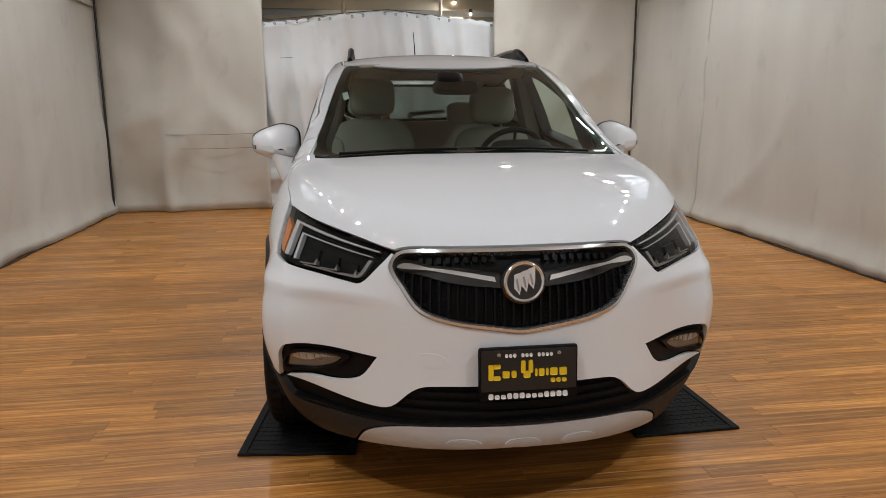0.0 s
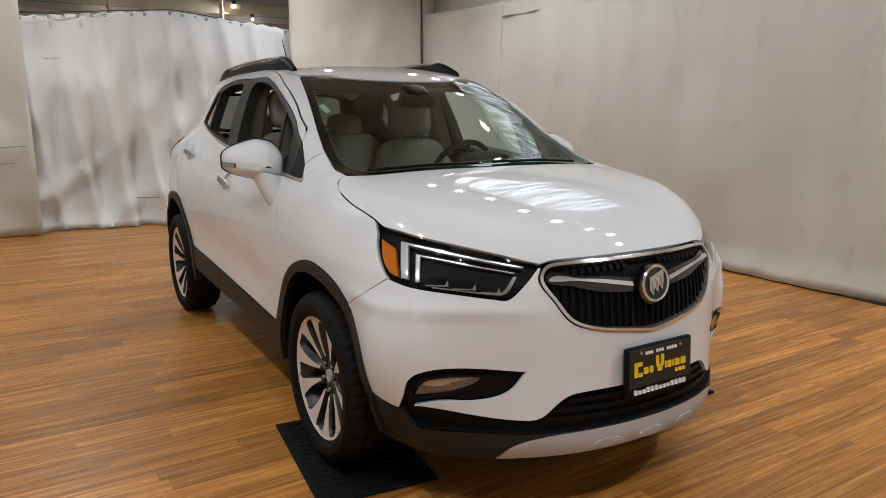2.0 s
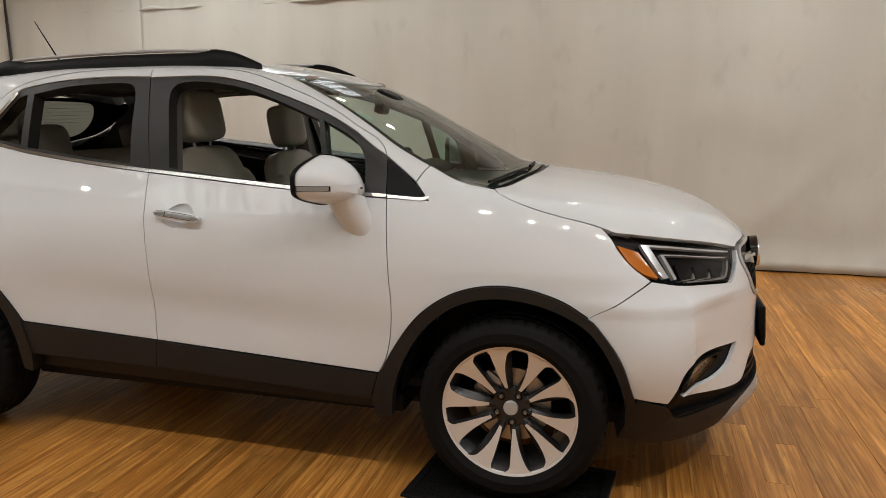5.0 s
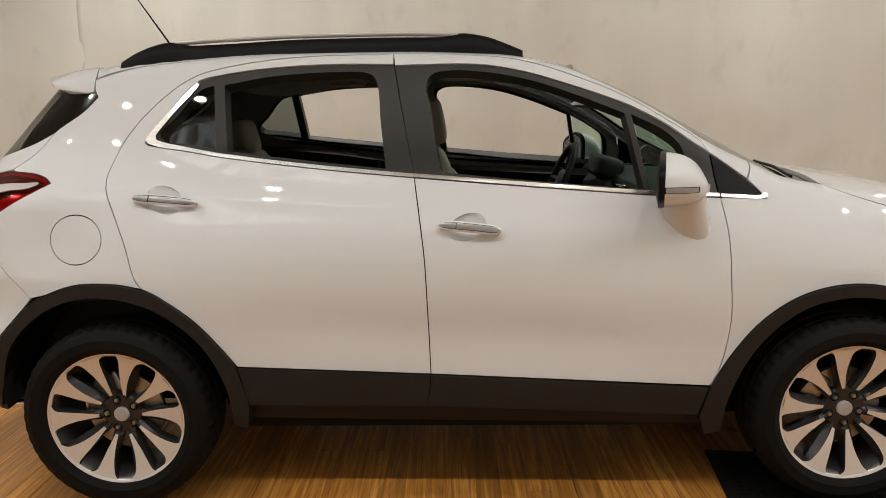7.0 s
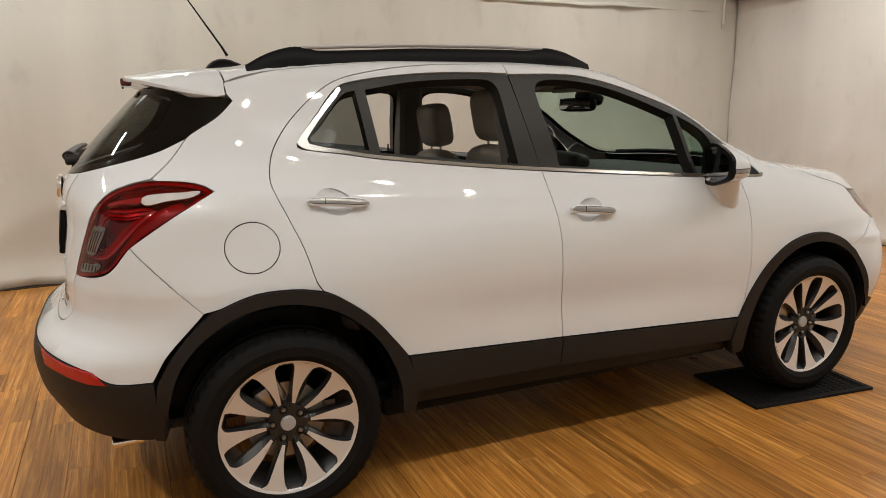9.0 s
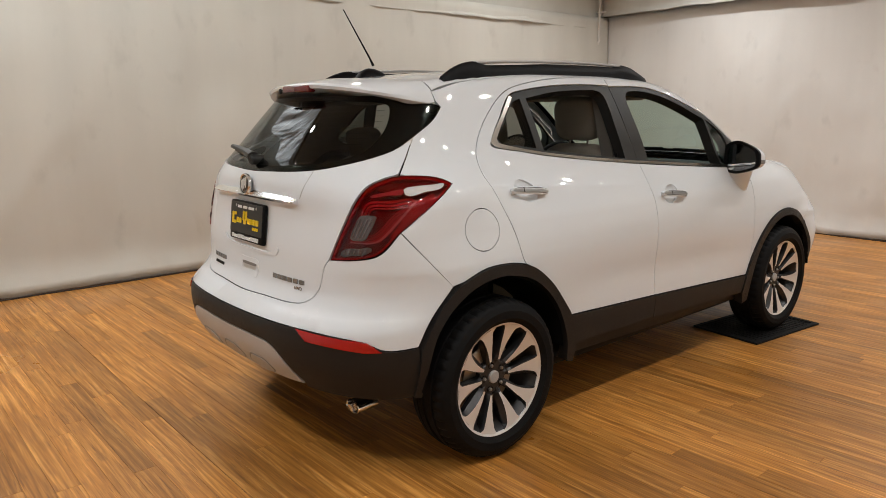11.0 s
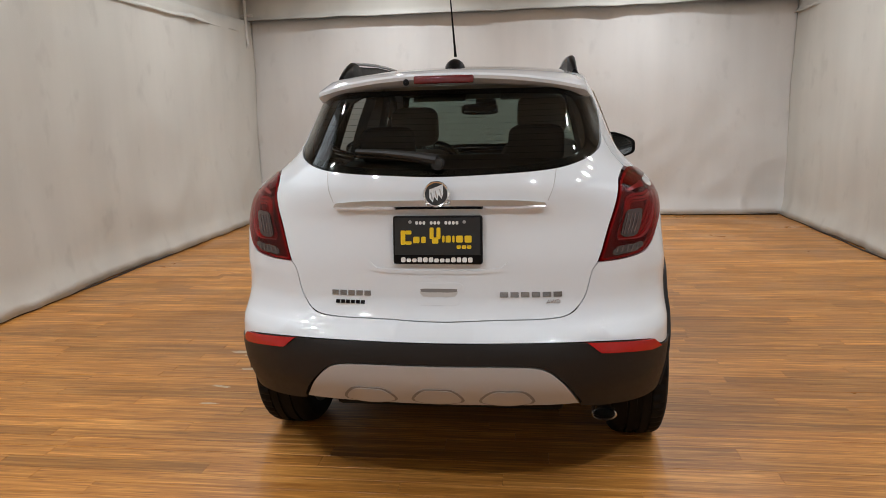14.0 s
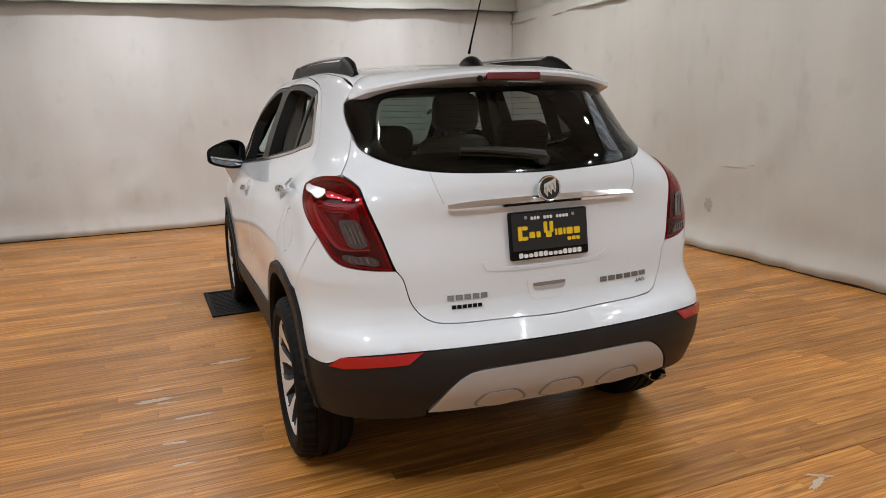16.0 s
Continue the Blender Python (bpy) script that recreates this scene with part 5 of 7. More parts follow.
for flip in (True, False):
    LAMP = [(58.7, 1.162, 1), (56.5, 1.179), (52.9, 1.192), (46.3, 1.198), (42.5, 1.185), (39.1, 1.152), (35.2, 1.025), (32.0, 0.892, 1), (38.2, 0.902), (42.8, 0.926), (46.9, 1.003), (53.2, 1.090)]
    tail_lamp = panel("tail_lamp", "tail", arc(LAMP), RED_DEEP, off=-0.026, h=0.02, gap=0.002, mirror=flip, label="dark red tail lamp with nested guides and clear strip")
    panel("lens", "tail", arc(LAMP), RED_GLASS, tail_lamp, off=0.003, depth=0.026, h=0.02, mirror=flip)
    ring = trace(arc(LAMP), 0.02)
    panel("edge_guide", "tail", [tuple(q) for q in inset(ring, 0.002)], RED, tail_lamp, off=-0.004, depth=0.014, h=0.02, gap=0, holes=[[tuple(q) for q in inset(ring, 0.010)[::2]]], mirror=flip)
    for name, mat, off, pts in (("upper_reflector", RED_DEEP, -0.012, [(55.5, 1.170), (50, 1.182), (44.5, 1.180), (41.5, 1.160), (46.5, 1.158), (53.0, 1.162)]),
                                ("clear_strip", CLEARISH, 0.005, [(56.4, 1.156), (53.0, 1.160), (48.8, 1.157), (47.2, 1.148), (48.4, 1.128), (51.6, 1.138)]),
                                ("strip_end", PALE, -0.003, [(47.6, 1.154), (44.0, 1.148), (40.4, 1.134), (40.6, 1.127), (44.0, 1.136), (46.8, 1.137)]),
                                ("outer_guide", RED, -0.010, [(54.4, 1.132), (50.8, 1.118), (48.4, 1.080), (46.2, 1.020), (45.0, 0.985), (48.0, 1.022), (51.6, 1.078)]),
                                ("lower_lens", PLUM, 0.0045, [(41.4, 0.946), (39.0, 0.944), (35.6, 0.938), (34.6, 0.914), (37.0, 0.915), (39.8, 0.922)])):
        panel(name, "tail", arc(pts), mat, tail_lamp, off=off, h=0.015, gap=0.0, depth=0.005, mirror=flip)
    core = trace(arc([(50.2, 1.116), (44.6, 1.124), (39.6, 1.114), (37.8, 1.04), (36.2, 0.966), (39.0, 0.958), (42.6, 0.972), (46.4, 1.04)]), 0.012)
    panel("guide_edge", "tail", arc([(50.4, 1.116, 1), (48.6, 1.080), (46.2, 1.030), (43.2, 0.975), (41.0, 0.962), (36.4, 0.962, 1), (36.4, 0.966, 1), (40.8, 0.967), (42.7, 0.979), (45.6, 1.032), (48.0, 1.080), (49.8, 1.116, 1)]), PALE, tail_lamp, off=-0.005, depth=0.006, h=0.015, gap=0, mirror=flip)
    for mat, i0, i1, off in ((GUIDE, 0.0045, 0.0135, -0.009), (GUIDE, 0.0160, 0.0250, -0.013), (GUIDE, 0.0275, 0.0335, -0.017)):
        panel("light_guide", "tail", [tuple(q) for q in inset(core, i0 + 1e-4)], mat, tail_lamp, off=off, depth=0.006, h=0.02, gap=0, holes=[[tuple(q) for q in inset(core, i1)[::2]]], mirror=flip)
    window = panel("reversing_lens", "tail", arc([(42.2, 1.058), (41.8, 1.064), (38.9, 1.062), (38.4, 1.054), (36.7, 0.980), (37.2, 0.972), (39.4, 0.972), (40.2, 0.980)]), PLUM, tail_lamp, off=0.0045, depth=0.006, h=0.015, gap=0, mirror=flip)
    for k in range(4):
        a0, a1 = 41.3 - k * 0.80, 39.5 - k * 0.72
        panel("lens_rib", "tail", arc([(a0, 1.050, 1), (a0 - 0.22, 1.050, 1), (a1 - 0.22, 0.982, 1), (a1, 0.982, 1)]), GREYLENS, window, off=0.0062, depth=0.002, h=0.05, gap=0, mirror=flip)
    for k in range(5):
        a0 = 40.2 - k * 1.05
        panel("lens_rib", "tail", arc([(a0, 0.940, 1), (a0 - 0.35, 0.940, 1), (a0 - 0.75, 0.921, 1), (a0 - 0.40, 0.921, 1)]), GREYLENS, tail_lamp, off=0.0062, depth=0.002, h=0.05, gap=0, mirror=flip)
    panel("rear_reflector", "tail", arc([(43.6, 0.571, 1), (40.8, 0.610, 1), (33, 0.629), (26.2, 0.641, 1), (28.8, 0.598, 1), (34, 0.587), (40.2, 0.570, 1)]), REFLEX, off=0.009, h=0.02, mirror=flip)
panel("rear_cladding", "tail", both(arc([(0, 0.641), (25.8, 0.641), (39.9, 0.610), (44, 0.576), (50.2, 0.572, 1), (50.5, 0.37, 1), (45.3, 0.368), (34.3, 0.380), (26.8, 0.395), (26.7, 0.413), (21.9, 0.516), (19, 0.556), (15.1, 0.567), (0, 0.566)])), CLAD, off=0.005, depth=0.08)
panel("skid_plate", "tail", both(arc([(0, 0.564), (15.1, 0.565), (19, 0.554), (21.9, 0.513), (26.5, 0.408, 1), (14.5, 0.408), (0, 0.405)])), SILVER, off=0.006, depth=0.08)

# ---- car: closing panels behind the skin ----
# black sheets added to close the body and make panel gaps read as shaded
for flip in (True, False):
    panel("inner_panel", "side", [(-0.80, 1.085, 1), (0.213, 1.150), (1.10, 1.255), (1.27, 1.20), (1.40, 1.165), (1.66, 0.98), (1.49, 0.77), (1.37, 0.80), (1.139, 0.79), (0.86, 0.55), (0.80, 0.40, 1), (-0.76, 0.36, 1), (-0.88, 0.57), (-1.07, 0.76), (-1.33, 0.79), (-1.60, 0.73), (-1.66, 0.84), (-1.50, 0.97), (-1.28, 1.04), (-1.0, 1.09)],
          BLACK, off=-0.026, depth=0.004, h=0.06, gap=0, mirror=flip)
panel("inner_panel", "nose", both(arc([(0, 0.30), (30, 0.26), (46, 0.30), (47, 0.45), (53, 0.64), (52, 0.73), (47, 0.80), (45, 0.93), (30, 0.905), (20, 0.885), (0, 0.888)])), BLACK, off=-0.075, depth=0.004, h=0.06, gap=0)
panel("inner_panel", "tail", both(arc([(0, 0.42), (30, 0.42), (46, 0.42), (49, 0.60), (54, 0.76), (52, 1.08), (47, 1.17), (46, 1.28), (33.9, 1.225), (0, 1.18)])), BLACK, off=-0.03, depth=0.004, h=0.06, gap=0)
panel("inner_panel", "top", both([(0, -1.235), (0.5, -1.16), (0.60, -1.12), (0.71, -1.30), (0.71, -1.56), (0.52, -1.88), (0.3, -2.03), (0, -2.06)]), BLACK, off=-0.04, depth=0.004, h=0.06, gap=0)
panel("cowl", "top", both([(0, -1.272), (0.35, -1.252), (0.55, -1.224), (0.666, -1.188, 1), (0.642, -1.150, 1), (0.55, -1.181), (0.35, -1.211), (0, -1.233)]), BLACK, off=-0.014, h=0.02, gap=-0.002)
WS_IN = [(0, -1.165), (0.35, -1.145), (0.53, -1.115), (0.602, -1.072), (0.622, -1.0), (0.614, -0.93), (0.580, -0.738), (0.528, -0.50), (0.487, -0.345), (0.465, -0.330), (0.25, -0.452), (0, -0.490)]
panel("windscreen_edge", "top", both(WS), BLACK, off=-0.0075, depth=0.003, h=0.03, holes=[both(WS_IN)], gap=0)
panel("rear_window_edge", "tail", both(arc([(0, 1.199), (8.6, 1.203), (24.6, 1.219), (33.9, 1.246), (43, 1.288), (50, 1.350), (55, 1.402), (58.0, 1.452), (55.4, 1.467), (50, 1.490), (44.7, 1.500), (20, 1.503), (0, 1.503)])), GLOSS, off=-0.0075, depth=0.003, h=0.03, gap=0,
      holes=[both(arc([(0, 1.225), (15, 1.230), (27, 1.248), (32.5, 1.266), (37, 1.296), (40.5, 1.36), (41.6, 1.42), (41, 1.462), (37, 1.478), (20, 1.486), (0, 1.486)]))])
bm = bmesh.new()
add_box(bm, (-0.62, -1.90, 0.24), (0.62, -0.2, 0.34), 0.03)
add_box(bm, (-0.74, -0.85, 0.25), (0.74, 0.90, 0.33), 0.02)
add_box(bm, (-0.45, 0.4, 0.28), (0.45, 1.80, 0.42), 0.03)
part("underbody", bm, BLACK, car)
for sx in (-1, 1):
    for sy in (-1.2775, 1.2775):
        bm = bmesh.new()
        rings = []
        for x in (0.50, 0.66, 0.845):
            rings.append([bm.verts.new((sx * x, sy + 0.405 * math.cos(a), 0.345 + 0.425 * math.sin(a))) for a in np.linspace(0.10, math.pi - 0.10, 25)])
        for a, b in zip(rings, rings[1:]):
            for k in range(24):
                bm.faces.new((a[k], a[k + 1], b[k + 1], b[k]))
        bm.faces.new(rings[0])
        part("wheel_liner", bm, BLACK, car)

# ---- grille ----
grille = [o for o in car.children if o.name.startswith("grille")][0]
GR_T = trace(both(arc(GRILLE)), 0.018)
panel("grille_frame", "nose", [tuple(p) for p in GR_T], BRIGHT, grille, off=0.007, depth=0.03, h=0.02, gap=0.0005, holes=[[tuple(p) for p in inset(GR_T, 0.0105)[::2]]], label="chrome grille surround")
low = curve((0, 0.668), (4.2, 0.676), (11.3, 0.698), (15.8, 0.735), (18.4, 0.80), (19.3, 0.83))
for k in range(-13, 14):
    a = k * 1.42 + (0.2 if k == 0 else 0)
    if abs(a) > 18.6:
        continue
    z0, z1 = float(low(abs(a))), 0.808 + 0.0019 * abs(a)
    panel("grille_rib", "nose", arc([(a - 0.17, z0, 1), (a + 0.17, z0, 1), (a + 0.17, z1, 1), (a - 0.17, z1, 1)]), BLACK, grille, off=-0.004, depth=0.022, gap=0, h=0.05, step=0.04)
bm = bmesh.new()
for k in range(-13, 13):
    a0, a1 = k * 1.42 + 0.25, (k + 1) * 1.42 - 0.25
    am = max(abs(a0), abs(a1))
    if am > 18.6:
        continue
    z, top = float(low(am)), 0.806 + 0.0019 * am
    while z < top - 0.008:
        quad = arc([(a0, z), (a1, z + 0.013), (a1, z), (a0, z + 0.013)])
        P, N = skin("nose", np.array(quad))
        P = P - 0.014 * N
        for i, j in ((0, 1), (2, 3)):
            add_tube(bm, (P[i], P[j]), 0.0016, 4)
        z += 0.0145
part("grille_mesh", bm, BLACK, grille)
for k in range(-11, 12):
    a = k * 1.45
    if abs(a) < 3.6:
        continue
    z = 0.878 - 0.0011 * max(0, abs(a) - 8)
    panel("grille_stud", "nose", arc([(a - 0.40, z - 0.007), (a, z - 0.010), (a + 0.40, z - 0.007), (a + 0.40, z + 0.007), (a, z + 0.010), (a - 0.40, z + 0.007)]), BLACK, grille, off=-0.012, depth=0.012, gap=0, h=0.05, step=0.03)
for flip in (True, False):
    panel("grille_wing", "nose", arc([(19.3, 0.852), (14.0, 0.8475), (10.0, 0.8405), (4.4, 0.823, 1), (4.2, 0.809, 1), (10, 0.829), (14.5, 0.8415)]), BRIGHT, grille, off=0.008, depth=0.02, h=0.015, gap=0, mirror=flip, label="chrome grille wing")
    panel("wing_base", "nose", arc([(19.8, 0.858), (14.0, 0.856), (10.0, 0.851), (3.4, 0.836, 1), (3.2, 0.790, 1), (10, 0.803), (14.8, 0.824)]), GLOSS, grille, off=-0.002, depth=0.02, h=0.015, gap=0, mirror=flip)


def emblem(place, facing, r, parent):
    """A round badge: chrome ring, dark ground and three slanted shields."""
    m = Matrix.Translation(place) @ facing
    bm = bmesh.new()
    add_lathe(bm, [(r * 0.90, -0.008), (r * 1.06, -0.008), (r * 1.06, 0.002), (r, 0.006), (r * 0.90, 0.004), (r * 0.88, -0.002)], m, 40)
    ring = part("emblem", bm, BRIGHT, parent, "round chrome badge with three slanted shields")
    bm = bmesh.new()
    add_lathe(bm, [(r * 0.90, -0.012), (r * 0.90, 0.0005), (0.0005, 0.0015)], m, 32)
    part("emblem_ground", bm, GLOSS, ring)
    for k in (-1, 0, 1):
        bm = bmesh.new()
        cx, cy, w, hh = k * 0.36 * r, k * 0.14 * r, 0.19 * r, 0.52 * r
        add_prism(bm, [(cx - w, cy + hh), (cx + w, cy + hh + 0.12 * r), (cx + w, cy - 0.2 * hh), (cx + 0.1 * r, cy - hh), (cx - w, cy - 0.3 * hh)], 0.001, 0.006, m)
        part("shield", bm, CHROME, ring)
        bm = bmesh.new()
        add_prism(bm, [(cx - w * 0.6, cy + hh * 0.5), (cx - w * 0.1, cy + hh * 0.6), (cx + w * 0.55, cy - hh * 0.5), (cx + w * 0.1, cy - hh * 0.6)], 0.0055, 0.0072, m)
        part("shield_band", bm, STEEL, ring)
    return ring


FACE_FRONT = Matrix(((1, 0, 0, 0), (0, 0, -1, 0), (0, 1, 0, 0), (0, 0, 0, 1)))
FACE_REAR = Matrix(((-1, 0, 0, 0), (0, 0, 1, 0), (0, 1, 0, 0), (0, 0, 0, 1)))
bm = bmesh.new()
add_lathe(bm, [(0.066, -0.03), (0.070, 0.0), (0.060, 0.004), (0.001, 0.004)], Matrix.Translation((0, -2.168, 0.810)) @ FACE_FRONT, 32)
part("emblem_base", bm, GLOSS, grille)
emblem((0, -2.174, 0.812), FACE_FRONT @ pose(0, 0, 0, -6), 0.060, grille)
# lower grille slats
low_grille = [o for o in car.children if o.name.startswith("lower_grille")][0]
for z, a in ((0.448, 15.5), (0.418, 18.0), (0.388, 20.0)):
    panel("grille_slat", "nose", both(arc([(0, z + 0.007), (a, z + 0.005, 1), (a + 0.6, z - 0.007, 1), (0, z - 0.005)])), BLACK, low_grille, off=-0.006, depth=0.02, h=0.03, gap=0)
panel("intake_strip", "nose", both(arc([(0, 0.366), (22, 0.349), (41, 0.352, 1), (41.5, 0.343, 1), (22, 0.340), (0, 0.357)])), BLACK, low_grille, off=0.0, depth=0.03, h=0.03, gap=0)
panel("tow_cover", "nose", arc([(16.0, 0.575), (12.6, 0.577), (11.4, 0.556), (12.0, 0.538), (15.2, 0.540)]), PAINT, front_bumper, off=0.0012, depth=0.003, h=0.02, gap=0, mirror=True)
skid_front, skid_rear = [o for o in car.children if o.name.startswith("skid_plate")][:2]
for a in (-9, 0, 9):
    panel("skid_rib", "nose", arc([(a - 2.8, 0.285), (a - 2.0, 0.305), (a + 2.0, 0.305), (a + 2.8, 0.285)]), SILVER, skid_front, off=0.0075, depth=0.012, h=0.02, gap=0)
for a in (-13, 0, 13):
    # grey rim round each rib paints the shade at the pocket's edge
    panel("skid_pocket", "tail", arc([(a - 4.9, 0.421), (a - 3.3, 0.471), (a, 0.477), (a + 3.3, 0.471), (a + 4.9, 0.421)]), RECESS_SHADE, skid_rear, off=0.0075, depth=0.010, h=0.02, gap=0)
    panel("skid_rib", "tail", arc([(a - 4.4, 0.422), (a - 2.9, 0.466), (a, 0.472), (a + 2.9, 0.466), (a + 4.4, 0.422)]), SILVER, skid_rear, off=0.0085, depth=0.010, h=0.02, gap=0)


def plate(place, facing, parent, tilt):
    """A dealer's plate in a black holder; lettering as plain bars and shapes."""
    m = Matrix.Translation(place) @ facing @ pose(0, 0, 0, tilt)
    bm = bmesh.new()
    add_box(bm, (-0.157, -0.085, -0.022), (0.157, 0.085, 0.0), 0.008, m)
    holder = part("plate_holder", bm, BLACK, parent, "black plate holder with yellow and white print")
    bm = bmesh.new()
    add_box(bm, (-0.150, -0.052, 0.0), (0.150, 0.078, 0.002), 0.0008, m, 1)
    part("plate", bm, PLATE, holder)

    def bars(name, mat, boxes, z=0.002):
        b = bmesh.new()
        for x0, y0, x1, y1 in boxes:
            add_box(b, (x0, y0, z), (x1, y1, z + 0.0015), min(0.003, (y1 - y0) * 0.3), m, 1)
        part(name, b, mat, holder)

    bars("plate_print", WHITE, [(-0.076 + k * 0.0128, 0.054, -0.0665 + k * 0.0128, 0.066) for k in range(12) if k not in (3, 7)])
    bars("plate_print", WHITE, [(-0.128 + k * 0.0196, -0.077, -0.1125 + k * 0.0196, -0.060 - (0.004 if k in (1, 2, 6, 7, 8) else 0)) for k in range(13)], 0.0005)
    bars("plate_logo", YELLOW, [(-0.128, -0.016, -0.112, 0.034), (-0.112, 0.020, -0.090, 0.034), (-0.112, -0.016, -0.090, -0.003), (-0.084, -0.010, -0.062, 0.012), (-0.056, -0.010, -0.040, 0.012), (-0.026, 0.004, -0.012, 0.044), (-0.018, -0.012, 0.004, 0.010), (-0.002, 0.004, 0.012, 0.044)])
    bars("plate_logo", YELLOW, [(x0, -0.008, x0 + w, 0.016) for x0, w in ((0.018, 0.008), (0.030, 0.018), (0.053, 0.008), (0.066, 0.024), (0.096, 0.024))])
    bars("plate_logo", YELLOW, [(0.068 + k * 0.018, -0.030, 0.083 + k * 0.018, -0.017) for k in range(3)])
    for x in (-0.095, 0.095):
        b = bmesh.new()
        add_lathe(b, [(0.006, 0.002), (0.006, 0.004), (0.0005, 0.005)], m @ Matrix.Translation((x, 0.063, 0)), 12)
        part("plate_screw", b, STEEL, holder)
    return holder


plate((0.012, -2.208, 0.528), FACE_FRONT, car, -4)
tailgate = [o for o in car.children if o.name.startswith("tailgate")][0]
plate((0.0, 1.966, 0.981), FACE_REAR, tailgate, -7)

# ---- tailgate ----
emblem((0, 1.960, 1.140), FACE_REAR @ pose(0, 0, 0, -6), 0.043, tailgate)
P, N = skin("tail", np.array(both(arc([(21.9, 1.096), (19, 1.098), (16, 1.100), (10, 1.102), (5, 1.103), (0.01, 1.103)]))))
bm = bmesh.new()
before = None
for p, n in zip(P, N):
    k = 0.45 + 0.55 * min(1.0, (0.40 - abs(p[0])) / 0.10) if abs(p[0]) < 0.40 else 0.45
    ring = [bm.verts.new(Vector(p + o * n) + Vector((0, 0, u * k))) for o, u in ((-0.01, 0.016), (0.008, 0.015), (0.024, 0.001), (0.0255, -0.003), (0.012, -0.015), (-0.01, -0.018))]
    if before:
        for i in range(6):
            bm.faces.new((before[i], before[(i + 1) % 6], ring[(i + 1) % 6], ring[i]))
    else:
        bm.faces.new(ring)
    before = ring
bm.faces.new(before[::-1])
bmesh.ops.recalc_face_normals(bm, faces=bm.faces)
part("chrome_bar", bm, CHROME, tailgate, "chrome bar across the tailgate", sharp=18)
# thin grey strips paint the shade of the creases beside the number panel
panel("number_panel_line", "tail", both(arc([(25.4, 1.214, 1), (22.6, 1.108, 1), (22.48, 1.108, 1), (25.28, 1.214, 1)]))[:4], SILVER, tailgate, off=0.0012, depth=0.002, h=0.02, gap=0)
panel("number_panel_line", "tail", both(arc([(25.4, 1.214, 1), (22.6, 1.108, 1), (22.48, 1.108, 1), (25.28, 1.214, 1)]))[:4], SILVER, tailgate, off=0.0012, depth=0.002, h=0.02, gap=0, mirror=True)
panel("gate_ledge", "tail", both(arc([(0, 0.872), (13.0, 0.880), (14.4, 0.902), (15.2, 0.897), (13.8, 0.868), (0, 0.860)])), PAINT, tailgate, off=0.0035, depth=0.012, h=0.02, gap=0)
panel("handle_frame", "tail", both(arc([(0, 0.826), (4.6, 0.825), (5.3, 0.815), (4.6, 0.756), (3.8, 0.747), (0, 0.746)])), PAINT, tailgate, off=0.0022, depth=0.010, h=0.02, gap=0,
      holes=[both(arc([(0, 0.806), (3.9, 0.805), (4.2, 0.800), (3.4, 0.778), (0, 0.776)]))])
panel("handle_grip", "tail", both(arc([(0, 0.800), (4.0, 0.799), (3.4, 0.779), (0, 0.777)])), INLAY, tailgate, off=0.0012, depth=0.004, h=0.02, gap=0)
# flat dark strip paints the shade in the handle's recess; nothing is cut
panel("handle_slit", "tail", both(arc([(0, 0.806), (3.9, 0.805), (3.8, 0.795), (0, 0.793)])), RECESS_SHADE, tailgate, off=0.0018, depth=0.004, h=0.02, gap=0)


def name_bars(name, a0, a1, z, tall, count, mat=BADGE):
    """A row of small raised bars in place of a model name."""
    w = (a1 - a0) / count
    for k in range(count):
        s = a0 + k * w
        panel(name, "tail", arc([(s, z, 1), (s + 0.78 * w, z, 1), (s + 0.78 * w, z + tall, 1), (s, z + tall, 1)]), mat, tailgate, off=0.004, depth=0.005, h=0.03, gap=0, step=0.05)


name_bars("name_badge", 14.4, 22.8, 0.778, 0.018, 5)
name_bars("dealer_sticker", 15.6, 21.8, 0.748, 0.013, 6, BLACK)
name_bars("model_badge", -24.6, -12.2, 0.777, 0.018, 6)
P, N = skin("tail", np.array(arc([(-22.9, 0.760)])))
data = bpy.data.curves.new("drive_badge", "FONT")
data.body, data.size, data.extrude, data.align_x, data.align_y = "AWD", 0.020, 0.001, "CENTER", "CENTER"
data.materials.append(BADGE)
badge = new("drive_badge", data)
badge.parent = tailgate
badge.matrix_local = Matrix.Translation(Vector(P[0] + 0.006 * N[0])) @ pose(0, 0, 0, 90, 0, 180 + math.degrees(math.atan2(-N[0][0], N[0][1])))

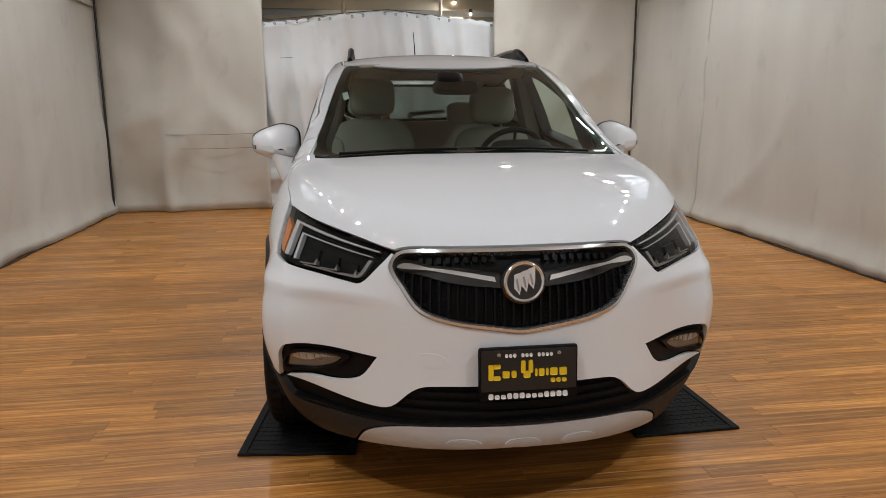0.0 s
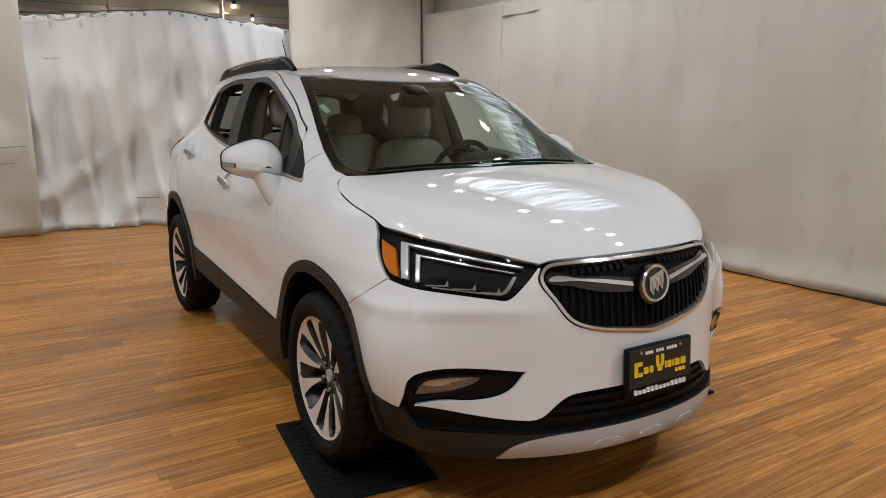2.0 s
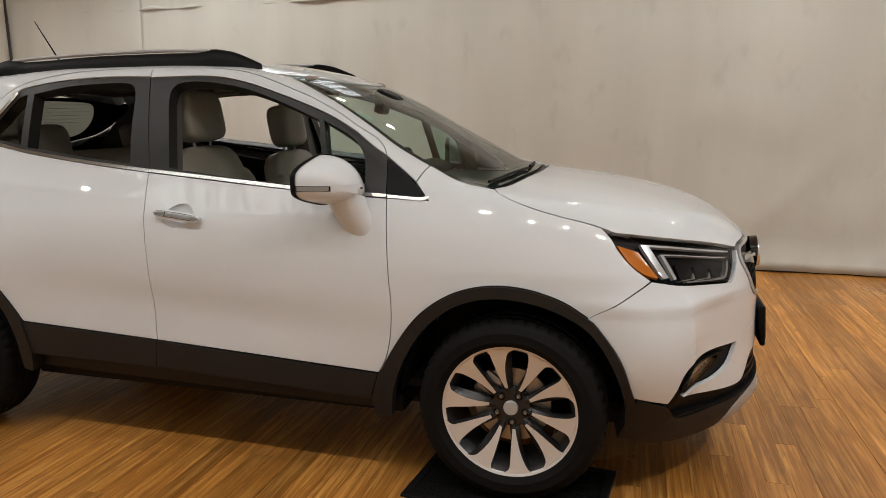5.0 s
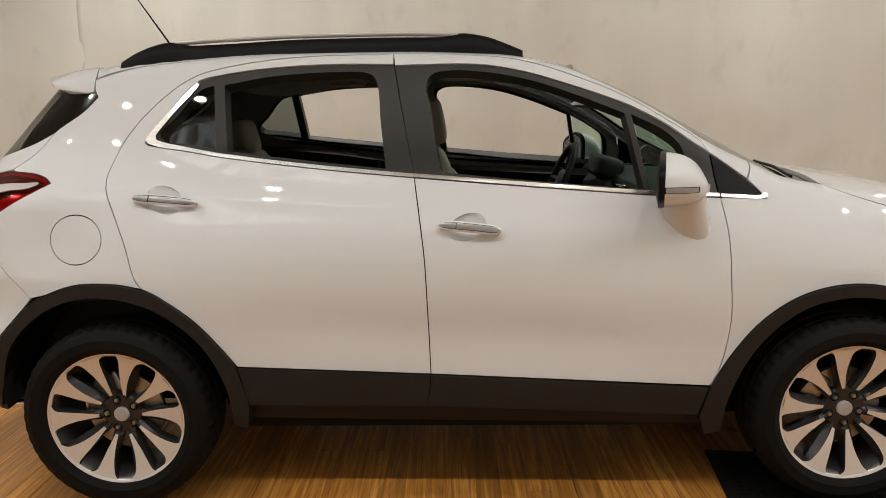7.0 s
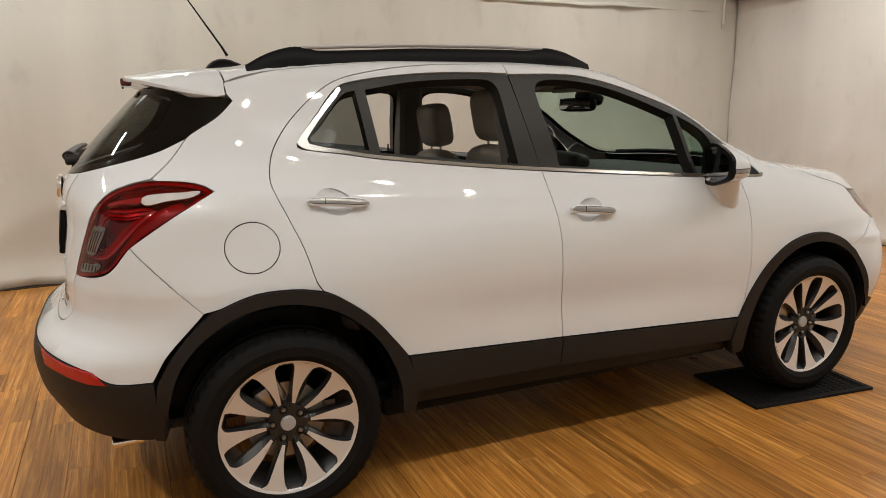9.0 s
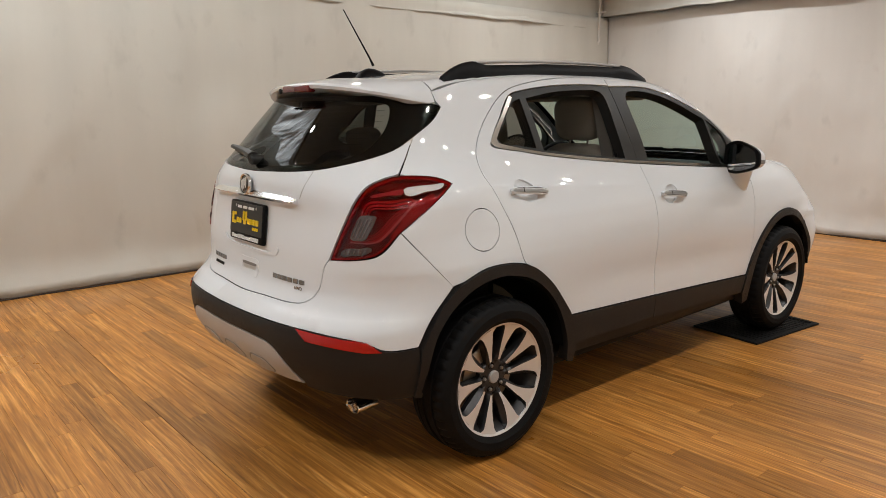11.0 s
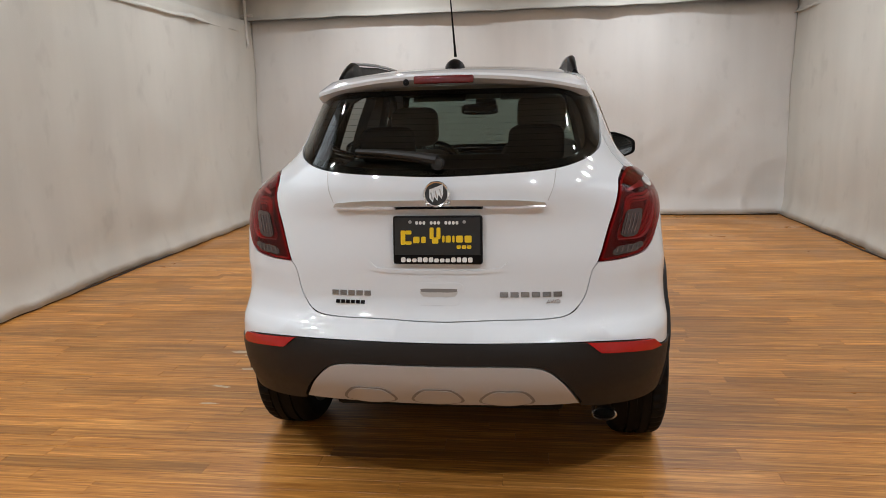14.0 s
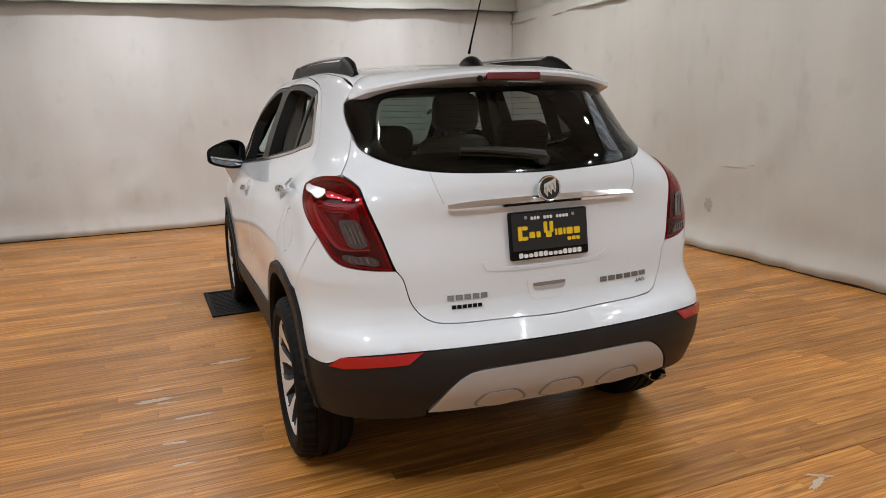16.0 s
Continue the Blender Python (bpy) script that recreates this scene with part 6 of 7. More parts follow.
# spoiler: hugs the roof seam and the pillars, runs out to a thin trailing edge
verts, faces = [], []
rows = []
side_z = np.linspace(at_top(ROOF_X, 1.378), 1.472, 7)
side_P, _ = skin("side", np.array([(1.378, z) for z in side_z]))
seam = []
for x in np.linspace(0, 0.53, 15):
    ys = 1.428 - 0.050 * (x / 0.53) ** 2
    seam.append((x, ys, at_top(x, ys) + 0.001))
seam += [tuple(p + np.array((0.001, 0, 0))) for p in side_P[1:]]
half = []
for i, (x, ys, zs) in enumerate(seam):
    q = min(1.0, x / 0.55) ** 2
    f = max(0.0, (i - 14) / 6)
    yt, zt = 1.695 - 0.175 * q**1.3, 1.556 - 0.045 * q - 0.010 * q * q
    xt = x * 0.99
    if f:
        yt, zt, xt = yt + (1.400 - yt) * f, zt + (1.470 - zt) * f, xt + 0.004 * f
    thick = 0.024 * (1 - 0.8 * f)
    gy = ys + (yt - ys) * 0.72
    sect = [(x, ys, zs)]
    for t in (0.25, 0.5, 0.75, 0.92):
        sect.append((x + (xt - x) * t, ys + (yt - ys) * t, zs + (zt - zs) * t + 0.010 * math.sin(math.pi * t) * (1 - f)))
    sect += [(xt, yt, zt), (xt, yt + 0.005 * (1 - f), zt - 0.25 * thick), (xt, yt, zt - 0.75 * thick), (xt * 0.997, yt - 0.02 * (1 - f), zt - thick), (x * 0.975, gy, zt - thick - 0.014 * (1 - f)), (x * 0.96, ys + 0.02 * (1 - f), zs - 0.05 * (1 - f) - 0.012)]
    half.append(sect)
rows = [[(-x, y, z) for x, y, z in sect] for sect in half[:0:-1]] + half
nu = len(rows)
n = len(rows[0])
verts = [p for r in rows for p in r]
for i in range(nu - 1):
    for k in range(n):
        a, b = i * n + k, i * n + (k + 1) % n
        faces.append((a, b, b + n, a + n))
faces += [tuple(range(n))[::-1], tuple((nu - 1) * n + k for k in range(n))]
bm = bmesh.new()
vs = [bm.verts.new(v) for v in verts]
for f in faces:
    bm.faces.new([vs[k] for k in f])
bmesh.ops.recalc_face_normals(bm, faces=bm.faces)
spoiler = part("spoiler", bm, PAINT, car, sharp=40)
bm = bmesh.new()
add_box(bm, (-0.112, 1.665, 1.520), (0.112, 1.704, 1.549), 0.007, None, 3)
part("brake_light", bm, RED_DEEP, spoiler, "red high brake light")
bm = bmesh.new()
add_lathe(bm, [(0.010, 0.0), (0.012, 0.008), (0.001, 0.010)], Matrix.Translation((0.14, 1.692, 1.527)) @ FACE_REAR, 12)
part("washer_nozzle", bm, BLACK, spoiler)
# rear wiper
P, N = skin("tail", np.array(arc([(19.0, 1.268), (12, 1.262), (5, 1.25), (0, 1.238)])))
bm = bmesh.new()
add_tube(bm, [p + 0.026 * n for p, n in zip(P, N)], lambda t: 0.012 + 0.013 * t, 10, 0.8)
add_tube(bm, [p + 0.010 * n + Vector((0, 0, -0.006)) for p, n in zip(P, N)], 0.006, 6)
add_lathe(bm, [(0.022, -0.02), (0.022, 0.026), (0.016, 0.032), (0.001, 0.033)], Matrix.Translation(Vector(P[3] + 0.004 * N[3])) @ FACE_REAR, 16)
part("rear_wiper", bm, PILLAR, tailgate)
# heating wires inside the rear window
rear_glass = [o for o in car.children if o.name.startswith("rear_window")][0]
for k in range(11):
    z = 1.258 + 0.0205 * k
    reach = 26 + 14 * math.sin(math.pi * min(1.0, (k + 1) / 9) / 2)
    P, N = skin("tail", np.array(arc([(a, z + 0.0012 * (k - 5) * (a / 40) ** 2) for a in np.linspace(-reach, reach, 21)])))
    bm = bmesh.new()
    add_tube(bm, [p - 0.011 * n for p, n in zip(P, N)], 0.0005, 4)
    part("heating_wire", bm, PILLAR, rear_glass)
# exhaust tip
bm = bmesh.new()
m = Matrix.Translation((-0.592, 1.83, 0.300)) @ Matrix.Diagonal((1, 1, 0.56, 1)) @ FACE_REAR
add_lathe(bm, [(0.040, -0.085), (0.046, 0.0), (0.046, 0.012), (0.043, 0.015), (0.039, 0.010), (0.038, -0.07), (0.001, -0.07)], m, 32)
part("exhaust_tip", bm, CHROME, car, "oval chrome exhaust tip")
bm = bmesh.new()
add_lathe(bm, [(0.0375, -0.08), (0.0375, -0.06), (0.001, -0.06)], m, 24)
part("exhaust_bore", bm, BLACK, car)

# ---- roof rails, antenna, wipers, door mirrors ----
for sx in (-1, 1):
    bm = bmesh.new()
    before = None
    topc = curve((-0.172, 1.597), (-0.11, 1.623), (-0.04, 1.648), (0.05, 1.661), (0.09, 1.654), (0.12, 1.648), (0.30, 1.650), (0.6, 1.648), (0.95, 1.634), (1.03, 1.632), (1.08, 1.643), (1.11, 1.645), (1.17, 1.634), (1.23, 1.612), (1.292, 1.578))
    for y in np.linspace(1.292, -0.172, 58):
        zt = float(topc(y))
        end = min(1.0, (1.292 - y) / 0.10, (y + 0.172) / 0.10)
        half, c = 0.012 + 0.008 * end, 0.497 - 0.008 * end
        zi, zo = at_top(c - half, y) - 0.004, at_top(c + half + 0.006, y) - 0.004
        ring = [bm.verts.new((sx * (c + dx), y, z)) for dx, z in ((-half, zi), (-half * 0.75, max(zi, zt - 0.008)), (-half * 0.25, max(zi, zt)), (half * 0.35, max(zo, zt)), (half * 0.80, max(zo, zt - 0.007)), (half + 0.002, max(zo, zo + 0.35 * (zt - zo))), (half + 0.007, zo))]
        if before:
            for i in range(6):
                bm.faces.new((before[i], before[i + 1], ring[i + 1], ring[i]))
        else:
            bm.faces.new(ring)
        before = ring
    bm.faces.new(before[::-1])
    bmesh.ops.recalc_face_normals(bm, faces=bm.faces)
    rail = part("roof_rail", bm, BLACK, car, sharp=50)
    bm = bmesh.new()
    barc = curve((0.06, 1.653), (0.3, 1.659), (0.6, 1.657), (0.9, 1.648), (1.1, 1.638))
    add_tube(bm, [(sx * 0.490, y, float(barc(y)) + 0.002) for y in np.linspace(1.09, 0.06, 24)], 0.013, 10, 0.55)
    part("rail_bar", bm, SILVER, rail, "satin silver rail bar")
    # mirror
    m = Matrix.Translation((sx * 0.885, -0.640, 1.155))
    # housing: from the flat glass side forward to a rounded nose
    def shell(t, a, grow=0.0):
        kz, kx = max(0.0, 1 - (t * 0.985) ** 4.2) ** 0.5, max(0.0, 1 - (t * 0.97) ** 3.2) ** 0.55
        c, d = math.cos(a), math.sin(a)
        e = (abs(c) ** 5 + abs(d) ** 5) ** (-1 / 5)
        u, w = c * e, d * e
        taper = 1 - (0.50 if w > 0 else 0.46) * max(0.0, (u + 0.25) / 1.25) ** 1.2 - (0.16 + 0.50 * t) * max(0.0, -u) ** 1.5 * (1 if w > 0 else 0)
        x = (0.117 + grow) * u * kx - 0.008 - 0.030 * t * t
        z = ((0.098 if w > 0 else 0.083) + grow) * w * kz * taper - 0.040 * t * t * (1 if w > 0 else 0.1)
        return (sx * x, 0.050 - (0.150 + grow) * t + 0.034 * u * (1 - t), z)

    bm = bmesh.new()
    rings = [[bm.verts.new(shell(t, a)) for a in np.linspace(0, 2 * math.pi, 41)[:-1]] for t in (0.0, 0.05, 0.12, 0.22, 0.34, 0.46, 0.58, 0.70, 0.80, 0.88, 0.94, 0.98, 1.0)]
    for p, q in zip(rings, rings[1:]):
        for k in range(40):
            bm.faces.new((p[k], p[(k + 1) % 40], q[(k + 1) % 40], q[k]))
    bm.faces.new(rings[-1])
    bm.faces.new(rings[0][::-1])
    bmesh.ops.recalc_face_normals(bm, faces=bm.faces)
    bmesh.ops.transform(bm, matrix=m, verts=bm.verts)
    mirror = part("door_mirror", bm, PAINT, car, "white door mirror with clear turn signal", sharp=50)
    ring = np.linspace(0, 2 * math.pi, 41)[:-1]
    bm = bmesh.new()
    layers = []
    for k, dy in ((1.03, -0.006), (1.045, 0.004), (1.02, 0.013), (0.86, 0.015), (0.84, 0.010)):
        layers.append([bm.verts.new(m @ Vector((x * k, y + dy, z * k + 0.004 * (1 - k)))) for x, y, z in (shell(0.0, a) for a in ring)])
    for p, q in zip(layers, layers[1:]):
        for k in range(40):
            bm.faces.new((p[k], p[(k + 1) % 40], q[(k + 1) % 40], q[k]))
    bmesh.ops.recalc_face_normals(bm, faces=bm.faces)
    part("mirror_rim", bm, BLACK, mirror)
    bm = bmesh.new()
    bm.faces.new([bm.verts.new(m @ Vector((x * 0.85, y + 0.0115, z * 0.85))) for x, y, z in (shell(0.0, a) for a in ring)])
    bmesh.ops.solidify(bm, geom=bm.faces[:], thickness=0.003)
    bmesh.ops.recalc_face_normals(bm, faces=bm.faces)
    part("mirror_glass", bm, DIM_MIRROR, mirror)
    for name, mat, grow, t0, t1, a0, a1, label in (("signal_frame", BLACK, 0.0008, 0.03, 0.66, -0.46, -0.06, ""), ("turn_signal", PALE, 0.0022, 0.05, 0.63, -0.42, -0.10, "clear turn signal strip")):
        bm = bmesh.new()
        grid = [[bm.verts.new(m @ Vector(shell(t, a, grow))) for a in np.linspace(a0, a1, 5)] for t in np.linspace(t0, t1, 13)]
        for p, q in zip(grid, grid[1:]):
            for k in range(4):
                bm.faces.new((p[k], p[k + 1], q[k + 1], q[k]))
        bmesh.ops.solidify(bm, geom=bm.faces[:], thickness=0.003)
        bmesh.ops.recalc_face_normals(bm, faces=bm.faces)
        part(name, bm, mat, mirror, label)
    bm = bmesh.new()
    rings = []
    for t in np.linspace(0, 1, 8):
        cx, cy, cz = 0.828 - 0.054 * t, -0.668 - 0.064 * t, 1.104 - 0.178 * t**0.9
        w, d = 0.078 - 0.022 * t, 0.074 - 0.004 * t
        rings.append([bm.verts.new((sx * (cx + w * math.cos(a)), cy + d * math.sin(a), cz + 0.25 * w * math.cos(a))) for a in np.linspace(0, 2 * math.pi, 21)[:-1]])
    for a, b in zip(rings, rings[1:]):
        for k in range(20):
            bm.faces.new((a[k], a[(k + 1) % 20], b[(k + 1) % 20], b[k]))
    bm.faces.new(rings[-1])
    bmesh.ops.recalc_face_normals(bm, faces=bm.faces)
    part("mirror_arm", bm, PAINT, mirror)
    bm = bmesh.new()
    add_tube(bm, [(sx * (0.824 + 0.0735 * math.cos(a)), -0.672 + 0.0645 * math.sin(a), 1.098 + 0.018 * math.cos(a)) for a in np.linspace(0.2, 2 * math.pi - 0.2, 25)], 0.0014, 5)
    part("arm_seam", bm, BLACK, mirror)
    # front wiper
    P, N = skin("top", np.array([(0.54 if sx > 0 else -0.06, -1.150 if sx > 0 else -1.21), (0.28 if sx > 0 else -0.30, -1.185), (0.02 if sx > 0 else -0.56, -1.205 if sx > 0 else -1.140)]))
    bm = bmesh.new()
    add_tube(bm, [p + 0.006 * n for p, n in zip(P, N)], 0.006, 8)
    part("wiper", bm, BLACK, car)
bm = bmesh.new()
rings = []
for t in np.linspace(0, 1, 9):
    y, hgt, w = 1.235 + 0.15 * t, 0.056 * math.sin(math.pi * min(1, 0.12 + 0.88 * t)) ** 0.7 * (0.55 + 0.45 * t), 0.042 * math.sin(math.pi * (0.12 + 0.80 * t)) ** 0.5
    base = at_top(0, y) - 0.004
    rings.append([bm.verts.new((w * math.cos(a), y, base + max(0, hgt * math.sin(a)))) for a in np.linspace(0, math.pi, 9)])
for a, b in zip(rings, rings[1:]):
    for k in range(8):
        bm.faces.new((a[k], a[k + 1], b[k + 1], b[k]))
bm.faces.new(rings[0])
bm.faces.new(rings[-1][::-1])
antenna = part("antenna_base", bm, BLACK, car)
bm = bmesh.new()
add_tube(bm, [(0, 1.285, 1.645), (0, 1.305, 1.68), (0, 1.440, 1.885)], lambda t: 0.0065 - 0.004 * t, 8)
part("antenna_mast", bm, BLACK, antenna)

# ---- car: wheels ----
def make_wheel():
    """One wheel lying on the y axis: outer face towards -x."""
    turn = Matrix(((0, 0, -1, 0), (0, 1, 0, 0), (1, 0, 0, 0), (0, 0, 0, 1)))
    bm = bmesh.new()
    add_lathe(bm, [(0.243, 0.0905), (0.246, 0.089), (0.240, 0.080), (0.232, 0.070), (0.220, 0.030), (0.214, -0.09), (0.236, -0.10), (0.246, -0.105)], turn, 64)
    add_lathe(bm, [(0.214, -0.09), (0.206, -0.088), (0.208, 0.028), (0.216, 0.050), (0.228, 0.076), (0.235, 0.086), (0.243, 0.092)], turn, 64)
    add_lathe(bm, [(0.074, 0.010), (0.074, 0.036), (0.069, 0.043), (0.040, 0.047), (0.030, 0.044), (0.001, 0.044)], turn, 40)
    wheel = part("wheel", bm, ALLOY_DARK, None, "machined ten-spoke alloy wheel with dark pockets", sharp=30)
    bm = bmesh.new()
    prof = [(0.238, 0.090), (0.252, 0.100), (0.262, 0.1075), (0.266, 0.1105), (0.270, 0.1095), (0.285, 0.1125), (0.297, 0.1120), (0.300, 0.1095), (0.316, 0.104), (0.326, 0.096), (0.333, 0.084), (0.3375, 0.068), (0.3385, 0.050), (0.332, 0.048), (0.332, 0.043), (0.340, 0.041), (0.3405, 0.012), (0.333, 0.010), (0.333, -0.010), (0.3405, -0.012), (0.340, -0.041), (0.332, -0.043), (0.332, -0.048), (0.3385, -0.050), (0.3375, -0.068), (0.330, -0.088), (0.310, -0.106), (0.280, -0.112), (0.238, -0.10)]
    rings = add_lathe(bm, prof, None, 144)
    for j in (9, 10, 11, 12):
        for k, v in enumerate(rings[j]):
            if k % 3 == 0:
                s = 1 - (0.020 if j > 9 else 0.008)
                v.co.x, v.co.y = v.co.x * s, v.co.y * s
    bmesh.ops.transform(bm, matrix=turn, verts=bm.verts)
    part("tyre", bm, RUBBER, wheel, "black all-season tyre", sharp=28)
    # spokes: bright machined face on a dark body, every second one with a wide twisted flank
    radii = [0.040, 0.060, 0.074, 0.078, 0.088, 0.102, 0.120, 0.140, 0.160, 0.180, 0.198, 0.210, 0.220, 0.228, 0.234, 0.2385]
    first_bright = 3
    for k in range(10):
        base, twisted = radians(18 + 36 * k), k % 2
        verts, faces, bright = [], [], []
        for r in radii:
            t = min(1.0, max(0.0, (r - 0.078) / 0.156))
            bow = 0.007 * math.sin(math.pi * t) * (1 if twisted else -0.6)
            wide = 0.0055 + 0.019 * t + 0.013 * t**3
            lead, trail = bow + wide, bow - wide
            if t > 0.86:
                trail -= 0.020 * ((t - 0.86) / 0.14) ** 2
                lead += 0.007 * ((t - 0.86) / 0.14) ** 2
            hgt = 0.050 + 0.040 * max(0.0, (r - 0.05) / 0.19) ** 0.9
            if r < 0.077:
                hgt -= 0.006
            shoulder = 0.017 - 0.006 * t
            lead_low = max(lead + 0.003, shoulder)
            trail_low = min(trail - (0.005 + 0.016 * math.sin(math.pi * min(1.0, 0.12 + 0.86 * t)) if twisted else 0.003), -shoulder)
            drop = 0.021 if twisted else 0.012
            for w, down in ((trail, 0.0), (lead, 0.0), (lead_low, 0.010), (trail_low, drop), (lead_low - 0.002, 0.046), (trail_low + 0.004, 0.048)):
                a = base + w / r
                verts.append((r * math.cos(a), r * math.sin(a), hgt - down))
        for i in range(len(radii) - 1):
            o, p = i * 6, (i + 1) * 6
            if i >= first_bright:
                bright.append(len(faces))
            faces += [(o, o + 1, p + 1, p), (o + 1, o + 2, p + 2, p + 1), (o + 2, o + 4, p + 4, p + 2), (o + 4, o + 5, p + 5, p + 4), (o + 5, o + 3, p + 3, p + 5), (o + 3, o, p, p + 3)]
        spoke = link_mesh("spoke", [turn @ Vector(v) for v in verts], faces, ALLOY_DARK, wheel, smooth=False)
        spoke.data.materials.append(ALLOY)
        for j in bright:
            spoke.data.polygons[j].material_index = 1
        bmx = bmesh.new()
        bmx.from_mesh(spoke.data)
        bmesh.ops.recalc_face_normals(bmx, faces=bmx.faces)
        bmx.to_mesh(spoke.data)
        bmx.free()
    bm = bmesh.new()
    add_lathe(bm, [(0.2330, 0.0600), (0.2330, 0.0875), (0.2345, 0.0892), (0.2425, 0.0935), (0.2452, 0.0940), (0.2468, 0.0900)], turn, 72)
    part("rim_lip", bm, ALLOY, wheel, "bright machined rim lip")
    bm = bmesh.new()
    add_lathe(bm, [(0.027, 0.040), (0.027, 0.052), (0.024, 0.055), (0.001, 0.056)], turn, 28)
    part("centre_cap", bm, SILVER, wheel, "silver centre cap")
    for k in range(5):
        a = radians(13 + 72 * k)
        at = turn @ Matrix.Translation((0.054 * math.cos(a), 0.054 * math.sin(a), 0))
        bm = bmesh.new()
        add_lathe(bm, [(0.0155, 0.040), (0.0155, 0.0475), (0.0135, 0.0485), (0.0125, 0.0475), (0.0120, 0.0450), (0.001, 0.0450)], at, 18)
        part("lug_hole", bm, BLACK, wheel)
        bm = bmesh.new()
        add_lathe(bm, [(0.0078, 0.044), (0.0078, 0.052), (0.0055, 0.0555), (0.001, 0.0562)], at, 6)
        part("lug_nut", bm, STEEL, wheel)
    bm = bmesh.new()
    add_lathe(bm, [(0.140, -0.005), (0.140, 0.012), (0.06, 0.014), (0.001, 0.014)], turn, 40)
    part("brake_disc", bm, STEEL, wheel)
    bm = bmesh.new()
    add_box(bm, (0.075, -0.05, -0.02), (0.150, 0.05, 0.026), 0.012, turn @ pose(0, 0, 0, 0, 0, 25))
    part("brake_caliper", bm, STEEL, wheel)
    return wheel


wheel = make_wheel()
spots = [(-0.758, -1.2775, 0.350, -28, 0), (-0.758, 1.2775, 0.338, -2, 0), (0.758, -1.2775, 0.350, 20, 180), (0.758, 1.2775, 0.338, 5, 180)]
for i, (x, y, z, spin, half) in enumerate(spots):
    m = pose(x, y, z, 0, 0, half) @ pose(0, 0, 0, spin)
    if i == 0:
        w = wheel
        w.matrix_basis = m
    else:
        w = copy_thing(wheel, m)
    w.parent = car
    tagged(w, group="wheels of the car")

# ---- car: inside ----
for flip in (True, False):
    panel("pillar_trim", "side", [(-0.80, 1.215, 1), (-0.60, 1.38), (-0.40, 1.47), (-0.15, 1.55), (0.15, 1.575), (0.6, 1.575), (1.0, 1.54), (1.30, 1.49), (1.36, 1.44), (1.50, 1.34), (1.60, 1.22), (1.30, 1.19), (0.9, 1.205), (0.25, 1.135), (-0.55, 1.07), (-0.80, 1.07, 1)], PILLAR_LINING, off=-0.055, depth=0.004, h=0.04, gap=0, mirror=flip,
          holes=[[(0.150, 1.150, 1), (0.172, 1.32), (0.190, 1.45), (0.180, 1.515), (0.003, 1.533), (-0.153, 1.512), (-0.307, 1.468), (-0.50, 1.396), (-0.64, 1.328), (-0.72, 1.25), (-0.74, 1.09, 1), (-0.553, 1.09), (-0.18, 1.12)],
                 [(0.300, 1.165, 1), (0.312, 1.35), (0.328, 1.47), (0.36, 1.525), (0.478, 1.533), (0.699, 1.523), (0.90, 1.494), (0.985, 1.475), (1.07, 1.385), (1.12, 1.315), (1.0, 1.26), (0.862, 1.228), (0.548, 1.188)]])
    panel("door_trim", "side", [(-0.82, 1.08, 1), (0.2, 1.145), (1.05, 1.245), (1.25, 1.22), (1.20, 0.95), (0.95, 0.75), (0.80, 0.36, 1), (-0.80, 0.34, 1)], TRIM, off=-0.085, depth=0.05, h=0.06, gap=0, mirror=flip)
    bm = bmesh.new()
    s = -1 if flip else 1
    rings = []
    for t in np.linspace(0, 1, 6):
        xo, xi, y0, y1, z = 0.705 - 0.120 * t, 0.610 - 0.115 * t, 0.150 + 0.040 * t, 0.302 + 0.026 * t, 1.02 + 0.515 * t
        rings.append([bm.verts.new((s * x, y, z)) for x, y in ((xo, y0), (xi + 0.02, y0 + 0.004), (xi, y0 + 0.03), (xi, y1 - 0.03), (xi + 0.02, y1 - 0.004), (xo, y1))])
    for a, b in zip(rings, rings[1:]):
        for k in range(6):
            bm.faces.new((a[k], a[(k + 1) % 6], b[(k + 1) % 6], b[k]))
    bmesh.ops.recalc_face_normals(bm, faces=bm.faces)
    part("pillar_cover", bm, PILLAR_LINING, car)
    for y, z in ((0.14, 1.178), (0.335, 1.196)):
        bm = bmesh.new()
        s = -1 if flip else 1
        add_tube(bm, [(s * 0.705, y, z - 0.03), (s * 0.700, y, z + 0.025)], 0.005, 6)
        part("lock_pin", bm, BLACK, car)
    bm = bmesh.new()
    s = -1 if flip else 1
    add_tube(bm, [(s * 0.48, 0.72, 1.535), (s * 0.475, 0.70, 1.512), (s * 0.475, 0.54, 1.512), (s * 0.48, 0.52, 1.535)], 0.009, 8)
    part("grab_handle", bm, LINING, car)
    bm = bmesh.new()
    add_box(bm, (-0.17, -0.012, -0.07), (0.17, 0.012, 0.07), 0.010, Matrix.Translation((s * 0.28, -0.30, 1.515)) @ pose(0, 0, 0, 68), 3)
    part("sun_visor", bm, LINING, car)
panel("roof_lining", "top", both([(0, -0.40), (0.25, -0.37), (0.48, -0.24), (0.53, -0.1), (0.53, 1.30), (0, 1.40)]), LINING, off=-0.055, depth=0.004, h=0.08, gap=0)


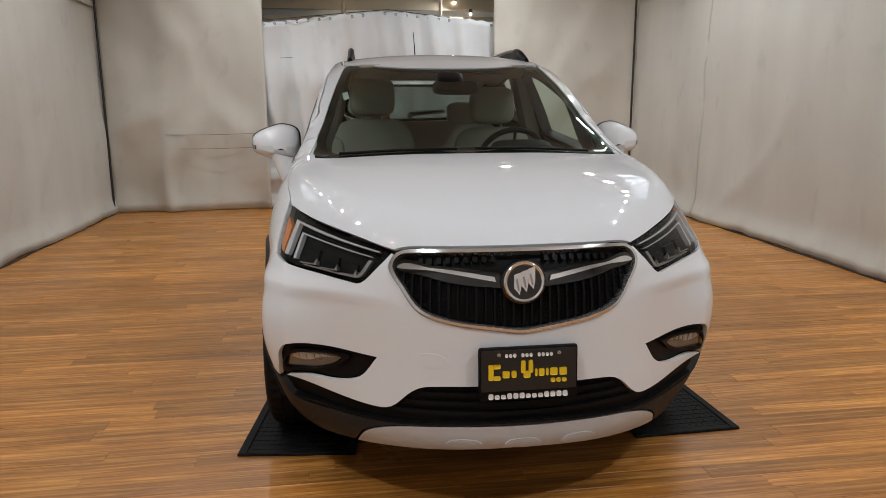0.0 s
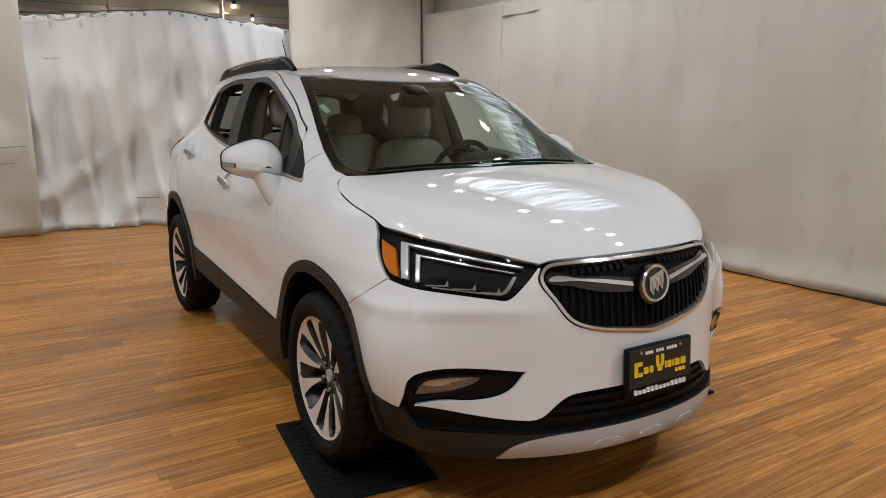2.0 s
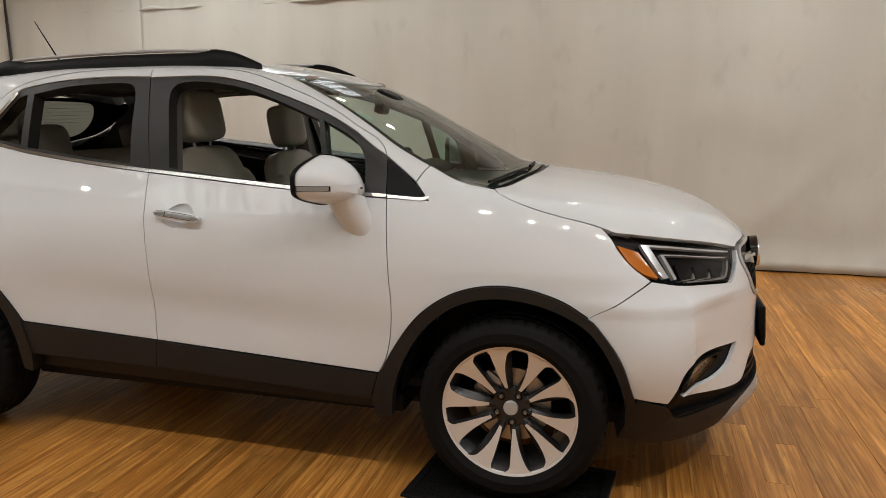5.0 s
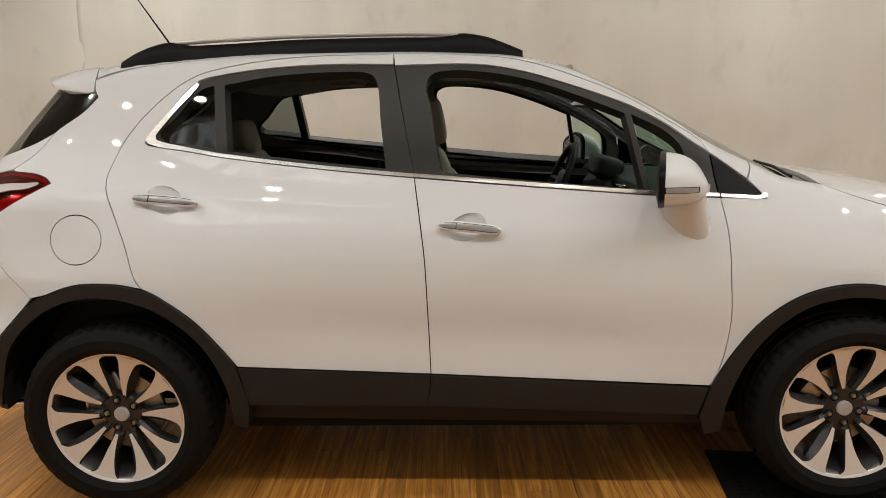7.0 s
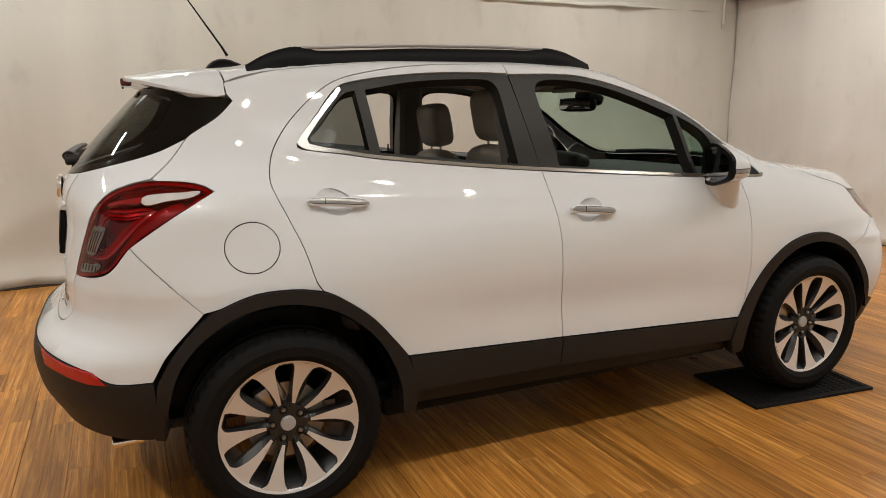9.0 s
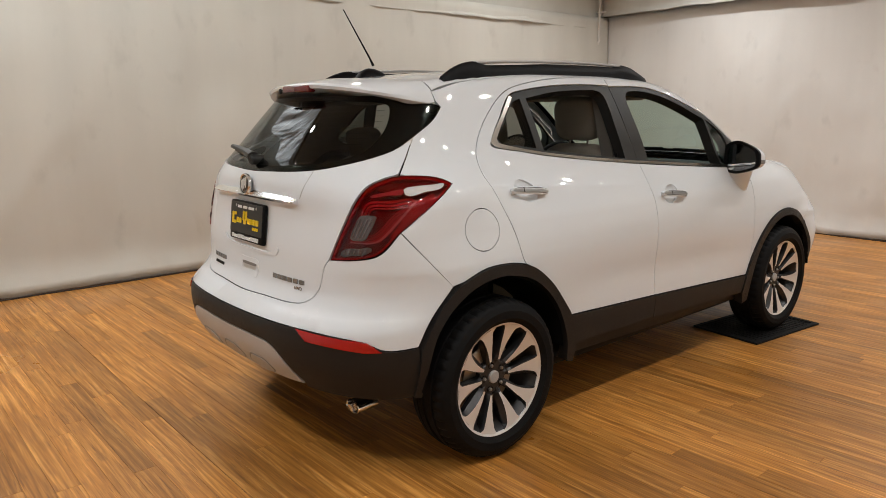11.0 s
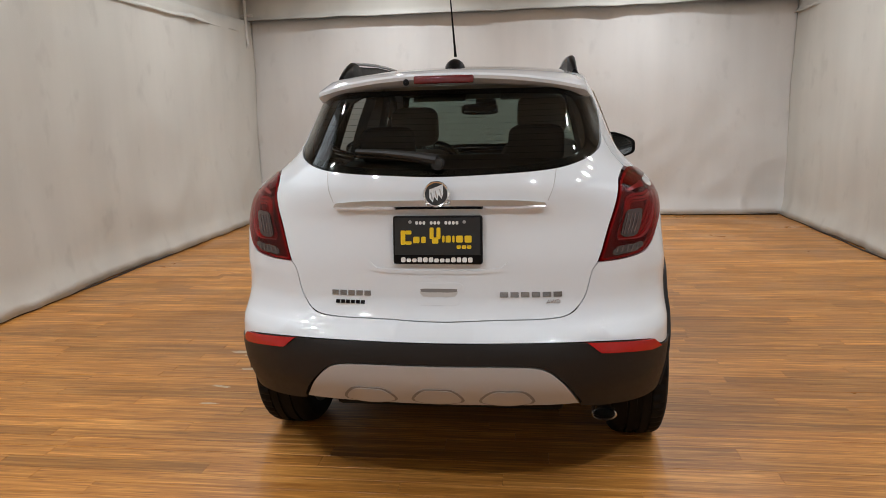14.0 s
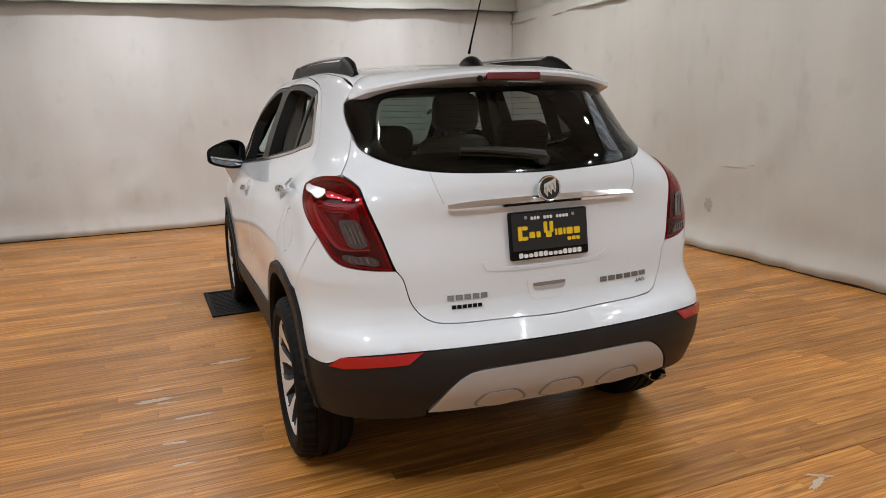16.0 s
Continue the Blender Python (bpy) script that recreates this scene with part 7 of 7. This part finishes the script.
def soft_box(bm, size, m, bulge=0.5, cuts=9):
    """A padded block: a cube pulled towards a rounded form."""
    tb = bmesh.new()
    bmesh.ops.create_cube(tb, size=2)
    bmesh.ops.subdivide_edges(tb, edges=tb.edges[:], cuts=cuts, use_grid_fill=True)
    p = 2 / bulge
    for v in tb.verts:
        c = v.co
        r = (abs(c.x) ** p + abs(c.y) ** p + abs(c.z) ** p) ** (1 / p)
        v.co = m @ Vector((c.x / r * size[0], c.y / r * size[1], c.z / r * size[2]))
    me = bpy.data.meshes.new("soft")
    tb.to_mesh(me)
    tb.free()
    bm.from_mesh(me)
    bpy.data.meshes.remove(me)


def seat(x, y, lift, width=0.25, head=True, back=0.0):
    bm = bmesh.new()
    lean = pose(0, 0, 0, -17)
    soft_box(bm, (width, 0.065, 0.36), Matrix.Translation((x, y + 0.03, 0.905 + lift)) @ lean, 0.42)
    for s in (-1, 1):
        soft_box(bm, (0.045, 0.075, 0.30), Matrix.Translation((x + s * (width - 0.035), y - 0.005, 0.85 + lift)) @ lean, 0.5, 6)
    part_seat = part("seat", bm, LEATHER, car, "pale leather seat with stitched bolsters")
    bm = bmesh.new()
    soft_box(bm, (width, 0.26, 0.075), Matrix.Translation((x, y - 0.28, 0.585 + lift)) @ pose(0, 0, 0, 5), 0.42)
    part("cushion", bm, LEATHER, part_seat)
    if head:
        bm = bmesh.new()
        soft_box(bm, (0.138, 0.056, 0.112), Matrix.Translation((x, y + 0.125, 1.385 + lift)) @ pose(0, 0, 0, -10), 0.45)
        part("headrest", bm, LEATHER, part_seat)
        bm = bmesh.new()
        for s in (-1, 1):
            add_tube(bm, [(x + s * 0.06, y + 0.115, 1.20 + lift), (x + s * 0.06, y + 0.122, 1.34 + lift)], 0.006, 8)
        part("headrest_posts", bm, STEEL, part_seat)
    return part_seat


seat(-0.37, 0.10, 0.0)
seat(0.37, 0.06, -0.055)
bm = bmesh.new()
soft_box(bm, (0.62, 0.07, 0.30), Matrix.Translation((0, 1.02, 0.93)) @ pose(0, 0, 0, -22), 0.35, 11)
bench = part("seat", bm, LEATHER, car, "pale leather rear bench seat")
bm = bmesh.new()
soft_box(bm, (0.62, 0.26, 0.08), Matrix.Translation((0, 0.74, 0.62)), 0.35, 11)
part("cushion", bm, LEATHER, bench)
for x in (-0.34, 0.34):
    bm = bmesh.new()
    soft_box(bm, (0.125, 0.05, 0.085), Matrix.Translation((x, 1.115, 1.265)) @ pose(0, 0, 0, -14), 0.45)
    part("headrest", bm, LEATHER, bench)
# dashboard
bm = bmesh.new()
rings = []
for y, z in ((-1.06, 1.095), (-0.90, 1.098), (-0.78, 1.092), (-0.68, 1.070), (-0.64, 1.02), (-0.66, 0.90), (-0.72, 0.70)):
    rings.append([bm.verts.new((x, y + 0.05 * (x / 0.66) ** 2 * (1 if y > -1 else 0.5), z - 0.02 * (x / 0.66) ** 4 + 0.02 * math.exp(-((x - 0.36) / 0.14) ** 2) * (1 if -0.8 < y < -0.6 and z > 1 else 0))) for x in np.linspace(-0.62, 0.62, 25)])
for a, b in zip(rings, rings[1:]):
    for k in range(24):
        bm.faces.new((a[k], a[k + 1], b[k + 1], b[k]))
dash = part("dashboard", bm, TRIM, car)
bm = bmesh.new()
soft_box(bm, (0.16, 0.07, 0.055), Matrix.Translation((0.36, -0.66, 1.10)) @ pose(0, 0, 0, 15), 0.5)
part("instrument_hood", bm, TRIM, dash)
bm = bmesh.new()
add_box(bm, (-0.11, -0.665, 0.92), (0.11, -0.635, 1.06), 0.012, pose(0, 0, 0, 0), 3)
part("screen", bm, GLOSS, dash)
bm = bmesh.new()
wheel_m = Matrix.Translation((0.36, -0.43, 1.04)) @ pose(0, 0, 0, -66)
tor = [(0.183 + 0.015 * math.cos(a), 0.016 * math.sin(a)) for a in np.linspace(0, 2 * math.pi, 13)[:-1]]
add_lathe(bm, tor, wheel_m, 40, close=True)
steering = part("steering_wheel", bm, TRIM, car)
bm = bmesh.new()
soft_box(bm, (0.075, 0.06, 0.025), wheel_m @ Matrix.Translation((0, 0, -0.02)), 0.6, 6)
for a in (0.0, math.pi, -math.pi / 2):
    d = Vector((math.cos(a), math.sin(a), 0))
    add_tube(bm, [wheel_m @ (d * 0.05 + Vector((0, 0, -0.02))), wheel_m @ (d * 0.18)], 0.014, 8, 0.6)
part("steering_hub", bm, TRIM, steering)
# rear-view mirror
bm = bmesh.new()
soft_box(bm, (0.125, 0.020, 0.036), Matrix.Translation((0.04, -0.50, 1.425)) @ pose(0, 0, 0, 8, 0, 12), 0.45, 6)
add_tube(bm, [(0.0, -0.54, 1.47), (0.03, -0.52, 1.44)], 0.012, 8)
soft_box(bm, (0.07, 0.06, 0.03), Matrix.Translation((0.0, -0.545, 1.462)) @ pose(0, 0, 0, 25), 0.5, 5)
rear_view = part("rear_view_mirror", bm, BLACK, car)
bm = bmesh.new()
add_box(bm, (-0.110, 0.020, -0.028), (0.110, 0.024, 0.028), 0.003, Matrix.Translation((0.04, -0.50, 1.425)) @ pose(0, 0, 0, 8, 0, 12), 2)
part("mirror_glass", bm, MIRROR, rear_view)
panel("sticker", "top", [(-0.538, -0.672, 1), (-0.512, -0.666, 1), (-0.520, -0.600, 1), (-0.546, -0.606, 1)], WHITE, off=-0.012, depth=0.001, h=0.05, gap=0)
# load floor, parcel shade
bm = bmesh.new()
add_box(bm, (-0.66, -0.9, 0.33), (0.66, 1.75, 0.37), 0.01)
add_box(bm, (-0.60, 1.10, 0.37), (0.60, 1.80, 0.72), 0.02)
add_box(bm, (-0.10, -0.75, 0.37), (0.10, 0.25, 0.72), 0.03)
part("cabin_floor", bm, TRIM, car)

# ---- floor planks ----
def plank_mesh(length, wide):
    g, b, t = 0.0003, 0.0008, 0.006
    x, y = length / 2 - g, wide / 2 - g
    v = [(-x, -y, -t), (x, -y, -t), (x, y, -t), (-x, y, -t), (-x, -y, -b), (x, -y, -b), (x, y, -b), (-x, y, -b), (-x + b, -y + b, 0), (x - b, -y + b, 0), (x - b, y - b, 0), (-x + b, y - b, 0)]
    f = [(8, 9, 10, 11)]
    for k in range(4):
        n = (k + 1) % 4
        f += [(k, n, 4 + n, 4 + k), (4 + k, 4 + n, 8 + n, 8 + k)]
    return v, f


rnd = random.Random(11)
WIDE, LENGTHS = 0.092, (0.92, 1.22, 1.52, 1.83)
shared = {}
for length in LENGTHS:
    v, f = plank_mesh(length, WIDE)
    me = bpy.data.meshes.new("plank")
    me.from_pydata(v, [], f)
    me.materials.append(WOOD)
    shared[length] = me
rest_v, rest_f, pieces = [], [], 0
ca, sa = math.cos(radians(LAID)), math.sin(radians(LAID))
v_row = Y0 - 0.5
while v_row < 6.9:
    u, last = (X0 - 0.12 + v_row * sa) / ca, (X1 + 0.12 + v_row * sa) / ca
    u_end, first_piece = last, True
    while u < u_end - 0.05:
        length = rnd.uniform(0.3, 1.7) if first_piece else rnd.choice(LENGTHS)
        first_piece = False
        length = min(length, u_end - u)
        cu, cv, cz = u + length / 2, v_row + WIDE / 2, rnd.uniform(-0.0006, 0.0)
        cx, cy = cu * ca - cv * sa, cu * sa + cv * ca
        u += length
        if not Y0 - 0.12 < cy < 6.42:
            continue
        near_car = -1.9 < cx < 2.0 and (-3.6 < cy < 3.6) and not (abs(cx) < 0.55 and abs(cy) < 1.9)
        if near_car and pieces < 300 and length in shared:
            ob = new("plank", shared[length])
            ob.parent = floor
            ob.matrix_basis = pose(cx, cy, cz, 0, 0, LAID)
            pieces += 1
        else:
            v, f = plank_mesh(length, WIDE)
            o = len(rest_v)
            rest_v += [(cx + p * ca - q * sa, cy + p * sa + q * ca, cz + w) for p, q, w in v]
            rest_f += [tuple(o + k for k in q) for q in f]
    v_row += WIDE + (0.0022 if rnd.random() < 0.08 else 0.0)
tagged(link_mesh("planks", rest_v, rest_f, WOOD, floor, smooth=False), kind="stuff")
